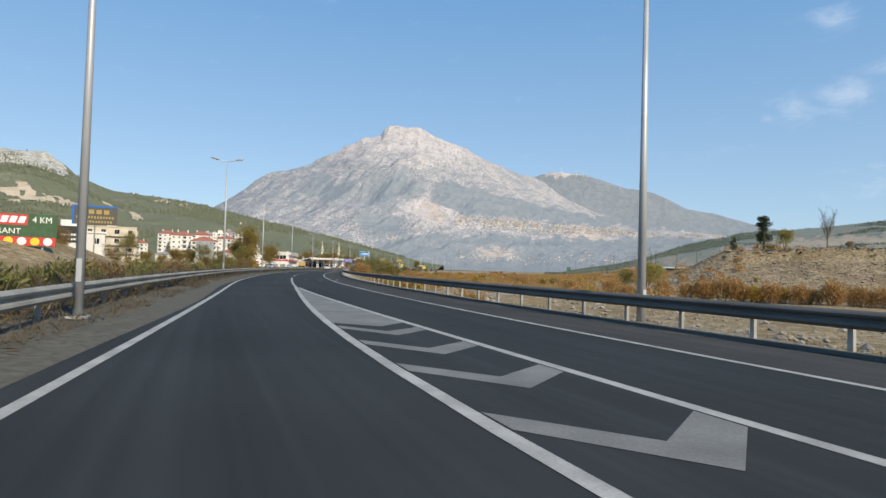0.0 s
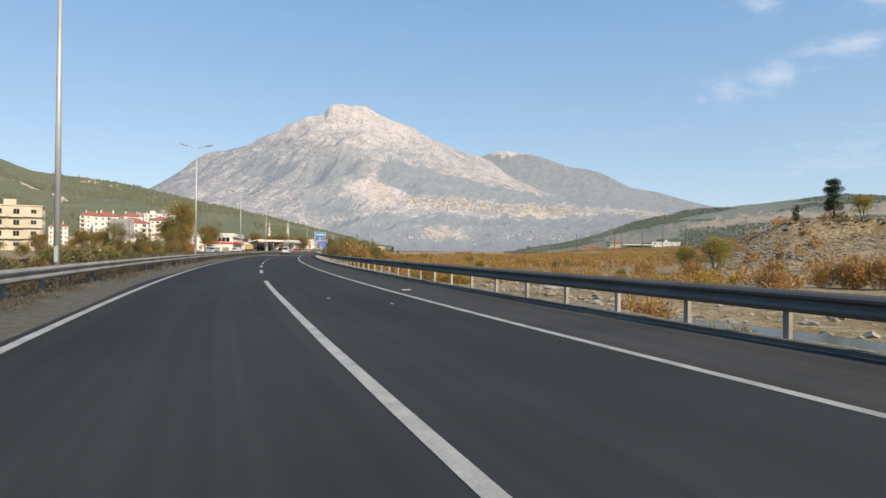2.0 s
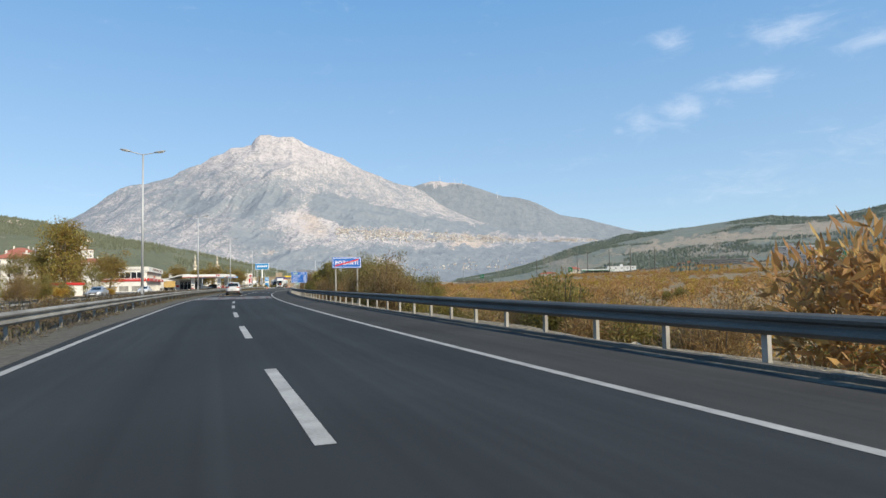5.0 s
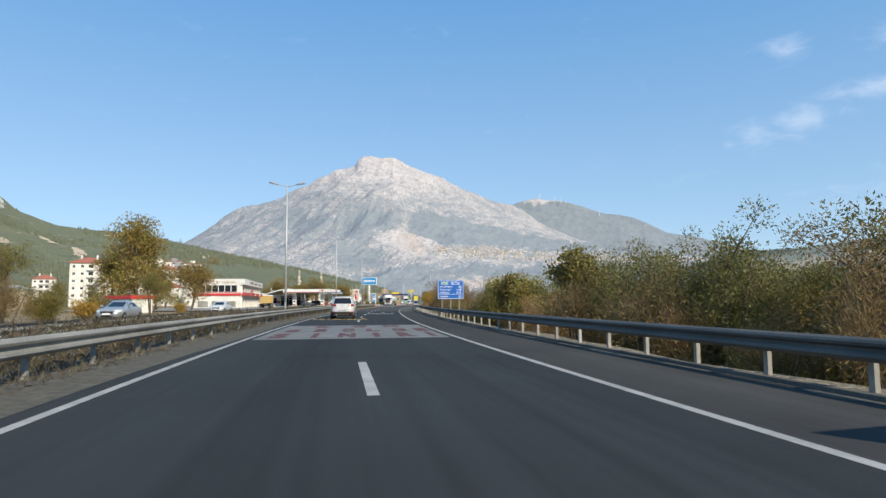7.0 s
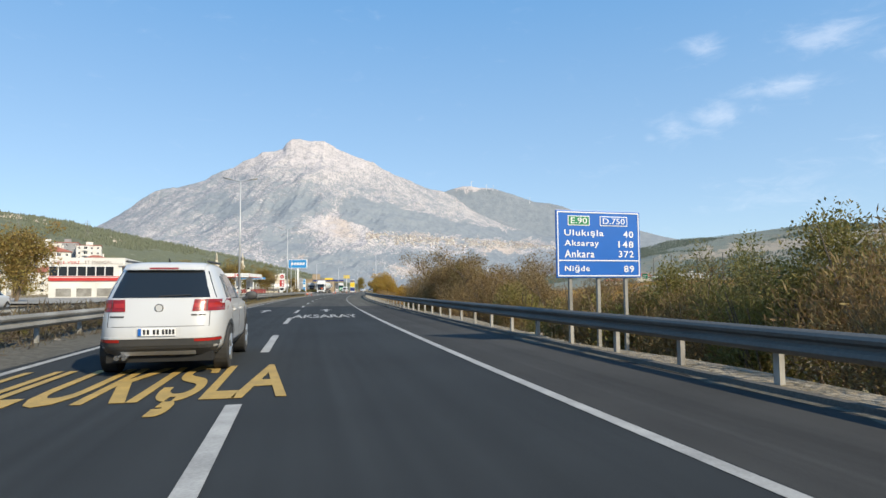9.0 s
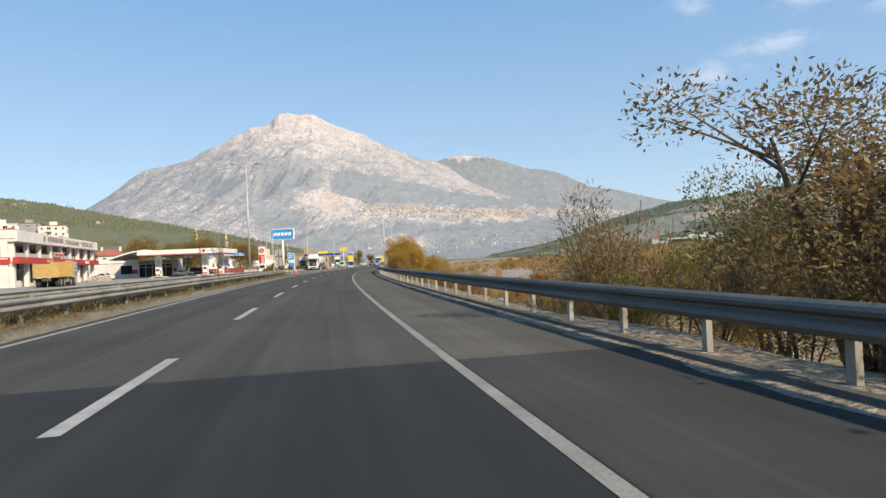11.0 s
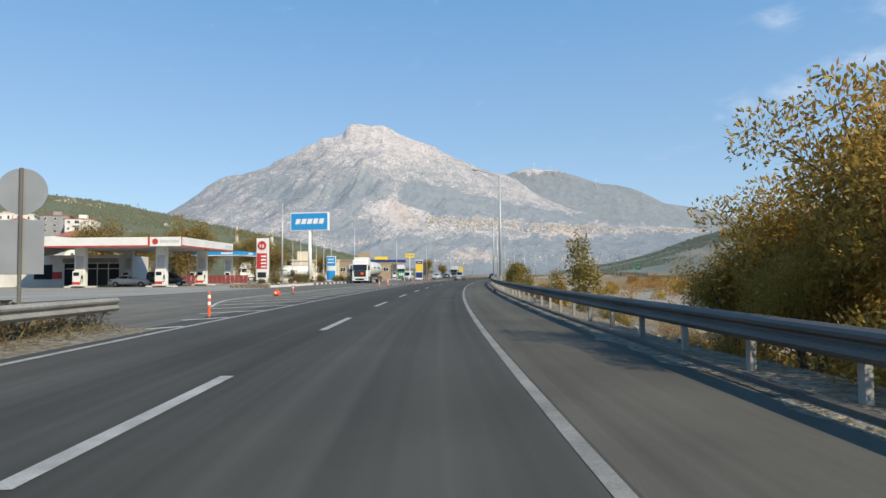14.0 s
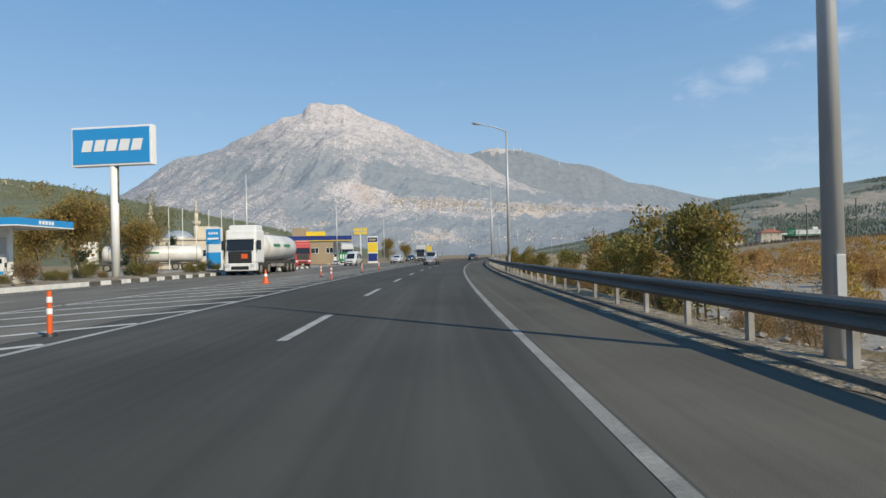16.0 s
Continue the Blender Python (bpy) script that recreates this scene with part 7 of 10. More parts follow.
part("door", boxed(-1.5, 1.5, -3.05, -2.95, 0, 2.8), GALV_DULL, sh)

# the mosque
mq = thing("mosque", Matrix.Translation((-99, 522, 0)) @ Matrix.Rotation(radians(12), 4, "Z"), "small white mosque with a lead-grey dome", "mosque")
part("prayer_hall", boxed(-8, 8, -7, 7, -1, 6.0, bevel=0.1), WALL_WHITE, mq)
part("drum", tubed((0, 0, 6.0), (0, 0, 7.6), 5.4, 5.2, 24), WALL_WHITE, mq)
bm = bmesh.new()
bmesh.ops.create_uvsphere(bm, u_segments=28, v_segments=14, radius=5.0)
for v in list(bm.verts):
    if v.co.z < -0.2:
        bm.verts.remove(v)
for v in bm.verts:
    v.co.z = v.co.z * 0.78 + 7.5
dome = part("dome", bm, surface("dome_lead", (0.42, 0.44, 0.46), 0.45, 0.4, second=(0.34, 0.36, 0.38), scale=0.4), mq, smooth=True)
part("finial", tubed((0, 0, 11.3), (0, 0, 12.6), 0.1, 0.02, 6), YELLOW, dome)
for c in range(5):
    window_on(mq, Matrix.Translation((-6 + 3 * c, -7, 3.2)), 1.0, 2.2)


def minaret(x, y, top):
    t = thing("minaret", Matrix.Translation((x, y, 0)), "slender cream stone minaret with a pointed cap", "minaret", "minarets")
    part("base", boxed(-1.3, 1.3, -1.3, 1.3, -1, 5.5, bevel=0.2), WALL_CREAM, t)
    part("shaft", tubed((0, 0, 5.5), (0, 0, top * 0.62), 1.0, 0.9, 16), WALL_CREAM, t, smooth=True)
    bm = bmesh.new()
    tube(bm, (0, 0, top * 0.60), (0, 0, top * 0.635), 0.95, 1.55, 16)
    tube(bm, (0, 0, top * 0.635), (0, 0, top * 0.675), 1.55, 1.55, 16)
    part("gallery", bm, WALL_CREAM, t)
    part("upper_shaft", tubed((0, 0, top * 0.66), (0, 0, top * 0.8), 0.75, 0.7, 16), WALL_CREAM, t, smooth=True)
    part("cap", tubed((0, 0, top * 0.8), (0, 0, top), 0.85, 0.04, 16), WALL_CREAM, t, smooth=True)


minaret(-113, 537, 23.5)
minaret(-100, 546, 23.6)

# ---------------------------------------------------------------- the service area
forecourt = tagged(ribbon("forecourt", 236, 430, [(lambda s: 62.0 if s < 360 else 50.0, 0.02), (lambda s: opp_out(s) + 0.1, 0.012)], FORECOURT, 4), "worn grey paving of the service area", "forecourt", kind="structure")


def rest_stop():
    a, b = Vector((-80, 289, 0)), Vector((-86, 331, 0))
    m = Matrix.Translation(a) @ Matrix.Rotation(math.atan2(b.y - a.y, b.x - a.x), 4, "Z")
    r = thing("rest_stop", m, "two-storey white roadside restaurant with a red sign band", "building")
    L, D = 42.4, 12.0
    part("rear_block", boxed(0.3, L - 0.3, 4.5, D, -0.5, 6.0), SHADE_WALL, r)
    part("floor_slab", boxed(0, L, 0.0, D, 3.3, 3.75), WALL_WHITE, r)
    part("roof_slab", boxed(-0.2, L + 0.2, -0.5, D + 0.2, 5.95, 6.35), WALL_WHITE, r)
    para = part("parapet", boxed(-0.3, L + 0.3, -0.62, -0.36, 5.98, 7.45), WALL_WHITE, r)
    end = part("parapet", boxed(-0.3, -0.05, -0.36, D + 0.2, 6.36, 7.45), WALL_WHITE, r)
    part("parapet", boxed(L + 0.05, L + 0.3, -0.36, D + 0.2, 6.36, 7.45), WALL_WHITE, r)
    rust = surface("faded_maroon_letter", (0.2, 0.14, 0.13), 0.7, second=(0.32, 0.27, 0.25), scale=1.5, amount=0.8)
    bars("letter_block", para, rust, 12.0, 20.0, 6.4, 7.15, 9, -0.66, 0.3)
    lettering("lettering", "DİNLENME", face(25.2, 6.8, -0.64), 8.2, 0.9, rust, para, 0.03, bold=0.03)
    lettering("lettering", "TESİSLERİ", face(34.8, 6.8, -0.64), 8.2, 0.9, rust, para, 0.03, bold=0.03)
    part("roundel", tubed((10.6, -0.66, 6.75), (10.6, -0.62, 6.75), 0.42, 0.42, 20), rust, para)
    for k in range(9):
        x = 0.45 + (L - 0.9) * k / 8
        part("column", boxed(x - 0.27, x + 0.27, -0.05, 0.5, 3.75, 5.95), WALL_WHITE, r)
        part("column", boxed(x - 0.3, x + 0.3, -0.05, 0.5, -0.3, 3.3), WALL_WHITE, r)
    band = part("sign_band", boxed(-0.4, L + 0.4, -0.75, -0.1, 3.1, 3.95, bevel=0.02), RED, r, "red sign band with white lettering")
    lettering("lettering", "RESTAURANT", face(22.5, 3.52, -0.765), 4.4, 0.5, SIGN_WHITE, band)
    lettering("lettering", "MANGAL", face(12.5, 3.52, -0.765), 3.2, 0.5, SIGN_WHITE, band)
    bars("letter_block", band, SIGN_WHITE, 32.5, 35.5, 3.3, 3.75, 6, -0.77, 0.3)
    # ground floor glazing between the columns, with glazing bars
    for k in range(8):
        x0, x1 = 0.75 + (L - 0.9) * k / 8, 0.15 + (L - 0.9) * (k + 1) / 8
        g = part("glazing", boxed(x0, x1, 0.9, 0.96, 0.15, 3.3), PANE, r, "dark shop glazing")
        part("sill", boxed(x0, x1, 0.86, 1.0, -0.3, 0.45 if k % 3 else 0.9), WALL_WHITE, g)
        for c in range(4):
            xc = x0 + (x1 - x0) * c / 3
            part("mullion", boxed(xc - 0.04, xc + 0.04, 0.84, 0.98, 0.15, 3.3), FRAME_GREY, g)
        part("transom", boxed(x0, x1, 0.85, 0.99, 2.3, 2.38), FRAME_GREY, g)
        if k > 4:
            u = part("terrace_glazing", boxed(x0, x1, 0.6, 0.65, 4.6, 5.95), PANE, r)
            for c in range(5):
                xc = x0 + (x1 - x0) * c / 4
                part("mullion", boxed(xc - 0.03, xc + 0.03, 0.55, 0.68, 3.75, 5.95), FRAME_GREY, u)
        else:
            part("balustrade", boxed(x0, x1, 0.12, 0.18, 3.95, 4.55), FRAME_GREY, r)
        rear = part("rear_window", boxed(x0 + 0.6, x1 - 0.9, 4.44, 4.52, 4.3, 5.6), PANE, r)
        part("mullion", boxed((x0 + x1) / 2 - 0.05, (x0 + x1) / 2 + 0.05, 4.42, 4.5, 4.3, 5.6), FRAME_GREY, rear)
    bn = part("banner", boxed(17.0, 22.5, -0.08, -0.02, 4.25, 5.0), WALL_CREAM, r, "cream and red cloth banner")
    bars("letter_block", bn, RED, 17.3, 22.2, 4.42, 4.82, 12, -0.1, 0.3)
    part("roof_sign", boxed(9.5, 13.0, 2.0, 2.3, 3.95, 4.9), RED, r, "faded red board on the terrace")
    # the end wall that looks down the road
    w = part("end_wall", boxed(-0.25, 0.2, 0.5, D, -0.5, 5.95), WALL_WHITE, r)
    for k in range(7):
        y = 1.2 + 1.55 * k
        f = part("window", boxed(-0.3, -0.26, y, y + 1.5, 4.0, 5.85), SIGN_WHITE, r)
        part("pane", boxed(-0.33, -0.305, y + 0.07, y + 1.43, 4.07, 5.78), PANE, f)
    eb = part("sign_band", boxed(-0.45, -0.27, 0.2, D, 3.1, 3.95), RED, r)
    part("light_strip", boxed(-0.47, -0.455, 0.4, D - 0.2, 3.7, 3.8), SIGN_WHITE, eb)
    turn = Matrix.Rotation(-math.pi / 2, 4, "Z")
    lettering("lettering", "AİLE YERİ", Matrix.Translation((-0.33, 9.2, 6.6)) @ turn @ UP, 4.4, 0.62, RED, end)
    lettering("lettering", "ET MANGAL", Matrix.Translation((-0.33, 3.8, 6.6)) @ turn @ UP, 4.6, 0.55, rust, end)
    for k in range(3):
        part("panel", boxed(-0.3, -0.26, 1.5 + 3.4 * k, 4.0 + 3.4 * k, 0.2, 1.7), GALV_DULL, r)


rest_stop()
# heap of broken concrete before the restaurant
rng = np.random.RandomState(5)
hv, hf = [], []
for k in range(150):
    a, q = rng.rand() * 6.28, rng.rand() ** 0.7
    c = np.array([q * 2.0 * math.cos(a), q * 1.3 * math.sin(a), 0.8 * (1 - q) * rng.rand() + 0.05])
    R = Matrix.Rotation(rng.rand() * 6, 3, "Z") @ Matrix.Rotation(rng.rand() * 2, 3, "X")
    s3 = rng.rand(3) * 0.32 + 0.1
    o = len(hv)
    hv += [Vector(c) + R @ Vector((sx * s3[0], sy * s3[1], sz * s3[2] * 0.6)) for sx in (-1, 1) for sy in (-1, 1) for sz in (-1, 1)]
    hf += [tuple(o + i for i in f) for f in ((0, 1, 3, 2), (4, 6, 7, 5), (0, 4, 5, 1), (2, 3, 7, 6), (0, 2, 6, 4), (1, 5, 7, 3))]
heap = new("rubble_heap", mesh_of("rubble_heap", hv, hf, RUBBLE))
heap.matrix_basis = Matrix.Translation((-79.3, 315, 0.02))
tagged(heap, "heap of broken concrete and stones before the restaurant", "rubble", kind="stuff")

# red and white roadside kiosk
kk = thing("kiosk", Matrix.Translation((-78.0, 222.5, 0)) @ Matrix.Rotation(radians(-33), 4, "Z") @ Matrix.Diagonal((0.62, 1, 1.1, 1)), "small red and white roadside kiosk with a flat roof", "kiosk")
part("body", boxed(-5.2, 5.2, -1.6, 1.6, -0.2, 1.75, bevel=0.03), WALL_WHITE, kk)
part("roof", boxed(-5.5, 5.5, -2.0, 1.9, 1.75, 2.2, bevel=0.04), RED, kk)
for k in range(4):
    window_on(kk, Matrix.Translation((-3.9 + 2.6 * k, -1.6, 1.1)), 1.9, 0.9)
part("skirt", boxed(-5.22, 5.22, -1.63, -1.601, 0.0, 0.5), RED, kk)


def fuel_pump(parent_m, label, colour):
    p = thing("fuel_pump", parent_m, label, "fuel pump", "fuel pumps")
    part("cabinet", boxed(-0.45, 0.45, -0.28, 0.28, 0.15, 1.75, bevel=0.03), WHITE, p)
    part("plinth", boxed(-0.7, 0.7, -0.45, 0.45, 0.0, 0.15, bevel=0.02), KERB_WHITE, p)
    part("display", boxed(-0.33, 0.33, -0.3, -0.281, 1.2, 1.6), PANE, p)
    part("stripe", boxed(-0.452, 0.452, -0.292, -0.281, 0.2, 0.5), colour, p)
    for x in (-0.5, 0.5):
        part("nozzle", boxed(x - 0.05, x + 0.05, -0.12, 0.1, 0.85, 1.25, bevel=0.02), BLACK, p)
    bm = bmesh.new()
    pts = [Vector((0.52, 0, 1.0)), Vector((0.62, -0.1, 0.55)), Vector((0.5, -0.2, 0.4)), Vector((0.42, -0.22, 0.9))]
    for p0, p1 in zip(pts, pts[1:]):
        tube(bm, p0, p1, 0.018, None, 6)
    part("hose", bm, RUBBER, p)


def canopy(m, label, w, d, z0, z1, fascia, stripe_mat, legs, leg_mat, name="station_canopy"):
    """A flat filling-station canopy on broad legs."""
    c = thing(name, m, label, "canopy", "station canopies")
    part("deck", boxed(-w / 2 + 0.1, w / 2 - 0.1, -d / 2 + 0.1, d / 2 - 0.1, z0 + 0.03, z1 - 0.15), WALL_WHITE, c)
    h = (z1 - z0)
    for x0, x1, y0, y1 in ((-w / 2, w / 2, -d / 2, -d / 2 + 0.1), (-w / 2, w / 2, d / 2 - 0.1, d / 2), (-w / 2, -w / 2 + 0.1, -d / 2 + 0.1, d / 2 - 0.1), (w / 2 - 0.1, w / 2, -d / 2 + 0.1, d / 2 - 0.1)):
        f = part("fascia", boxed(x0, x1, y0, y1, z0, z1), fascia, c)
        part("fascia_stripe", boxed(x0 - 0.012, x1 + 0.012, y0 - 0.012, y1 + 0.012, z0 - 0.01, z0 + h * 0.13), stripe_mat, f)
    for x, y in legs:
        g = part("leg", boxed(x - 0.62, x + 0.62, y - 0.28, y + 0.28, 0, z0 + 0.05, bevel=0.02), leg_mat, c)
        part("leg_panel", boxed(x - 0.45, x + 0.45, y - 0.3, y - 0.282, 2.2, 3.7), FRAME_GREY, g)
        part("island", boxed(x - 1.6, x + 1.6, y - 0.6, y + 0.6, 0.0, 0.17, bevel=0.03), KERB_WHITE, c)
    for k in range(9):
        part("soffit_joint", boxed(-w / 2 + 0.12, w / 2 - 0.12, -d / 2 + d * (k + 1) / 10 - 0.02, -d / 2 + d * (k + 1) / 10 + 0.02, z0 + 0.012, z0 + 0.029), FRAME_GREY, c)
    for x in (-w / 4, w / 4):
        for y in (-d / 4, 0, d / 4):
            part("soffit_light", boxed(x - 0.35, x + 0.35, y - 0.35, y + 0.35, z0 - 0.03, z0 + 0.02, bevel=0.01), LAMP_GLASS, c)
    return c


TPM = Matrix.Translation((-71.2, 344, 0.03)) @ Matrix.Rotation(radians(-4), 4, "Z")
cp = canopy(TPM, "white filling station canopy with a thin red stripe", 16.2, 16.2, 4.6, 5.65, WHITE, RED, [(-4.9, -5.2), (4.6, -5.2), (5.0, 5.4), (-4.9, 5.4)], WHITE)
# corner panel with red disc and grey bars, front and side
pn = part("corner_panel", boxed(4.6, 8.115, -8.14, -8.105, 4.62, 5.63), WHITE, cp)
part("emblem", tubed((5.2, -8.17, 5.15), (5.2, -8.14, 5.15), 0.33, 0.33, 20), RED, pn)
bars("letter_block", pn, FRAME_GREY, 5.7, 7.9, 5.0, 5.3, 9, -8.16, 0.3)
part("red_edge", boxed(4.35, 4.6, -8.14, -8.105, 4.62, 5.63), RED, cp)
pn = part("corner_panel", boxed(8.105, 8.14, 4.4, 8.1, 4.85, 5.6), WHITE, cp)
for k in range(7):
    part("letter_block", boxed(8.14, 8.155, 5.4 + 0.34 * k, 5.62 + 0.34 * k, 5.05, 5.35), FRAME_GREY, pn)
part("red_edge", boxed(8.105, 8.14, -8.14, -7.9, 4.62, 5.63), RED, cp)
for x, y in ((-4.9, -5.2), (4.6, -5.2), (5.0, 5.4), (-4.9, 5.4)):
    fuel_pump(TPM @ Matrix.Translation((x + 0.2, y - 0.95, 0.17)), "white fuel pump with black hoses beside a canopy leg", RED)

# the low shop with its curved awning roof
sp = thing("station_shop", Matrix.Translation((-84.5, 347.6, 0)), "low white station shop with a curved awning roof", "building")
part("wall", boxed(-14, 8.5, 0, 9, -0.3, 4.1), WALL_WHITE, sp)
part("parapet", boxed(-14.15, 0.0, -0.15, 0.0, 3.5, 4.3), WHITE, sp)
wd = part("dark_window", boxed(-2.2, 0.1, -0.06, 0.0, 1.0, 2.9), PANE, sp)
part("red_panel", boxed(0.12, 1.3, -0.07, 0.0, 1.05, 1.95), RED, sp)
part("shutter", boxed(-9.0, -7.6, -0.05, 0.0, 1.2, 2.6), FRAME_GREY, sp)
for k in range(5):
    x = 1.6 + 1.4 * k
    g = part("shop_glazing", boxed(x, x + 1.3, -0.05, 0.0, 0.15, 3.0), PANE, sp)
    part("frame", boxed(x - 0.06, x + 0.02, -0.1, 0.0, 0.0, 3.1), SIGN_WHITE, g)
    part("transom", boxed(x, x + 1.3, -0.09, -0.051, 2.3, 2.38), SIGN_WHITE, g)
part("door_sign", boxed(1.4, 8.4, -0.12, 0.0, 3.1, 3.7), GALV_DULL, sp)
bm = bmesh.new()
N = 14
rows = []
for k in range(N + 1):
    u = k / N
    x, z = -0.8 + 7.4 * u, 4.0 + 1.6 * math.sin(u * math.pi / 2)
    rows.append([bm.verts.new((x, y, z + dz)) for y in (-11.2, 0.5) for dz in (0, 0.28)])
for r0, r1 in zip(rows, rows[1:]):
    for i, j in ((0, 2), (2, 3), (3, 1), (1, 0)):
        bm.faces.new((r0[i], r0[j], r1[j], r1[i]))
for r in (rows[0], rows[-1]):
    bm.faces.new((r[0], r[1], r[3], r[2]))
aw = part("curved_awning", bm, WHITE, sp)
for k in range(12):
    y = -10.9 + k
    bm = bmesh.new()
    for i in range(N):
        u0, u1 = i / N, (i + 1) / N
        tube(bm, (-0.8 + 7.4 * u0, y, 3.93 + 1.6 * math.sin(u0 * math.pi / 2)), (-0.8 + 7.4 * u1, y, 3.93 + 1.6 * math.sin(u1 * math.pi / 2)), 0.06, None, 5, False)
    part("awning_rib", bm, GALV_DULL, aw)
part("awning_post", boxed(-0.7, -0.5, -11.0, -10.8, 0, 4.0), WHITE, sp)

cb2 = canopy(Matrix.Translation((-71.3, 371, 0.03)) @ Matrix.Rotation(radians(-6), 4, "Z"), "small blue and white filling station canopy", 13.0, 8.0, 4.55, 5.25, CYAN, SIGN_WHITE, [(-2.8, -0.5), (2.9, -0.5)], WHITE)
for x0 in (-5.6, 3.0):
    bars("letter_block", cb2, SIGN_WHITE, x0, x0 + 2.0, 4.78, 5.1, 5, -4.04, 0.25)
for k in range(5):
    part("letter_block", boxed(6.51, 6.53, -1.2 + 0.45 * k, -0.88 + 0.45 * k, 4.78, 5.1), SIGN_WHITE, cb2)
for x in (-2.8, 2.9):
    fuel_pump(Matrix.Translation((-71.3 + x, 369.4, 0.2)), "blue and white gas pump under the small canopy", CYAN)
cn = canopy(Matrix.Translation((-45.5, 421, 0.03)) @ Matrix.Rotation(radians(6), 4, "Z"), "navy filling station canopy with a yellow stripe", 12.0, 9.0, 4.1, 4.95, NAVY, YELLOW, [(-3.6, 0), (3.6, 0)], WHITE)
for x in (-3.6, 3.6):
    fuel_pump(Matrix.Translation((-45.5 + x, 420, 0.2)), "white fuel pump under the navy canopy", NAVY)
part("emblem_box", boxed(-1.6, 1.6, -4.62, -4.4, 4.95, 5.7, bevel=0.04), YELLOW, cn)
apartment(-52, 455, 0, 6, 16, 9, 5.6, 1, "low ochre service building behind the trucks", WALL_OCHRE, 5, 2, "flat", (), None, 1.6, "service_building", "service buildings")
apartment(-66, 430, 0, 10, 18, 8, 5.0, 1, "low cream service building with a flat roof", WALL_CREAM, 5, 2, "flat", (), None, 1.6, "service_building", "service buildings")
apartment(-92, 378, 0, 14, 16, 8, 4.6, 1, "low white building behind the trees", WALL_WHITE, 5, 2, "flat", (), None, 1.4, "service_building", "service buildings")

FENCE_RED = surface("faded_red_fence", (0.26, 0.05, 0.045), 0.7, second=(0.2, 0.05, 0.045), scale=1.5, amount=0.8, by_object=0.1)
# low red fence behind the pumps
rf = thing("fence", Matrix.Translation((-68.5, 358.5, 0.02)) @ Matrix.Rotation(radians(-4), 4, "Z"), "low red slatted fence behind the fuel pumps", "fence")
for k in range(19):
    part("slat", boxed(-6 + 0.65 * k, -5.42 + 0.65 * k, -0.03, 0.03, 0.2, 1.35), FENCE_RED, rf)
for k in range(7):
    part("post", boxed(-6.06 + 2.05 * k, -5.96 + 2.05 * k, 0.03, 0.12, 0, 1.45), GALV_DULL, rf)

# planted kerb strip with black and white stones
kerb_lat = lambda s: 20.6 - 0.9 * float(smooth(318, 390, s))  # noqa: E731
strip_ = tagged(ribbon("planted_strip", 333, 390, [(lambda s: kerb_lat(s) + 4.4, 0.1), (lambda s: kerb_lat(s) + 3.4, 0.34), (lambda s: kerb_lat(s) + 1.2, 0.36), (lambda s: kerb_lat(s) + 0.2, 0.2)], VERGE, 1.5), "raised bed of dry soil along the station kerb", "verge", kind="structure")
ks = thing("kerb_row", Matrix.Identity(4), "row of white and sooty black painted kerb stones", "kerb")
for k in range(58):
    s = 333 + k
    part("kerb_stone", bm_mesh("kerb_stone", boxed(-0.13, 0.13, -0.48, 0.48, -0.1, 0.24, bevel=0.03), KERB_DARK if k % 2 and k > 14 else KERB_WHITE), None, ks, m=stand(s, kerb_lat(s), 0))
for k in range(30):
    s = 334 + 1.8 * k + 0.9 * math.sin(k * 3)
    p = at(s, kerb_lat(s) + 1.6 + 0.7 * math.sin(k * 5))
    put((T_S, T_D, T_R, T_D)[k % 4], p.x, p.y, k, 0.46 + 0.16 * math.sin(k * 2.3), z=0.3)

krng = np.random.RandomState(8)
bp_ = [at(333.5 + 12 * krng.rand(), 20.9 + 2.6 * krng.rand(), 0.33) for _ in range(46)]
eb_ = thing("bed_end", Matrix.Identity(4), "brown brick end of the planted bed", "kerb")
for k in range(9):
    for j in range(3):
        part("brick", boxed(-0.12, 0.12, -0.23, 0.23, 0.12 * j, 0.12 * j + 0.11, bevel=0.012), WALL_OCHRE, eb_, m=stand(332.4 + 0.02 * j, kerb_lat(333) + 0.1 + 0.5 * k + 0.22 * (j % 2), 0.02))
stones("bed_stones", np.array([tuple(v) for v in bp_]), 0.12 + 0.3 * krng.rand(46), "pale field stones in the planted bed")
# flag poles
for k, (x, y) in enumerate(((-63, 398), (-61.5, 399), (-60, 400), (-58.5, 401), (-57, 402), (-55.5, 403))):
    fp = thing("flagpole", Matrix.Translation((x, y, 0)), "bare white flagpole at the truck stop", "flagpole", "flagpoles")
    part("mast", tubed((0, 0, -0.2), (0, 0, 8.6), 0.07, 0.04, 10), WHITE, fp)
    part("ball", tubed((0, 0, 8.6), (0, 0, 8.75), 0.07, 0.05, 8), GALV, fp)
    part("footing", boxed(-0.2, 0.2, -0.2, 0.2, 0, 0.15), CONCRETE, fp)


# ---------------------------------------------------------------- vehicles
CAR_WHITE = surface("white_car_paint", (0.5, 0.505, 0.51), 0.3, second=(0.46, 0.46, 0.455), scale=1.2, amount=0.5, coat=0.6)
TRUCK_WHITE = surface("white_truck_paint", (0.74, 0.74, 0.73), 0.35, second=(0.66, 0.65, 0.63), scale=1.0, amount=0.6, coat=0.3)
CAR_SILVER = surface("silver_car_paint", (0.4, 0.41, 0.42), 0.32, 0.5, second=(0.36, 0.37, 0.38), scale=1.2, coat=0.5)
CAR_DARK = surface("dark_car_paint", (0.025, 0.028, 0.035), 0.25, second=(0.03, 0.032, 0.04), coat=0.6)
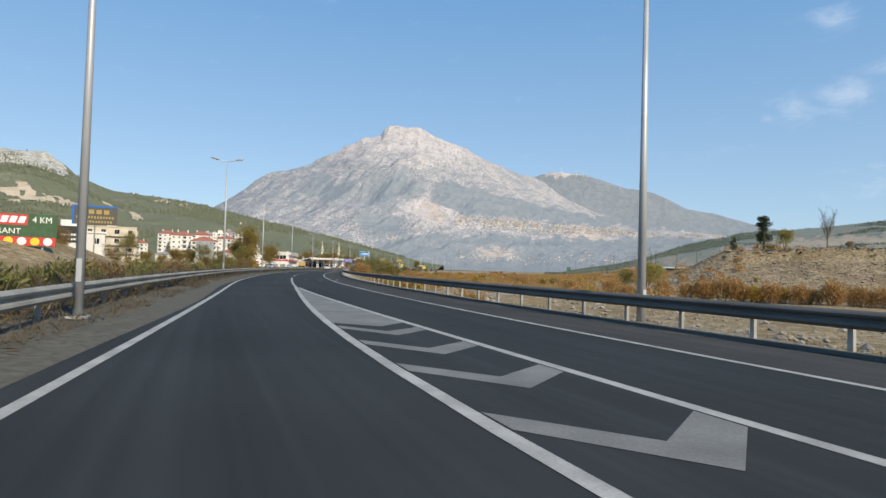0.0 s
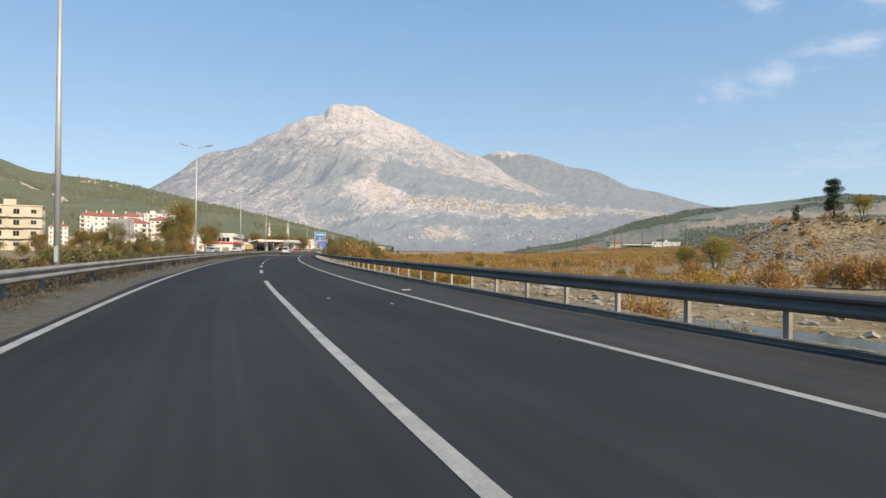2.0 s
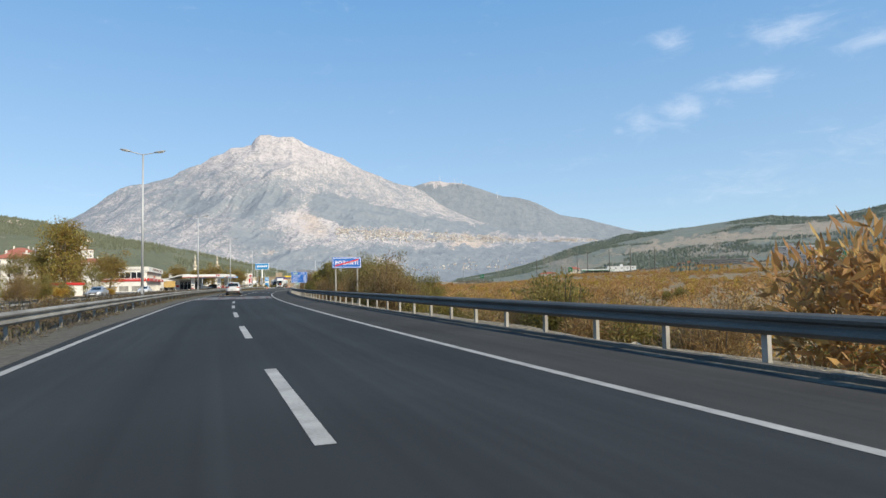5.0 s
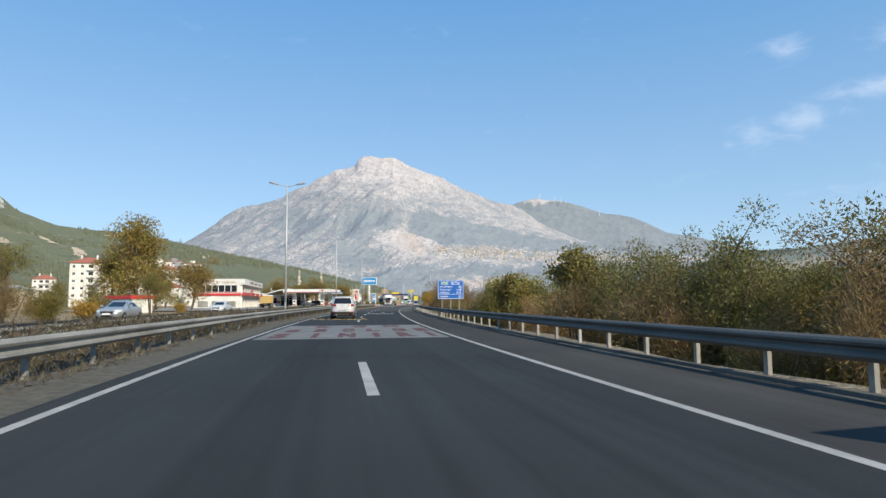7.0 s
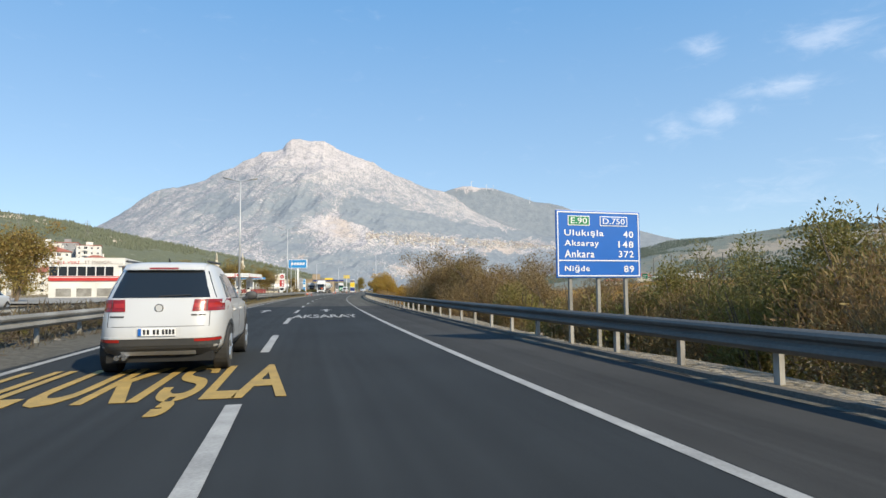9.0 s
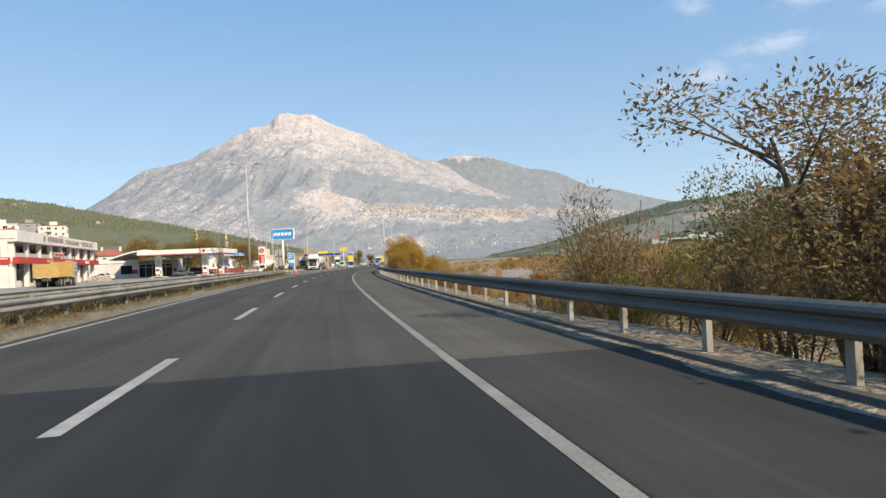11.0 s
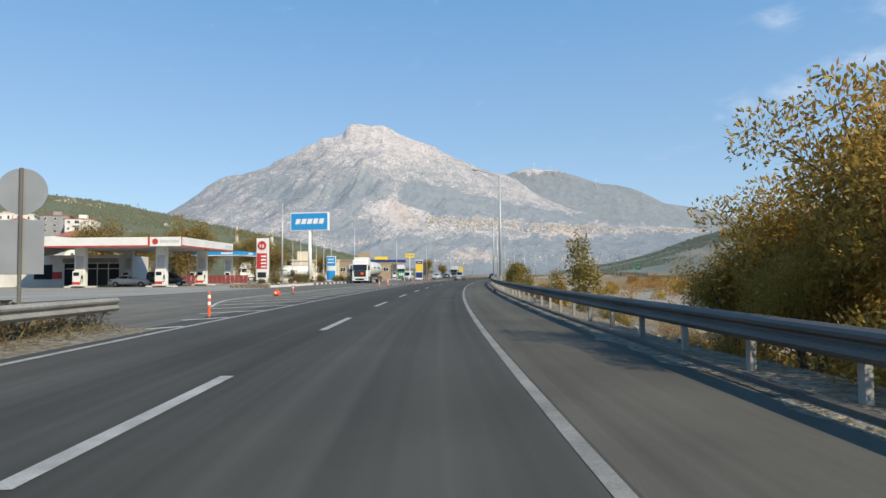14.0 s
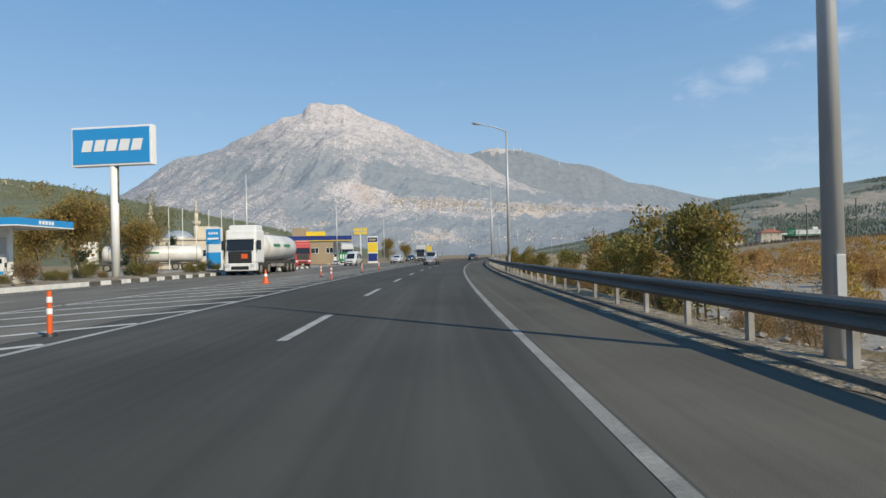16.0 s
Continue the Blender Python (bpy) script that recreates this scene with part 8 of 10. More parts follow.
CAR_RED = surface("red_cab_paint", (0.4, 0.03, 0.03), 0.35, second=(0.33, 0.03, 0.03), coat=0.4)
TRIM = surface("grey_bumper_plastic", (0.045, 0.046, 0.048), 0.6, second=(0.065, 0.064, 0.062), scale=3, amount=0.7)
# near-black underside and seams; also paints the shade inside wheel wells
HOLLOW_BLACK = surface("underbody", (0.012, 0.012, 0.012), 0.9)
RIM = surface("alloy_rim", (0.45, 0.46, 0.47), 0.35, 0.7, second=(0.3, 0.3, 0.3), scale=5)
TAIL_RED = surface("tail_light_red", (0.24, 0.012, 0.012), 0.25, second=(0.17, 0.01, 0.01), scale=9, amount=0.7, coat=0.1)
TAIL_BRIGHT = surface("tail_light_bright", (0.36, 0.022, 0.018), 0.25, second=(0.26, 0.016, 0.014), scale=14, amount=0.6, coat=0.1)
CAR_GLASS = glassy("tinted_car_glass", (0.012, 0.014, 0.016), 0.03)
HEAD_LIGHT = glassy("headlight_lens", (0.55, 0.57, 0.6), 0.08)
CHROME = surface("chrome_trim", (0.6, 0.6, 0.61), 0.15, 0.95, second=(0.5, 0.5, 0.5))
DUMP_YELLOW = surface("dump_body_yellow", (0.5, 0.32, 0.09), 0.6, second=(0.36, 0.25, 0.11), scale=1.2, amount=0.9, fine=0.1, fine_scale=8)
TANK_WHITE = surface("tank_white", (0.66, 0.65, 0.63), 0.4, second=(0.52, 0.5, 0.47), scale=0.8, amount=0.8)


class Shell:
    """A car body from level slices: each has z, half-width, rear y, front y and squareness."""

    def __init__(self, slices):
        self.s = sorted(slices)
        self.zs = [r[0] for r in self.s]

    def slice(self, z):
        return [float(np.interp(z, self.zs, [r[k] for r in self.s])) for k in (1, 2, 3, 4)]

    def mesh(self, n=72):
        bm, rings = bmesh.new(), []
        zz = []
        for a, b in zip(self.zs, self.zs[1:]):
            k = max(1, int((b - a) / 0.07))
            zz += [a + (b - a) * i / k for i in range(k)]
        zz.append(self.zs[-1])
        for z in zz:
            w, y0, y1, e = self.slice(z)
            ring = []
            for i in range(n):
                t = 2 * math.pi * (i + 0.5) / n
                c, s = math.cos(t), math.sin(t)
                ring.append(bm.verts.new((w * math.copysign(abs(c) ** (2 / e), c), (y0 + y1) / 2 + (y1 - y0) / 2 * math.copysign(abs(s) ** (2 / e), s), z)))
            rings.append(ring)
        for r0, r1 in zip(rings, rings[1:]):
            for i in range(n):
                bm.faces.new((r0[i], r0[(i + 1) % n], r1[(i + 1) % n], r1[i]))
        bm.faces.new(rings[0][::-1])
        bm.faces.new(rings[-1])
        return bm

    def end(self, x, z, front):
        w, y0, y1, e = self.slice(z)
        q = (1 - min(abs(x) / w, 0.999) ** e) ** (1 / e)
        return (y0 + y1) / 2 + (1 if front else -1) * (y1 - y0) / 2 * q

    def side(self, y, z):
        w, y0, y1, e = self.slice(z)
        return w * (1 - min(abs((y - (y0 + y1) / 2) / ((y1 - y0) / 2)), 0.999) ** e) ** (1 / e)

    def panel(self, where, a0, a1, z0, z1, proud=0.006, n=10, k=6, cut=None, deep=0.03):
        """A skin that lies on the body: where is rear, front, left or right; cut(z) may narrow its span."""
        bm, grid, back = bmesh.new(), [], []
        for j in range(k + 1):
            z = z0 + (z1 - z0) * j / k
            b0, b1 = cut(z) if cut else (a0, a1)
            row, row2 = [], []
            for i in range(n + 1):
                a = b0 + (b1 - b0) * i / n
                for lst, off in ((row, proud), (row2, -deep)):
                    if where == "rear":
                        p = (a, self.end(a, z, False) - off, z)
                    elif where == "front":
                        p = (a, self.end(a, z, True) + off, z)
                    elif where == "right":
                        p = (self.side(a, z) + off, a, z)
                    else:
                        p = (-self.side(a, z) - off, a, z)
                    lst.append(bm.verts.new(p))
            grid.append(row)
            back.append(row2)
        for j in range(k):
            for i in range(n):
                bm.faces.new((grid[j][i], grid[j][i + 1], grid[j + 1][i + 1], grid[j + 1][i]))
        edge = [grid[0][i] for i in range(n + 1)] + [grid[j][n] for j in range(1, k + 1)] + [grid[k][i] for i in range(n - 1, -1, -1)] + [grid[j][0] for j in range(k - 1, 0, -1)]
        edge2 = [back[0][i] for i in range(n + 1)] + [back[j][n] for j in range(1, k + 1)] + [back[k][i] for i in range(n - 1, -1, -1)] + [back[j][0] for j in range(k - 1, 0, -1)]
        for i in range(len(edge)):
            j = (i + 1) % len(edge)
            bm.faces.new((edge[i], edge2[i], edge2[j], edge[j]))
        bmesh.ops.recalc_face_normals(bm, faces=bm.faces)
        return bm

    def arch(self, sign, yc, zc, r0, r1, proud):
        """A band round a wheel opening (r0 = 0: a black skin that paints the opening's shade)."""
        bm, n, rows = bmesh.new(), 22, []
        for r in ((r0, r1) if r0 else (0.02, r1 * 0.5, r1)):
            row = []
            for i in range(n + 1):
                t = math.pi * (-0.12 + 1.24 * i / n)
                y, z = yc + r * math.cos(t), max(zc + r * math.sin(t), self.zs[0] + 0.001)
                row.append(bm.verts.new((sign * (self.side(y, z) + proud), y, z)))
            rows.append(row)
        for a, b in zip(rows, rows[1:]):
            for i in range(n):
                bm.faces.new((a[i], a[i + 1], b[i + 1], b[i]))
        return bm


def wheel(parent, x, y, r, width, rim=None, spokes=5):
    """A tyre with a spoked rim; x is the outer face."""
    sgn = 1 if x > 0 else -1
    bm, prof, n = bmesh.new(), [(0.64, 0), (0.9, 0), (0.98, 0.03), (1.0, 0.08), (1.0, 0.92), (0.98, 0.97), (0.9, 1), (0.64, 1)], 28
    rings = [[bm.verts.new((x - sgn * width * d, y + r * q * math.cos(2 * math.pi * i / n), r + r * q * math.sin(2 * math.pi * i / n))) for i in range(n)] for q, d in prof]
    for a, b in zip(rings, rings[1:]):
        for i in range(n):
            bm.faces.new((a[i], a[(i + 1) % n], b[(i + 1) % n], b[i]))
    bmesh.ops.recalc_face_normals(bm, faces=bm.faces)
    w = part("wheel", bm, RUBBER, parent, smooth=False)
    bm = bmesh.new()
    tube(bm, (x - sgn * 0.05, y, r), (x - sgn * width * 0.8, y, r), 0.645 * r, 0.645 * r, 24)
    for i in range(spokes):
        t = 2 * math.pi * i / spokes
        d = Vector((0, math.cos(t), math.sin(t)))
        tube(bm, Vector((x - sgn * 0.03, y, r)), Vector((x - sgn * 0.02, y, r)) + d * 0.62 * r, 0.05, 0.035, 6)
    tube(bm, (x - sgn * 0.06, y, r), (x - sgn * 0.01, y, r), 0.07, 0.06, 12)
    part("rim", bm, rim or RIM, w)
    return w


def plate(parent, m, w=0.5, h=0.11):
    p = part("number_plate", boxed(-w / 2, w / 2, -0.012, 0.0, -h / 2, h / 2, bevel=0.003), SIGN_WHITE, parent, m=m)
    part("blue_strip", boxed(-w / 2 + 0.004, -w / 2 + 0.045, -0.015, -0.0125, -h / 2 + 0.004, h / 2 - 0.004), SIGN_BLUE, p)
    for k, x in enumerate((-0.165, -0.115, -0.035, 0.015, 0.085, 0.13, 0.175, 0.22)):
        part("plate_mark", boxed(x - 0.016, x + 0.016, -0.015, -0.0125, -h * 0.32, h * 0.32), BLACK, p)
    return p


def suv(m):
    c = thing("suv_car", m, "white compact SUV with dark lower bumper and red tail lights", "car")
    S = Shell([(0.30, 0.80, -2.02, 2.05, 7), (0.42, 0.885, -2.17, 2.17, 6), (0.56, 0.905, -2.215, 2.2, 5.5), (0.70, 0.905, -2.2, 2.18, 5.5), (0.9, 0.9, -2.14, 2.1, 5.5), (1.0, 0.885, -2.1, 1.95, 5.5), (1.06, 0.87, -2.075, 1.1, 5.5),
               (1.1, 0.855, -2.06, 0.98, 5.5), (1.3, 0.78, -1.95, 0.55, 5.5), (1.5, 0.69, -1.82, 0.1, 5.2), (1.59, 0.65, -1.77, -0.15, 5), (1.64, 0.61, -1.7, -0.35, 4.6), (1.668, 0.5, -1.52, -0.6, 3.5), (1.675, 0.3, -1.3, -0.8, 3)])
    part("body", S.mesh(), CAR_WHITE, c, smooth=True)
    # tailgate glass, wider below
    part("rear_window", S.panel("rear", 0, 0, 1.13, 1.53, 0.006, 16, 8, lambda z: (-0.755 + (z - 1.13) * 0.36, 0.755 - (z - 1.13) * 0.36)), CAR_GLASS, c, "dark tinted rear window", smooth=False)
    part("rear_spoiler", S.panel("rear", 0, 0, 1.545, 1.635, 0.06, 14, 3, lambda z: (-0.56, 0.56)), CAR_WHITE, c)
    part("brake_light", S.panel("rear", -0.2, 0.2, 1.555, 1.578, 0.068, 4, 1), TAIL_RED, c)
    part("rear_wiper", tubed((-0.02, S.end(0, 1.17, False) - 0.02, 1.15), (0.42, S.end(0.4, 1.18, False) - 0.02, 1.17), 0.011, 0.008, 6), BLACK, c)
    # tail lights that wrap round the corners
    for sg in (-1, 1):
        lo, hi = (0.44, 0.875) if sg > 0 else (-0.875, -0.44)
        cut = (lambda z, s=sg: (0.45 + (z - 0.93) * 0.12, 0.872) if s > 0 else (-0.872, -0.45 - (z - 0.93) * 0.12))
        tl = part("tail_light", S.panel("rear", lo, hi, 0.935, 1.105, 0.012, 14, 5, cut), TAIL_RED, c, "red tail light")
        a0, a1 = (0.66, 0.82) if sg > 0 else (-0.82, -0.66)
        part("light_field", S.panel("rear", a0, a1, 0.985, 1.05, 0.017, 8, 2), TAIL_BRIGHT, tl)
        a0, a1 = (0.47, 0.62) if sg > 0 else (-0.62, -0.47)
        part("light_field", S.panel("rear", a0, a1, 0.985, 1.05, 0.017, 6, 2), TAIL_BRIGHT, tl)
        part("light_bar", S.panel("rear", 0.645 * sg - 0.006, 0.645 * sg + 0.006, 0.94, 1.1, 0.018, 2, 3), TRIM, tl)
        a0, a1 = (0.5, 0.83) if sg > 0 else (-0.83, -0.5)
        part("reflector", S.panel("rear", a0, a1, 0.5, 0.54, 0.03, 8, 1), TAIL_BRIGHT, c, "red bumper reflector")
    part("bumper_lower", S.panel("rear", 0, 0, 0.30, 0.55, 0.022, 22, 5, lambda z: (-S.slice(z)[0] * 0.996, S.slice(z)[0] * 0.996)), TRIM, c, "dark grey plastic lower bumper")
    part("bumper_lip", S.panel("rear", -0.8, 0.8, 0.548, 0.575, 0.03, 20, 1), CAR_WHITE, c)
    part("skid_panel", S.panel("rear", -0.5, 0.5, 0.302, 0.36, 0.034, 10, 2), FRAME_GREY, c)
    # seams of the tailgate
    for sg in (-1, 1):
        part("seam", S.panel("rear", sg * 0.685 - 0.004, sg * 0.685 + 0.004, 0.72, 0.93, 0.002, 1, 5), HOLLOW_BLACK, c)
    part("seam", S.panel("rear", -0.685, 0.685, 0.716, 0.723, 0.002, 16, 1), HOLLOW_BLACK, c)
    rec = part("plate_recess", S.panel("rear", -0.32, 0.32, 0.585, 0.705, 0.003, 6, 2), FRAME_GREY, c)
    plate(c, Matrix.Translation((0, -2.228, 0.645)))
    em = part("emblem", tubed((0, S.end(0, 0.98, False) - 0.02, 0.98), (0, S.end(0, 0.98, False) + 0.01, 0.98), 0.062, 0.065, 24), CHROME, c, "round chrome emblem")
    part("emblem_disc", tubed((0, S.end(0, 0.98, False) - 0.024, 0.98), (0, S.end(0, 0.98, False) - 0.019, 0.98), 0.046, 0.046, 20), FRAME_GREY, em)
    for x0, x1, z in ((-0.66, -0.46, 0.86), (0.44, 0.52, 0.88), (0.54, 0.63, 0.88)):
        part("badge_bar", S.panel("rear", x0, x1, z - 0.012, z + 0.012, 0.006, 4, 1), TRIM, c)
    # sides
    for sg, side in ((-1, "left"), (1, "right")):
        part("side_window", S.panel(side, 0, 0, 1.1, 1.5, 0.006, 14, 6, lambda z: (-1.0 - (z - 1.1) * 0.2, 0.78 - (z - 1.1) * 1.15)), CAR_GLASS, c)
        part("quarter_window", S.panel(side, 0, 0, 1.12, 1.46, 0.006, 6, 5, lambda z: (-1.42 + (z - 1.12) * 0.4, -1.12 - (z - 1.1) * 0.1)), CAR_GLASS, c)
        part("window_post", S.panel(side, -0.16, -0.06, 1.09, 1.52, 0.01, 2, 4), BLACK, c)
        for yy in (0.85, -0.12, -1.08):
            part("door_seam", S.panel(side, yy - 0.004, yy + 0.004, 0.4, 1.08, 0.002, 1, 7), HOLLOW_BLACK, c)
        for yy in (0.08, -0.9):
            part("door_handle", S.panel(side, yy, yy + 0.2, 0.9, 0.935, 0.03, 4, 1), CAR_WHITE, c)
        part("sill", S.panel(side, -1.0, 1.0, 0.305, 0.43, 0.012, 12, 3), TRIM, c)
        mr = part("mirror", tubed((sg * 0.87, 0.72, 1.06), (sg * 0.98, 0.7, 1.09), 0.03, 0.04, 8), TRIM, c)
        mb = bmesh.new()
        bmesh.ops.create_uvsphere(mb, u_segments=16, v_segments=10, radius=1.0)
        for v in mb.verts:
            v.co = Vector((sg * (1.04 + 0.0) + v.co.x * 0.115, 0.72 + v.co.y * (0.05 if v.co.y < 0 else 0.11), 1.13 + v.co.z * 0.085))
        part("mirror_housing", mb, TRIM, mr, smooth=True)
        part("roof_rail", tubed((sg * 0.58, -1.6, 1.68), (sg * 0.6, -0.4, 1.69), 0.018, None, 8), TRIM, c)
        for yy in (-1.35, 1.27):
            part("wheel_well", S.arch(sg, yy, 0.36, 0, 0.375, 0.004), HOLLOW_BLACK, c)
            part("arch_trim", S.arch(sg, yy, 0.36, 0.375, 0.425, 0.014), TRIM, c)
            wheel(c, sg * 0.905, yy, 0.345, 0.23)
    part("windscreen", S.panel("front", 0, 0, 1.1, 1.56, 0.006, 12, 8, lambda z: (-0.72 + (z - 1.1) * 0.3, 0.72 - (z - 1.1) * 0.3)), CAR_GLASS, c)
    part("grille", S.panel("front", -0.5, 0.5, 0.72, 0.86, 0.01, 8, 3), BLACK, c)
    part("lower_grille", S.panel("front", -0.6, 0.6, 0.36, 0.54, 0.012, 8, 3), TRIM, c)
    for sg in (-1, 1):
        a = (0.52, 0.84) if sg > 0 else (-0.84, -0.52)
        part("headlight", S.panel("front", a[0], a[1], 0.72, 0.9, 0.012, 8, 3), HEAD_LIGHT, c)
    part("underbody", boxed(-0.72, 0.72, -2.0, 2.0, 0.2, 0.33), HOLLOW_BLACK, c)
    for x in (-0.53, -0.43):
        part("exhaust_tip", tubed((x, -2.2, 0.285), (x, -1.9, 0.285), 0.038, 0.036, 14), CHROME, c)
    part("aerial", tubed((0, -1.45, 1.66), (0, -1.52, 1.73), 0.02, 0.006, 6), BLACK, c)


def saloon(m, label, paint, group="passing cars", length=4.5, height=1.46, pickup=False, van=False, name="car"):
    c = thing(name, m, label, "car", group)
    h, l = length / 2, height
    if van:
        sl = [(0.28, 0.78, -h, h - 0.08, 6), (0.5, 0.88, -h, h, 6), (0.9, 0.89, -h + 0.02, h - 0.08, 6), (1.02, 0.88, -h + 0.03, h - 0.5, 6), (l - 0.25, 0.76, -h + 0.1, h - 1.2, 6), (l - 0.05, 0.68, -h + 0.2, h - 1.6, 5), (l, 0.5, -h + 0.5, h - 1.9, 4)]
        rear = -h + 0.1
    elif pickup:
        sl = [(0.4, 0.8, -h, h - 0.08, 6), (0.6, 0.88, -h, h, 6), (0.98, 0.89, -h + 0.02, h - 0.1, 6), (1.08, 0.86, -h + 0.05, h - 1.2, 6), (1.12, 0.84, -0.8, h - 1.35, 6), (l - 0.25, 0.72, -0.62, 0.55, 6), (l - 0.04, 0.64, -0.5, 0.25, 5), (l, 0.5, -0.3, 0.0, 4)]
        rear = -0.6
    else:
        sl = [(0.26, 0.76, -h + 0.08, h - 0.1, 6), (0.42, 0.87, -h, h, 5.5), (0.62, 0.885, -h, h - 0.01, 5.5), (0.86, 0.875, -h + 0.06, h - 0.18, 5), (0.95, 0.86, -h + 0.12, h - 1.15, 5), (1.0, 0.84, -h + 0.75, h - 1.35, 5),
              (l - 0.22, 0.7, -h + 1.2, 0.35, 5), (l - 0.05, 0.6, -h + 1.55, 0.0, 4.5), (l, 0.42, -h + 1.9, -0.3, 3.5)]
        rear = -h + 0.8
    S = Shell(sl)
    part("body", S.mesh(48), paint, c, smooth=True)
    z0, z1 = (1.12 if pickup else 1.02), l - 0.16
    for sg, side in ((-1, "left"), (1, "right")):
        part("side_window", S.panel(side, 0, 0, z0, z1, 0.006, 8, 4, lambda z: (S.slice(z)[1] + 0.22, S.slice(z)[2] - 0.22)), CAR_GLASS, c)
        part("window_post", S.panel(side, -0.1, 0.0, z0, z1, 0.012, 2, 3), paint, c)
        part("mirror", boxed(sg * 0.96 - 0.1, sg * 0.96 + 0.1, 0.62, 0.72, z0 - 0.02, z0 + 0.13, bevel=0.03), paint, c)
        for yy in (-h + 0.85, h - 0.85):
            r = 0.36 if pickup or van else 0.31
            part("wheel_well", S.arch(sg, yy, r, 0, r + 0.04, 0.004), HOLLOW_BLACK, c)
            wheel(c, sg * 0.905, yy, r, 0.2)
        for end, mat, nm in (("front", HEAD_LIGHT, "headlight"), ("rear", TAIL_RED, "tail_light")):
            a = (0.5, 0.82) if sg > 0 else (-0.82, -0.5)
            part(nm, S.panel(end, a[0], a[1], 0.66, 0.82, 0.012, 6, 2), mat, c)
    part("windscreen", S.panel("front", 0, 0, z0, z1 + 0.05, 0.006, 8, 4, lambda z: (-S.slice(z)[0] * 0.86, S.slice(z)[0] * 0.86)), CAR_GLASS, c)
    part("rear_window", S.panel("rear", 0, 0, z0 + 0.02, z1 + 0.04, 0.006, 8, 4, lambda z: (-S.slice(z)[0] * 0.84, S.slice(z)[0] * 0.84)), CAR_GLASS, c)
    part("grille", S.panel("front", -0.42, 0.42, 0.55, 0.72, 0.01, 4, 2), BLACK, c)
    part("bumper_grille", S.panel("front", -0.6, 0.6, 0.32, 0.46, 0.01, 4, 2), BLACK, c)
    for end, sgn in (("front", 1), ("rear", -1)):
        p = part("number_plate", S.panel(end, -0.26, 0.26, 0.48, 0.59, 0.02, 2, 1), SIGN_WHITE, c)
    return c


def lorry_cab(t, y0, paint, label="", w=2.45, h=3.6, plate_mat=None, bonnet=2.2, tall=True):
    """A forward-control cab, its face at y0 looking along +y."""
    bm = boxed(-w / 2, w / 2, y0 - bonnet, y0, 0.95, h, bevel=0.16)
    for v in bm.verts:
        if v.co.z > 1.9 and v.co.y > y0 - 0.5:
            v.co.y -= (v.co.z - 1.9) * 0.16
    cab = part("cab", bm, paint, t, label, smooth=False)
    bm = boxed(-w / 2 + 0.16, w / 2 - 0.16, y0 - 0.06, y0 + 0.012, 1.95, h - 0.75, bevel=0.02)
    for v in bm.verts:
        v.co.y -= max(0, v.co.z - 1.9) * 0.16
    part("windscreen", bm, CAR_GLASS, cab)
    part("sun_visor", boxed(-w / 2 + 0.1, w / 2 - 0.1, y0 - 0.35, y0 - 0.02, h - 0.78, h - 0.6, bevel=0.03), paint, cab)
    part("grille", boxed(-w / 2 + 0.3, w / 2 - 0.3, y0 - 0.05, y0 + 0.03, 0.9, 1.88, bevel=0.05), BLACK, cab)
    for k in range(4):
        part("grille_bar", boxed(-w / 2 + 0.5, w / 2 - 0.5, y0 + 0.02, y0 + 0.045, 1.05 + 0.2 * k, 1.1 + 0.2 * k), TRIM, cab)
    bp = part("bumper", boxed(-w / 2, w / 2, y0 - 0.7, y0 + 0.06, 0.35, 0.97, bevel=0.08), paint, t)
    part("bumper_grille", boxed(-0.7, 0.7, y0 + 0.0, y0 + 0.075, 0.45, 0.72, bevel=0.02), BLACK, bp)
    for sg in (-1, 1):
        part("headlight", boxed(sg * 0.98 - 0.18, sg * 0.98 + 0.18, y0 - 0.1, y0 + 0.08, 0.62, 0.9, bevel=0.03), HEAD_LIGHT, bp)
        part("side_window", boxed(sg * w / 2 - 0.02, sg * w / 2 + 0.02, y0 - 1.35, y0 - 0.4, 2.0, h - 0.85, bevel=0.01), CAR_GLASS, cab)
        part("mirror", boxed(sg * (w / 2 + 0.18) - 0.1, sg * (w / 2 + 0.18) + 0.1, y0 - 0.2, y0 - 0.05, 2.0, 2.75, bevel=0.04), BLACK, cab)
        wheel(t, sg * (w / 2), y0 - 1.35, 0.5, 0.32, GALV_DULL, 6)
    if plate_mat:
        part("hazard_plate", boxed(-0.62, -0.12, y0 + 0.046, y0 + 0.06, 1.32, 1.68), plate_mat, cab, "orange hazard plate")
    if tall:
        bm = boxed(-w / 2 + 0.12, w / 2 - 0.12, y0 - bonnet, y0 - 0.6, h - 0.06, h + 0.38, bevel=0.12)
        part("wind_deflector", bm, paint, cab)
    return cab


def axle(t, y, w=2.45, r=0.5):
    for sg in (-1, 1):
        wheel(t, sg * w / 2, y, r, 0.5, GALV_DULL, 6)


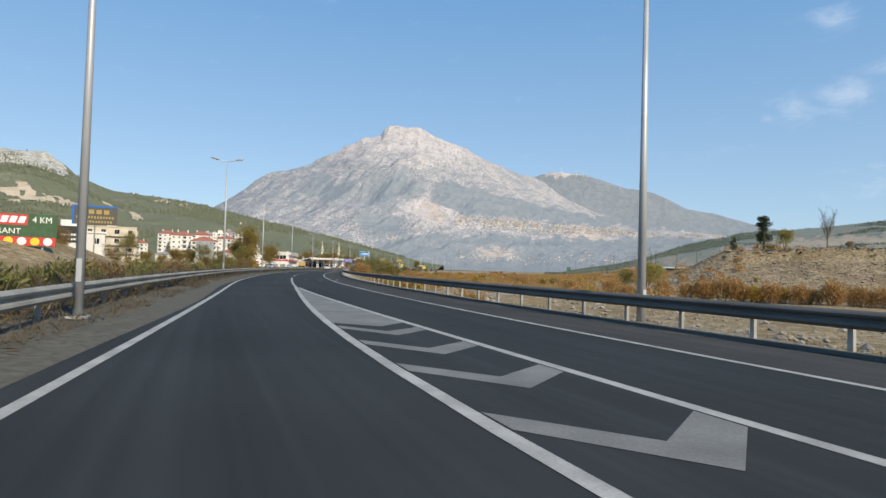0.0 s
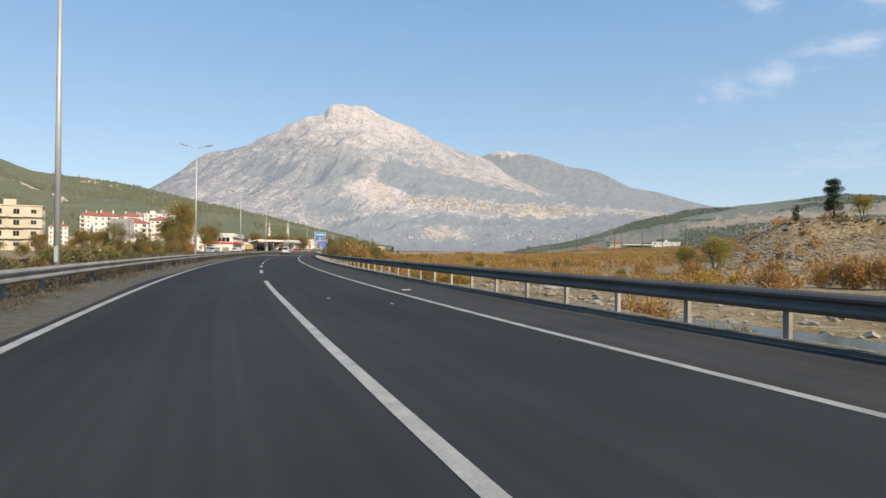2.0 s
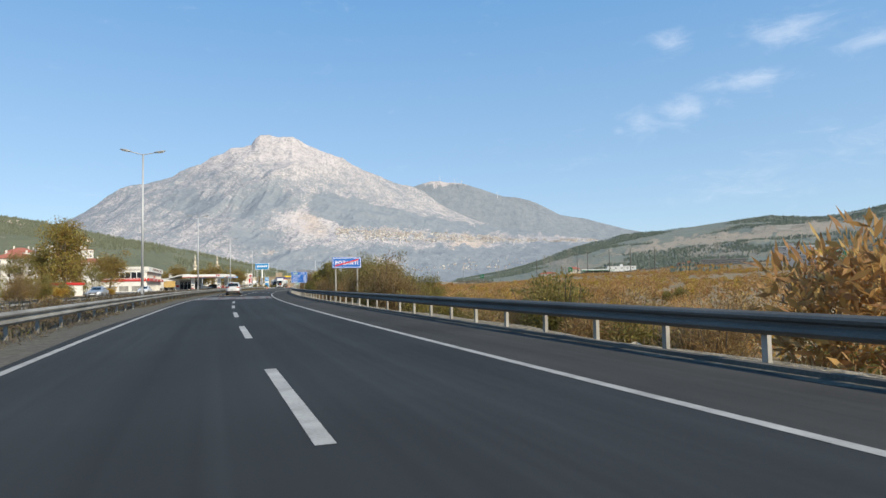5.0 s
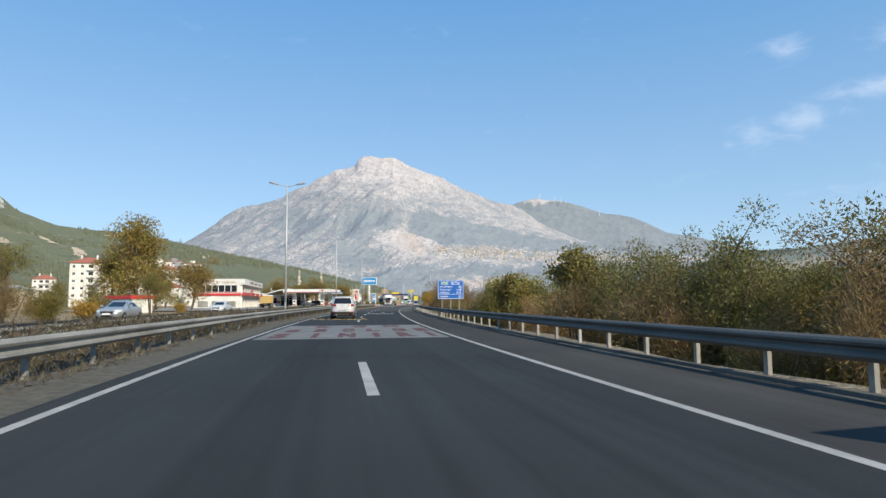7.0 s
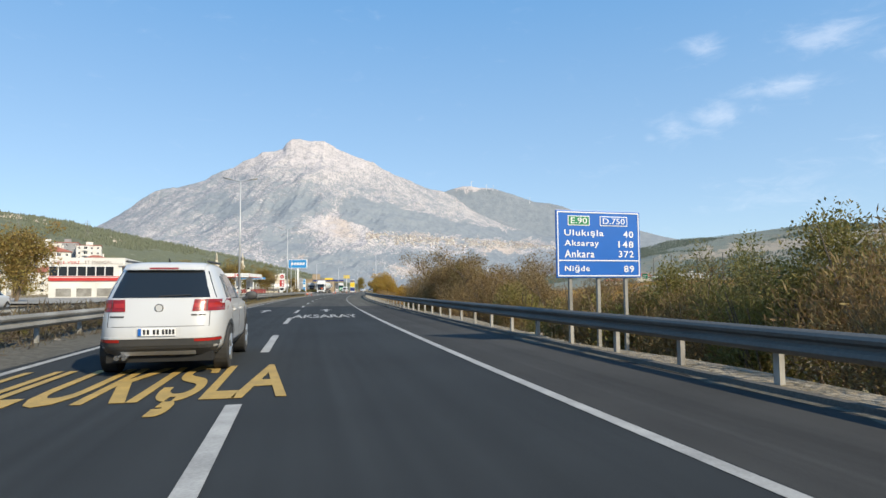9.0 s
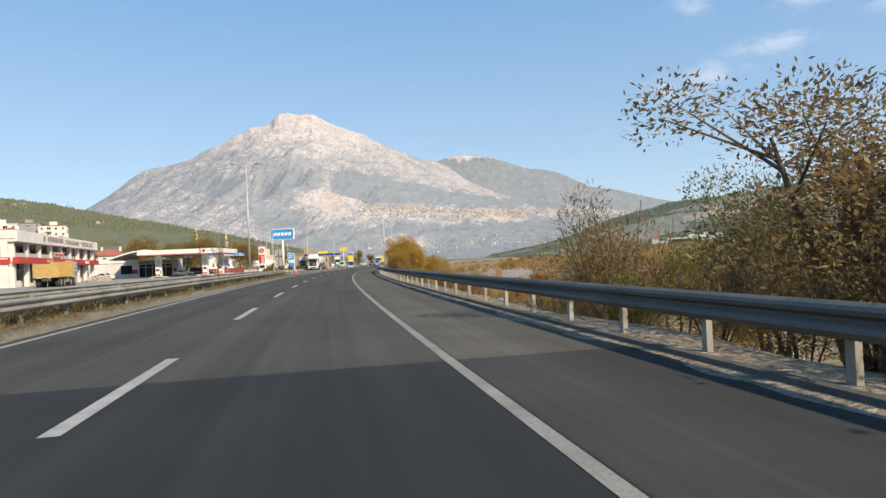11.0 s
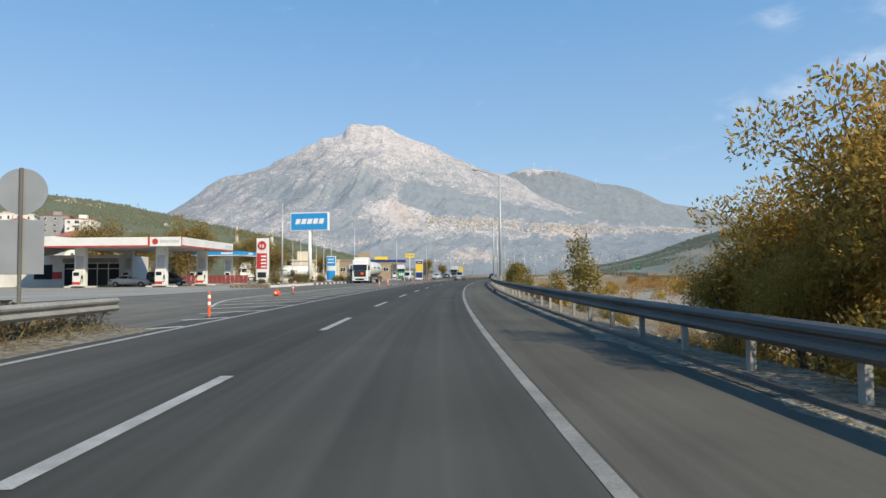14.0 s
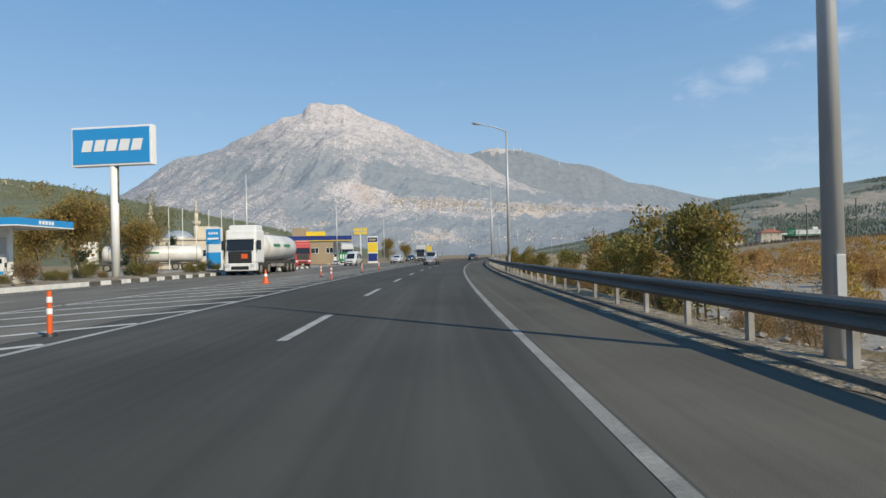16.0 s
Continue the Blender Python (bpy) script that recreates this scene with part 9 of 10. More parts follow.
def tanker(m, label, length=10.5, paint=None):
    t = thing("tanker_truck", m, label, "truck", "trucks")
    lorry_cab(t, 3.2, paint or TRUCK_WHITE, plate_mat=ORANGE)
    part("chassis", boxed(-0.45, 0.45, 0.6 - length, 2.4, 0.75, 1.05), TRIM, t)
    bm, n, rings = bmesh.new(), 28, []
    y1, y0 = 0.55, 0.55 - length
    for y, q in ((y1, 0.05), (y1 - 0.08, 0.55), (y1 - 0.25, 0.85), (y1 - 0.5, 1.0), (y0 + 0.5, 1.0), (y0 + 0.25, 0.85), (y0 + 0.08, 0.55), (y0, 0.05)):
        rings.append([bm.verts.new((1.2 * q * math.cos(2 * math.pi * i / n), y, 2.25 + 1.15 * q * math.sin(2 * math.pi * i / n))) for i in range(n)])
    for a, b in zip(rings, rings[1:]):
        for i in range(n):
            bm.faces.new((a[i], a[(i + 1) % n], b[(i + 1) % n], b[i]))
    bm.faces.new(rings[0])
    bm.faces.new(rings[-1][::-1])
    bmesh.ops.recalc_face_normals(bm, faces=bm.faces)
    tk = part("tank", bm, TANK_WHITE, t, "rounded white pressure tank", smooth=True)
    for k in range(4):
        y = y1 - 0.9 - (length - 1.8) * k / 3
        bm = bmesh.new()
        tube(bm, (0, y - 0.03, 2.25), (0, y + 0.03, 2.25), 1.0, 1.0, 28, False)
        for v in bm.verts:
            v.co.x *= 1.215
            v.co.z = 2.25 + (v.co.z - 2.25) * 1.165
        part("tank_band", bm, GALV_DULL, tk)
    for y in (y1 - 3.0, y1 - 6.0):
        for sg in (-1, 1):
            bm = boxed(sg * 1.2 - 0.02, sg * 1.2 + 0.02, y - 0.9, y + 0.9, 2.3, 2.55)
            part("letter_block", bm, SIGN_GREEN, tk)
    part("catwalk", boxed(-0.3, 0.3, y0 + 1.5, y1 - 1.5, 3.38, 3.45), GALV_DULL, tk)
    part("manhole", tubed((0, y1 - 3.5, 3.38), (0, y1 - 3.5, 3.6), 0.35, 0.35, 16), GALV_DULL, tk)
    for y in (-0.1, y0 + 1.2, y0 + 2.4, y0 + 3.6):
        axle(t, y)
    for sg in (-1, 1):
        part("side_guard", boxed(sg * 1.12 - 0.03, sg * 1.12 + 0.03, y0 + 4.4, -0.9, 0.6, 0.85), GALV_DULL, t)
    part("rear_bumper", boxed(-1.2, 1.2, y0 - 0.05, y0 + 0.08, 0.5, 0.75), RED, t)
    return t


def box_truck(m, label, cab_paint, body_mat, length=9.0, stripe_mat=None):
    t = thing("box_truck", m, label, "truck", "trucks")
    lorry_cab(t, 3.2, cab_paint)
    part("chassis", boxed(-0.45, 0.45, 0.6 - length, 2.4, 0.75, 1.05), TRIM, t)
    b = part("box_body", boxed(-1.25, 1.25, 0.6 - length, 0.6, 1.1, 3.75, bevel=0.04), body_mat, t)
    if stripe_mat:
        for sg in (-1, 1):
            part("side_stripe", boxed(sg * 1.25 - 0.012, sg * 1.25 + 0.012, 0.9 - length, 0.3, 1.2, 1.6), stripe_mat, b)
    for k in range(int(length / 1.5)):
        part("body_rib", boxed(-1.27, 1.27, 0.4 - 1.5 * k, 0.44 - 1.5 * k, 1.1, 3.74), GALV_DULL, b)
    for y in (0.0, 1.6 - length, 2.8 - length):
        axle(t, y)
    return t


def dump_truck(m):
    t = thing("dump_truck", m, "dusty dump truck with yellow tipper body and white cab", "truck", "trucks")
    cab = lorry_cab(t, 3.4, CAR_WHITE, "", 2.45, 2.95, None, 1.9, False)
    for k in range(3):
        for sg in (-1, 1):
            bm = boxed(sg * 1.225 - 0.012, sg * 1.225 + 0.012, 1.6, 3.2, 1.35 + 0.2 * k, 1.46 + 0.2 * k)
            for v in bm.verts:
                v.co.z += (v.co.y - 1.6) * -0.15
            part("blue_stripe", bm, SIGN_BLUE, cab)
    part("chassis", boxed(-0.45, 0.45, -4.6, 2.6, 0.7, 1.05), TRIM, t)
    bm = bmesh.new()
    for a in ((-1.25, 1.25, -4.7, 1.2, 1.1, 1.22), (-1.25, -1.17, -4.7, 1.2, 1.22, 2.75), (1.17, 1.25, -4.7, 1.2, 1.22, 2.75), (-1.17, 1.17, 1.1, 1.2, 1.22, 2.95), (-1.17, 1.17, -4.7, -4.6, 1.22, 2.65)):
        box(bm, *a)
    body = part("tipper_body", bm, DUMP_YELLOW, t, "yellow ribbed steel tipper body")
    for k in range(12):
        for sg in (-1, 1):
            part("body_rib", boxed(sg * 1.29 - 0.04, sg * 1.29 + 0.04, -4.6 + 0.52 * k, -4.48 + 0.52 * k, 1.15, 2.72), DUMP_YELLOW, body)
    part("cab_guard", boxed(-1.2, 1.2, 1.2, 1.75, 2.86, 2.95), DUMP_YELLOW, body)
    for y in (-2.2, -3.55):
        axle(t, y, 2.45, 0.52)
    axle(t, 0.6, 2.4, 0.5)
    part("fuel_tank", boxed(0.7, 1.15, -1.0, 0.0, 0.5, 1.0, bevel=0.06), GALV_DULL, t)
    return t


def stand_xy(x, y, turn):
    return Matrix.Translation((x, y, 0.02)) @ Matrix.Rotation(radians(turn), 4, "Z")


suv(stand(180.25, 4.85, 0.0))
saloon(stand(178, 20.5, 0.0, 180), "silver saloon car on the oncoming carriageway", CAR_SILVER)
saloon(stand(208, 21.5, 0.0, 180), "white saloon car on the oncoming carriageway", CAR_WHITE)
dump_truck(stand_xy(-72.0, 282.6, 8))
saloon(stand_xy(-83.6, 328.5, 68), "white saloon car parked beside the station shop", CAR_WHITE, "parked cars", 4.6)
saloon(stand_xy(-72.6, 343, -78), "white saloon car at the fuel pumps", CAR_WHITE, "parked cars", 4.5)
saloon(stand_xy(-69.8, 347.2, -76), "dark van at the fuel pumps", CAR_DARK, "parked cars", 4.8, 1.85, van=True, name="van")
tanker(stand(365.6, 17.5, 0.01, 180), "white road tanker with orange hazard plate coming along the road", 9.6)
tanker(stand_xy(-70.5, 396.5, 108), "parked white gas tanker with a long rounded tank", 12.5)
box_truck(stand_xy(-47.2, 411.5, 196), "red lorry with a white box body", CAR_RED, WHITE, 8.5)
box_truck(stand_xy(-41, 437, 190), "white lorry with a dark tarpaulin body", CAR_WHITE, CAR_DARK, 8.0)
box_truck(stand_xy(-52.5, 424, 188), "white lorry with a white box body parked at the truck stop", CAR_WHITE, WHITE, 8.0, RED)
saloon(stand(404, 17.2, 0.0, 180), "white van on the oncoming carriageway", CAR_WHITE, "passing cars", 5.0, 2.1, van=True, name="van")
saloon(stand(423, 13.9, 0.0, 180), "white saloon car far off on the oncoming carriageway", CAR_WHITE)
saloon(stand(452, 16.5, 0.0, 180), "dark saloon car far off on the oncoming carriageway", CAR_DARK)
saloon(stand(396, 4.9, 0.0), "silver pick-up truck ahead in the outer lane", CAR_SILVER, "passing cars", 5.0, 1.78, pickup=True, name="pickup")
saloon(stand(446, 1.9, 0.0), "dark saloon car far ahead in the inner lane", CAR_DARK)
box_truck(stand(470, 17, 0.0, 180), "lorry with a yellow body far off on the oncoming carriageway", CAR_WHITE, YELLOW, 7.0)


# ---------------------------------------------------------------- woods, scars and houses on the slopes
WOOD_L = leafy("hillside_pines", (0.15, 0.17, 0.11), (0.19, 0.2, 0.135), 0.14)
WOOD_R = leafy("valley_pines", (0.125, 0.155, 0.125), (0.165, 0.19, 0.15), 0.14)
SCAR = surface("bare_earth_scar", (0.48, 0.4, 0.3), 0.95, second=(0.36, 0.29, 0.21), scale=0.03, amount=0.9, fine=0.15, fine_scale=0.3)
SCAR_BROWN = surface("brown_terraced_earth", (0.31, 0.275, 0.225), 0.95, second=(0.23, 0.215, 0.175), scale=0.03, amount=0.9, fine=0.15, fine_scale=0.3)


def woods(name, land, n, az0, az1, u0, u1, high, material, label, seed, cut=0.42, wooded=None):
    """Many small ragged conifers on a slope, thinner in the clearings."""
    rng = np.random.RandomState(seed)
    az, u = rng.uniform(az0, az1, n * 3), rng.uniform(u0, u1, n * 3) ** 0.8
    p = land.place(az, u)
    keep = fbm(p[:, 0] * 0.006 + 2, p[:, 1] * 0.006, 4) > cut - 0.07 * rng.rand(len(p)) + 0.05
    if wooded:
        keep &= wooded(az, np.degrees(np.arctan2(p[:, 2] - CAM_H, np.hypot(p[:, 0] - EYE0[0], p[:, 1] - EYE0[1])))) > 0.3 + 0.4 * rng.rand(len(p))
    p = p[keep][:n]
    k = len(p)
    h = high * (0.55 + 0.7 * rng.rand(k))
    V, F = [], []
    o = 0
    ang = np.arange(5) * 2 * np.pi / 5
    for z0, z1, w in ((0.0, 0.62, 0.34), (0.34, 1.0, 0.25)):
        turn = rng.rand(k, 1) * 6.28
        rr = w * h[:, None] * (0.7 + 0.6 * rng.rand(k, 5))
        ring = np.stack([p[:, :1] + rr * np.cos(ang + turn), p[:, 1:2] + rr * np.sin(ang + turn), p[:, 2:] + (z0 - 0.05 + 0.08 * rng.rand(k, 5)) * h[:, None]], -1)
        top = np.stack([p[:, 0], p[:, 1], p[:, 2] + z1 * h], -1)[:, None]
        V.append(np.concatenate([ring, top], 1).reshape(-1, 3))
        b = o + 6 * np.arange(k)[:, None]
        for i in range(5):
            F.append(np.concatenate([b + i, b + (i + 1) % 5, b + 5], 1))
        o += 6 * k
    tagged(new(name, mesh_of(name, np.concatenate(V), np.concatenate(F), material)), label, "woods", kind="stuff")


woods("hill_woods", hill_l, 13000, 72, 3, 0.12, 0.99, 5.4, WOOD_L, "pine woods over the green hillside", 3, 0.46)
woods("valley_woods", hill_r, 34000, -13, -76, 0.05, 0.99, 4.3, WOOD_R, "pine woods on the slope across the river", 4, 0.43, hill_wood)


def scar(land, az, u, da, du, material, label, seed, lift=0.9, ragged=3.4, edge=0.62):
    """A ragged patch of bare earth lying on a slope."""
    n = 60
    A, U = np.meshgrid(np.linspace(-1, 1, n), np.linspace(-1, 1, n))
    p = land.place(az + A * da, np.clip(u + U * du, 0, 0.995))
    p[..., 2] += lift
    m = A**2 + U**2 + ragged * (fbm(A * 2.6 + seed, U * 2.6 + 7, 5) - 0.5) < edge
    i = np.arange(n * n).reshape(n, n)
    f = np.stack([i[:-1, :-1], i[1:, :-1], i[1:, 1:], i[:-1, 1:]], -1)[m[:-1, :-1] & m[1:, :-1] & m[1:, 1:] & m[:-1, 1:]].reshape(-1, 4)
    tagged(new("earth_scar", mesh_of("earth_scar", p.reshape(-1, 3), f, material, True)), label, "bare earth", kind="structure")


for az, u, da, du, k in ((26.3, 0.93, 1.1, 0.05, 1), (24.6, 0.88, 0.8, 0.08, 2), (35.2, 0.48, 1.5, 0.07, 3), (38.3, 0.48, 2.0, 0.1, 4), (19.4, 0.74, 0.5, 0.05, 5), (29.2, 0.55, 0.6, 0.05, 6), (31.5, 0.62, 1.2, 0.03, 7), (42.5, 0.55, 1.6, 0.12, 8)):
    scar(hill_l, az, u, da, du, SCAR, "pale bare earth scar on the wooded hillside", k)
for az, u, da, du, k in ((-42, 0.72, 2.6, 0.1, 13), (-36, 0.4, 2.6, 0.05, 15)):
    scar(hill_r, az, u, da, du, SCAR_BROWN, "brown terraced earth on the slope across the river", k)
# white crags that crown the hill
scar(hill_l, 38.6, 0.9, 4.6, 0.14, surface("pale_crag", (0.5, 0.47, 0.43), 0.95, second=(0.2, 0.2, 0.16), scale=0.09, amount=1.0, fine=0.3, fine_scale=0.5, bump=1.0, bump_scale=0.2), "pale limestone crag at the top of the hill", 31, 1.5, 1.6, 0.95)


ROOF_DULL = surface("weathered_far_roofs", (0.34, 0.25, 0.205), 0.9, second=(0.27, 0.2, 0.17), scale=0.02, amount=0.8, by_island=0.3)
WALL_DULL = surface("weathered_house_walls", (0.6, 0.57, 0.52), 0.9, second=(0.36, 0.33, 0.29), scale=0.02, amount=0.8, by_island=0.3)


def village(name, n, seed, label, land, az0, az1, band):
    """A far village: small pale houses with tiled roofs strewn over a slope."""
    rng = np.random.RandomState(seed)
    V, F, R, G = [], [], [], []
    got = 0
    while got < n:
        az, u = rng.uniform(az0, az1), rng.uniform(0.1, 0.97)
        p = land.place(np.array([az]), np.array([u]))[0]
        el = math.degrees(math.atan2(p[2] - CAM_H, math.hypot(p[0] - EYE0[0], p[1] - EYE0[1])))
        mid, half = band(az)
        if abs(el - mid) > half * (0.3 + 0.7 * rng.rand()) or value_noise(np.array(az * 1.3), np.array(u * 30)) < 0.3:
            continue
        got += 1
        w, d, h = 2.2 + 2.6 * rng.rand(), 2.2 + 2.0 * rng.rand(), 2.6 + 3.2 * rng.rand()
        a = rng.rand() * 1.2 + 0.2
        c, s = math.cos(a), math.sin(a)
        o, q = len(V), len(R)
        base = [(-w, -d), (w, -d), (w, d), (-w, d)]
        for z in (-4, h):
            V += [(p[0] + c * x - s * y, p[1] + s * x + c * y, p[2] + z) for x, y in base]
        F += [(o, o + 1, o + 5, o + 4), (o + 1, o + 2, o + 6, o + 5), (o + 2, o + 3, o + 7, o + 6), (o + 3, o, o + 4, o + 7)]
        R += [(p[0] + c * x * 1.1 - s * y * 1.1, p[1] + s * x * 1.1 + c * y * 1.1, p[2] + h) for x, y in base]
        R.append((p[0], p[1], p[2] + h + 2.4))
        G += [(q + i, q + (i + 1) % 4, q + 4) for i in range(4)]
    vil = thing(name, Matrix.Identity(4), label, "village", kind="stuff")
    part("houses", mesh_of("houses", V, F, WALL_DULL), None, vil)
    part("roofs", mesh_of("roofs", R, G, ROOF_DULL), None, vil)


village("hill_village", 820, 6, "far village of white houses with red roofs on the mountain slope", main, -1.5, -17, lambda az: (4.3 + (az + 9) * 0.055, 0.42 + 0.03 * max(0.0, az + 14)))
village("ridge_village", 330, 7, "far row of white houses along the slope", main, -14, -26, lambda az: (3.8 + (az + 14) * 0.025, 0.2))
village("valley_village", 130, 8, "scattered white houses at the foot of the mountain", main, -2, -22, lambda az: (1.3, 0.8))

# wind turbines on the ridge
BLADE = surface("turbine_white", (0.72, 0.73, 0.74), 0.5)
for k, (az, el) in enumerate(((-11.4, 9.55), (-12.8, 9.2), (-13.4, 9.15), (-6.2, 8.2), (-16.8, 7.9), (-7.6, 8.5))):
    a, r = radians(az), 4770
    z = CAM_H + r * math.tan(radians(el)) - 14
    wt = thing("wind_turbine", Matrix.Translation((EYE0[0] - math.sin(a) * r, EYE0[1] + math.cos(a) * r, z)) @ Matrix.Scale(0.65, 4), "white three-bladed wind turbine on the ridge", "wind turbine", "wind turbines")
    part("tower", tubed((0, 0, 0), (0, 0, 62), 2.2, 1.3, 10), BLADE, wt)
    part("nacelle", boxed(-1.8, 1.8, -4, 5, 61, 65, bevel=0.5), BLADE, wt)
    for j in range(3):
        t = 2 * math.pi * j / 3 + k * 0.7
        part("blade", tubed((0, -5, 63), (30 * math.cos(t), -5, 63 + 30 * math.sin(t)), 1.0, 0.3, 6), BLADE, wt)

# ---------------------------------------------------------------- across the river
fs = thing("far_station", Matrix.Translation((258, 708, 6.0)) @ Matrix.Rotation(radians(-22), 4, "Z"), "far filling station with a long white canopy", "building")
part("canopy", boxed(-10, 24, -6, 6, 3.6, 5.2), WHITE, fs)
part("canopy_stripe", boxed(-10.05, 24.05, -6.05, -6.0, 3.6, 4.1), SIGN_GREEN, fs)
for x in (-8, 2, 12, 22):
    part("leg", boxed(x - 0.4, x + 0.4, -0.4, 0.4, -4, 3.6), WHITE, fs)
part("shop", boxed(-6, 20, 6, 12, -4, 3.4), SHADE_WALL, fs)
apartment(238, 708, 4.6, -20, 13, 10, 7.0, 2, "cream house with a tiled roof beside the far station", WALL_CREAM, 3, 2, "hip", name="service_house", group="far buildings")
apartment(212, 716, 3.6, -20, 18, 8, 3.4, 1, "low house with a tiled roof by the far road", WALL_CREAM, 3, 2, "hip", name="service_house", group="far buildings")
apartment(404, 752, 10, -26, 26, 12, 7.5, 2, "orange brick hall with a low roof", WALL_ORANGE, 6, 3, "flat", (), ROOF_TILE, 3.2, "brick_hall", "far buildings", None, 2.4)
apartment(336, 790, 11, -24, 34, 10, 4.6, 1, "long low white shed beside the brick hall", WHITE, 5, 2, "flat", (), WHITE, 2.0, "long_shed", "far buildings")
apartment(283, 446, 8, -36, 22, 10, 5.2, 1, "grey storage hall on the far bank", WALL_GREY, 5, 2, "flat", (), ROOF_SHEET, 2.0, "storage_hall", "far buildings")
apartment(318, 490, 15, -36, 24, 12, 7.0, 2, "dark brick workshop with a pale roof on the far slope", WALL_GREY, 5, 2, "flat", (), WHITE, 2.0, "storage_hall", "far buildings")
apartment(341, 486, 16, -36, 16, 10, 6.6, 2, "white workshop block on the far slope", WALL_WHITE, 4, 2, "flat", (), WHITE, 1.6, "storage_hall", "far buildings")
apartment(300, 545, 10, -34, 34, 10, 5.0, 1, "long low concrete building on the far bank", CONCRETE, 7, 2, "flat", (), ROOF_SHEET, 2.0, "storage_hall", "far buildings")
apartment(366, 470, 15, -38, 20, 10, 7.0, 2, "ochre house on the far slope", WALL_OCHRE, 4, 2, "flat", (), None, 1.6, "storage_hall", "far buildings")

class Terrace:
    """The terrace as a surface for trees."""

    def place(self, az, u):
        a = np.radians(az)
        r = 380 + 520 * u
        x, y = EYE0[0] - np.sin(a) * r, EYE0[1] + np.cos(a) * r
        return np.stack([x, y, ground_z(x, y) - 0.3], -1)


SCRUB_DULL = leafy("grey_brown_scrub", (0.15, 0.128, 0.1), (0.12, 0.112, 0.085), 0.2)
woods("embankment_scrub", Terrace(), 5200, -14, -47, 0.3, 0.5, 2.3, SCRUB_DULL, "grey-brown scrub on the embankment of the far road", 19, 0.36)
woods("bank_woods", Terrace(), 420, -36, -60, 0.0, 0.3, 4.0, WOOD_R, "dark green trees along the far bank", 9, 0.47)

yb = thing("yellow_billboard", Matrix.Translation((243.3, 382.4, 4.0)) @ Matrix.Rotation(radians(-42), 4, "Z"), "plain yellow billboard on steel legs", "billboard")
part("board", boxed(-5.0, 5.0, -0.15, 0.15, 8.0, 10.8), YELLOW, yb)
for x in (-3.5, 0, 3.5):
    part("leg", boxed(x - 0.15, x + 0.15, 0.15, 0.4, -4, 10.5), GALV_DULL, yb)
for x, y, z in ((228.7, 354.8, 8.5), (233.5, 353.6, 8.5), (205, 640, 8), (150, 760, 4)):
    gs_ = thing("gantry_sign", Matrix.Translation((x, y, 0)) @ Matrix.Rotation(radians(-38), 4, "Z"), "green motorway sign on grey posts", "road sign", "green motorway signs")
    part("board", boxed(-2.1, 2.1, -0.08, 0.08, z, z + 4.2, bevel=0.03), SIGN_GREEN, gs_)
    bars("letter_block", gs_, SIGN_WHITE, -1.6, 1.6, z + 2.4, z + 2.9, 6, -0.11)
    bars("letter_block", gs_, SIGN_WHITE, -1.6, 0.8, z + 1.2, z + 1.7, 5, -0.11)
    for xx in (-1.6, 1.6):
        part("post", boxed(xx - 0.12, xx + 0.12, 0.08, 0.3, -1, z + 4), GALV_DULL, gs_)
# the road bridge on the far bank
br = thing("road_bridge", Matrix.Translation((262, 378, 0)) @ Matrix.Rotation(radians(-12), 4, "Z"), "grey concrete road bridge with a steel railing", "bridge")
part("deck", boxed(-24, 90, -5, 5, 6.4, 7.8), CONCRETE, br)
part("railing", boxed(-24, 90, -5.1, -5.0, 8.4, 8.9), GALV, br)
for k in range(20):
    part("rail_post", boxed(-24 + 6 * k, -23.8 + 6 * k, -5.05, -4.9, 7.8, 8.9), GALV, br)
for x in (-16, 6, 28, 50, 72):
    part("pier", boxed(x - 0.9, x + 0.9, -4, 4, -4, 6.4), CONCRETE, br)
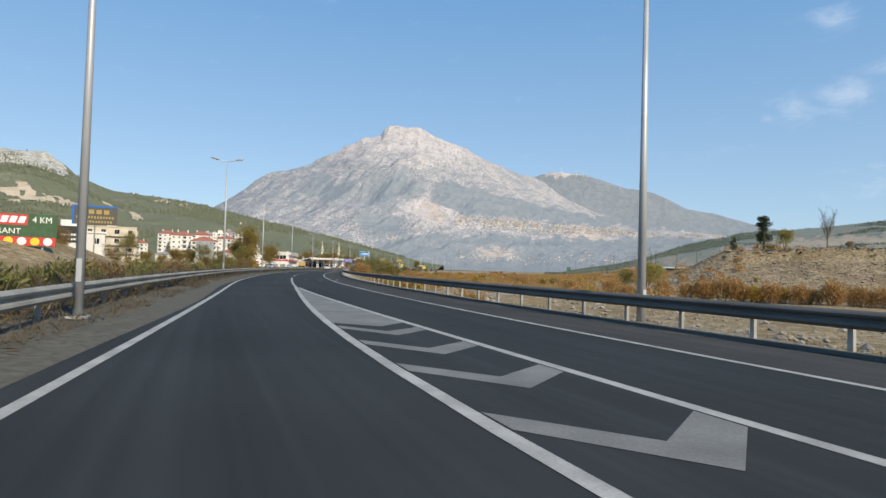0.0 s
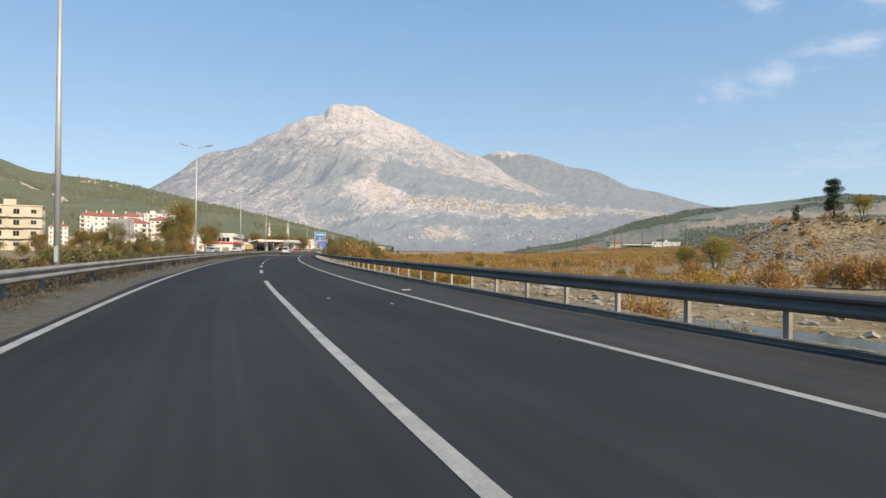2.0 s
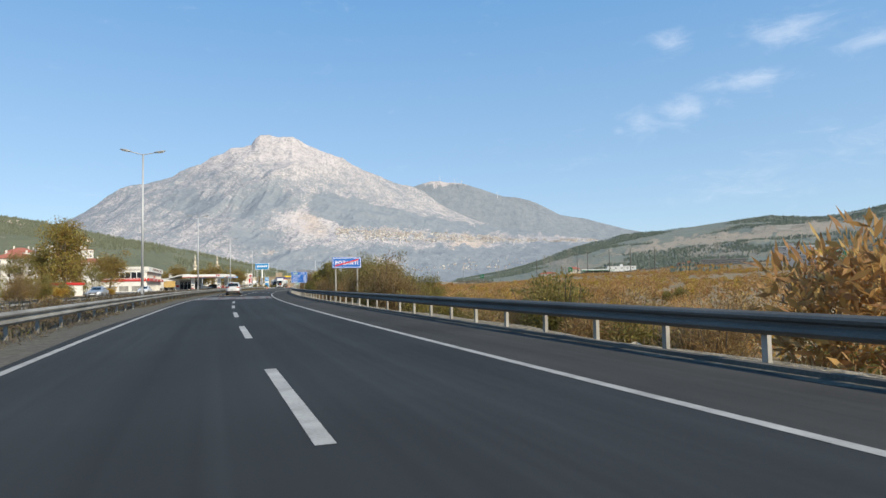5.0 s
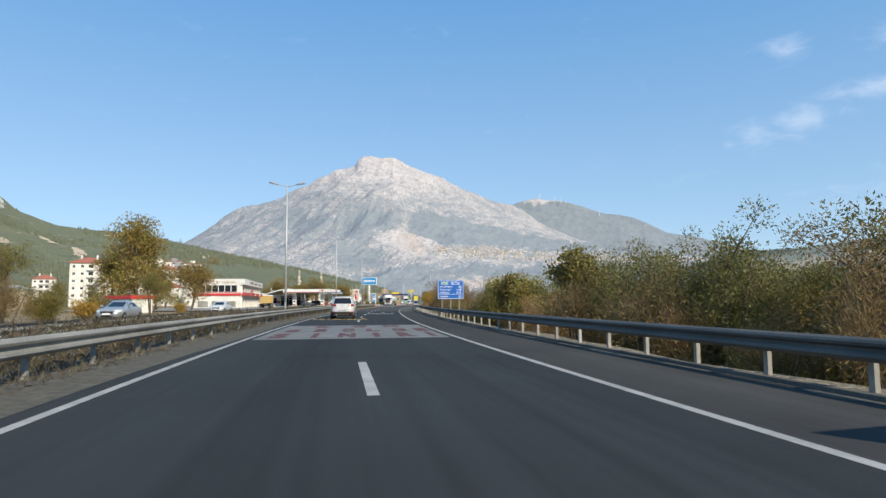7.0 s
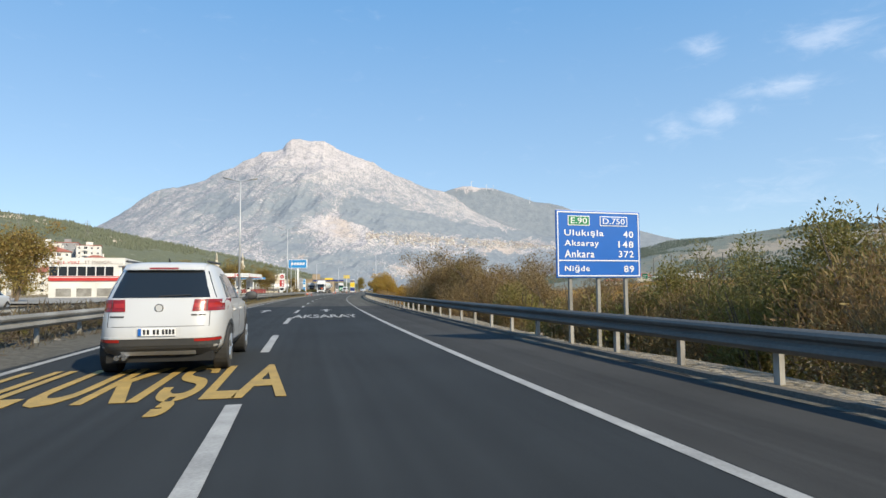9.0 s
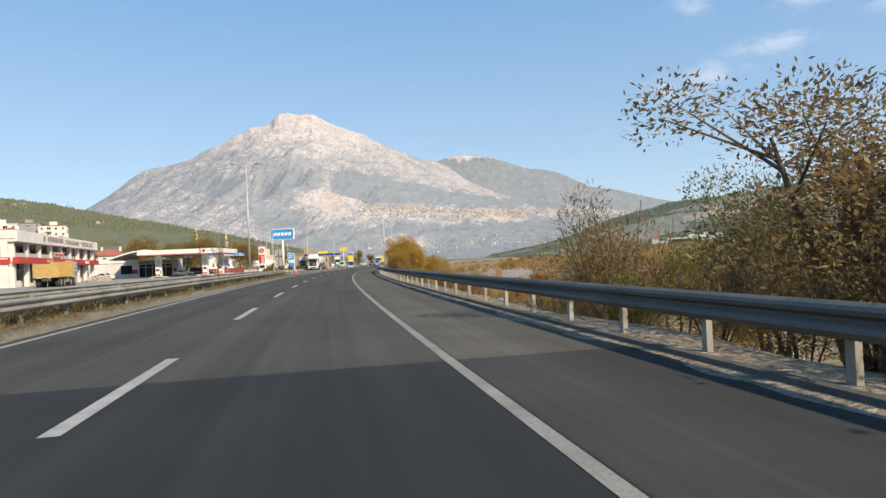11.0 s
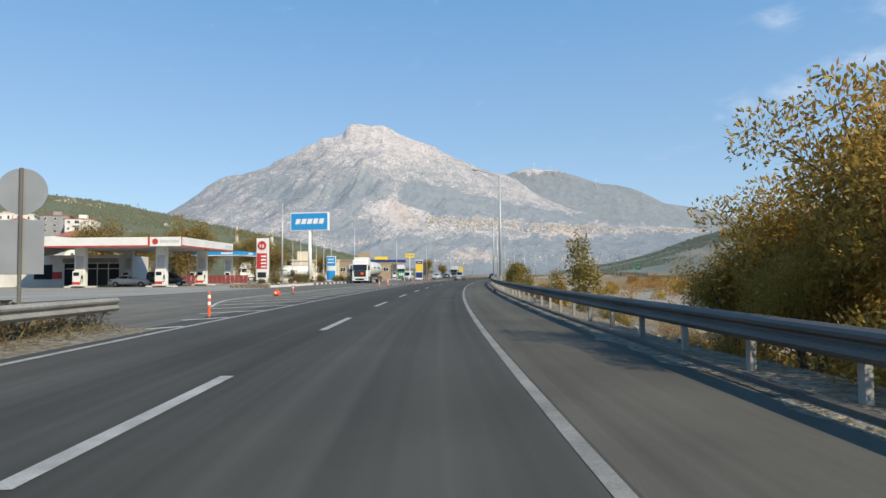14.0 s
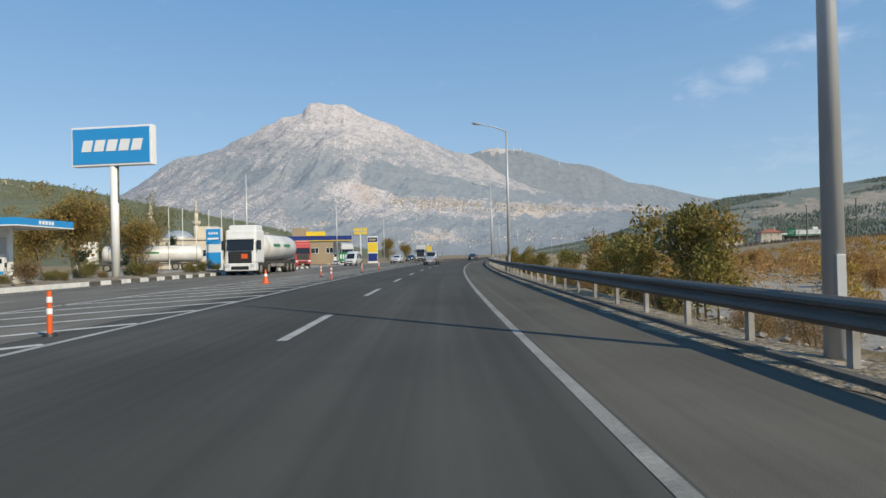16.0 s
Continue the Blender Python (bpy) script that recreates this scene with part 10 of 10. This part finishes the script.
# lamp and power poles across the valley
pole_ = None
for k, (x, y, z, h) in enumerate(((179.8, 487, 2, 13), (197.5, 484, 2, 15), (222, 479, 1, 12), (188.3, 363.3, 0, 11), (229.2, 355.3, 0, 13), (262, 420, 3, 12), (150, 560, 1, 13), (128, 620, 1, 13), (246, 520, 4, 14), (295, 500, 8, 14), (110, 680, 1, 12), (310, 560, 10, 14))):
    m = Matrix.Translation((x, y, z))
    if pole_ is None:
        pole_ = thing("power_pole", m, "grey steel lamp pole across the river", "pole", "far poles")
        part("mast", tubed((0, 0, -4), (0, 0, 13), 0.16, 0.1, 8), GALV_DULL, pole_)
        part("arm", boxed(-0.9, 0.9, -0.05, 0.05, 12.7, 12.9), GALV_DULL, pole_)
    else:
        copy_thing(pole_, m)


mast_ = None
for x, y, h in ((175.6, 651.5, 20), (209, 632.6, 20), (196, 581.5, 22), (215.5, 580, 21), (232, 574, 21), (250, 566, 20)):
    m = Matrix.Translation((x, y, gz(x, y) - 0.2))
    if mast_ is None:
        mast_ = thing("light_mast", m, "tall grey light mast beside the far station", "lamp post", "light masts")
        part("mast", tubed((0, 0, 0), (0, 0, 20), 0.4, 0.26, 8), GALV, mast_)
        part("lamp_head", boxed(-1.1, 1.1, -0.3, 0.3, 19.8, 20.2, bevel=0.05), GALV_DULL, mast_)
    else:
        copy_thing(mast_, m)


def pylon(x, y, z, h):
    t = thing("pylon", Matrix.Translation((x, y, z)), "grey lattice power pylon", "pylon", "pylons")
    w = h * 0.09
    for sx in (-1, 1):
        for sy in (-1, 1):
            part("leg", tubed((sx * w, sy * w, -3), (sx * 0.3, sy * 0.3, h), 0.12, 0.08, 5), GALV_DULL, t)
    for k in range(6):
        z0, z1 = h * k / 6, h * (k + 1) / 6
        q0, q1 = w * (1 - k / 6) + 0.3 * k / 6, w * (1 - (k + 1) / 6) + 0.3 * (k + 1) / 6
        for s in (-1, 1):
            part("brace", tubed((-q0, s * q0, z0), (q1, s * q1, z1), 0.06, 0.06, 4), GALV_DULL, t)
    for zz, ww in ((0.7, 5), (0.82, 4.2), (0.94, 3.4)):
        part("cross_arm", boxed(-ww, ww, -0.15, 0.15, h * zz, h * zz + 0.3), GALV_DULL, t)


pylon(294.9, 545.9, 8, 27)
pylon(230, 700, 4, 30)
pylon(264, 864, 10, 24)
pylon(249.5, 804.5, 10, 21)
for az, u in ((26.0, 0.62), (21.5, 0.7)):
    p = hill_l.place(np.array([az]), np.array([u]))[0]
    pylon(float(p[0]), float(p[1]), float(p[2]), 30)


drop_protos()
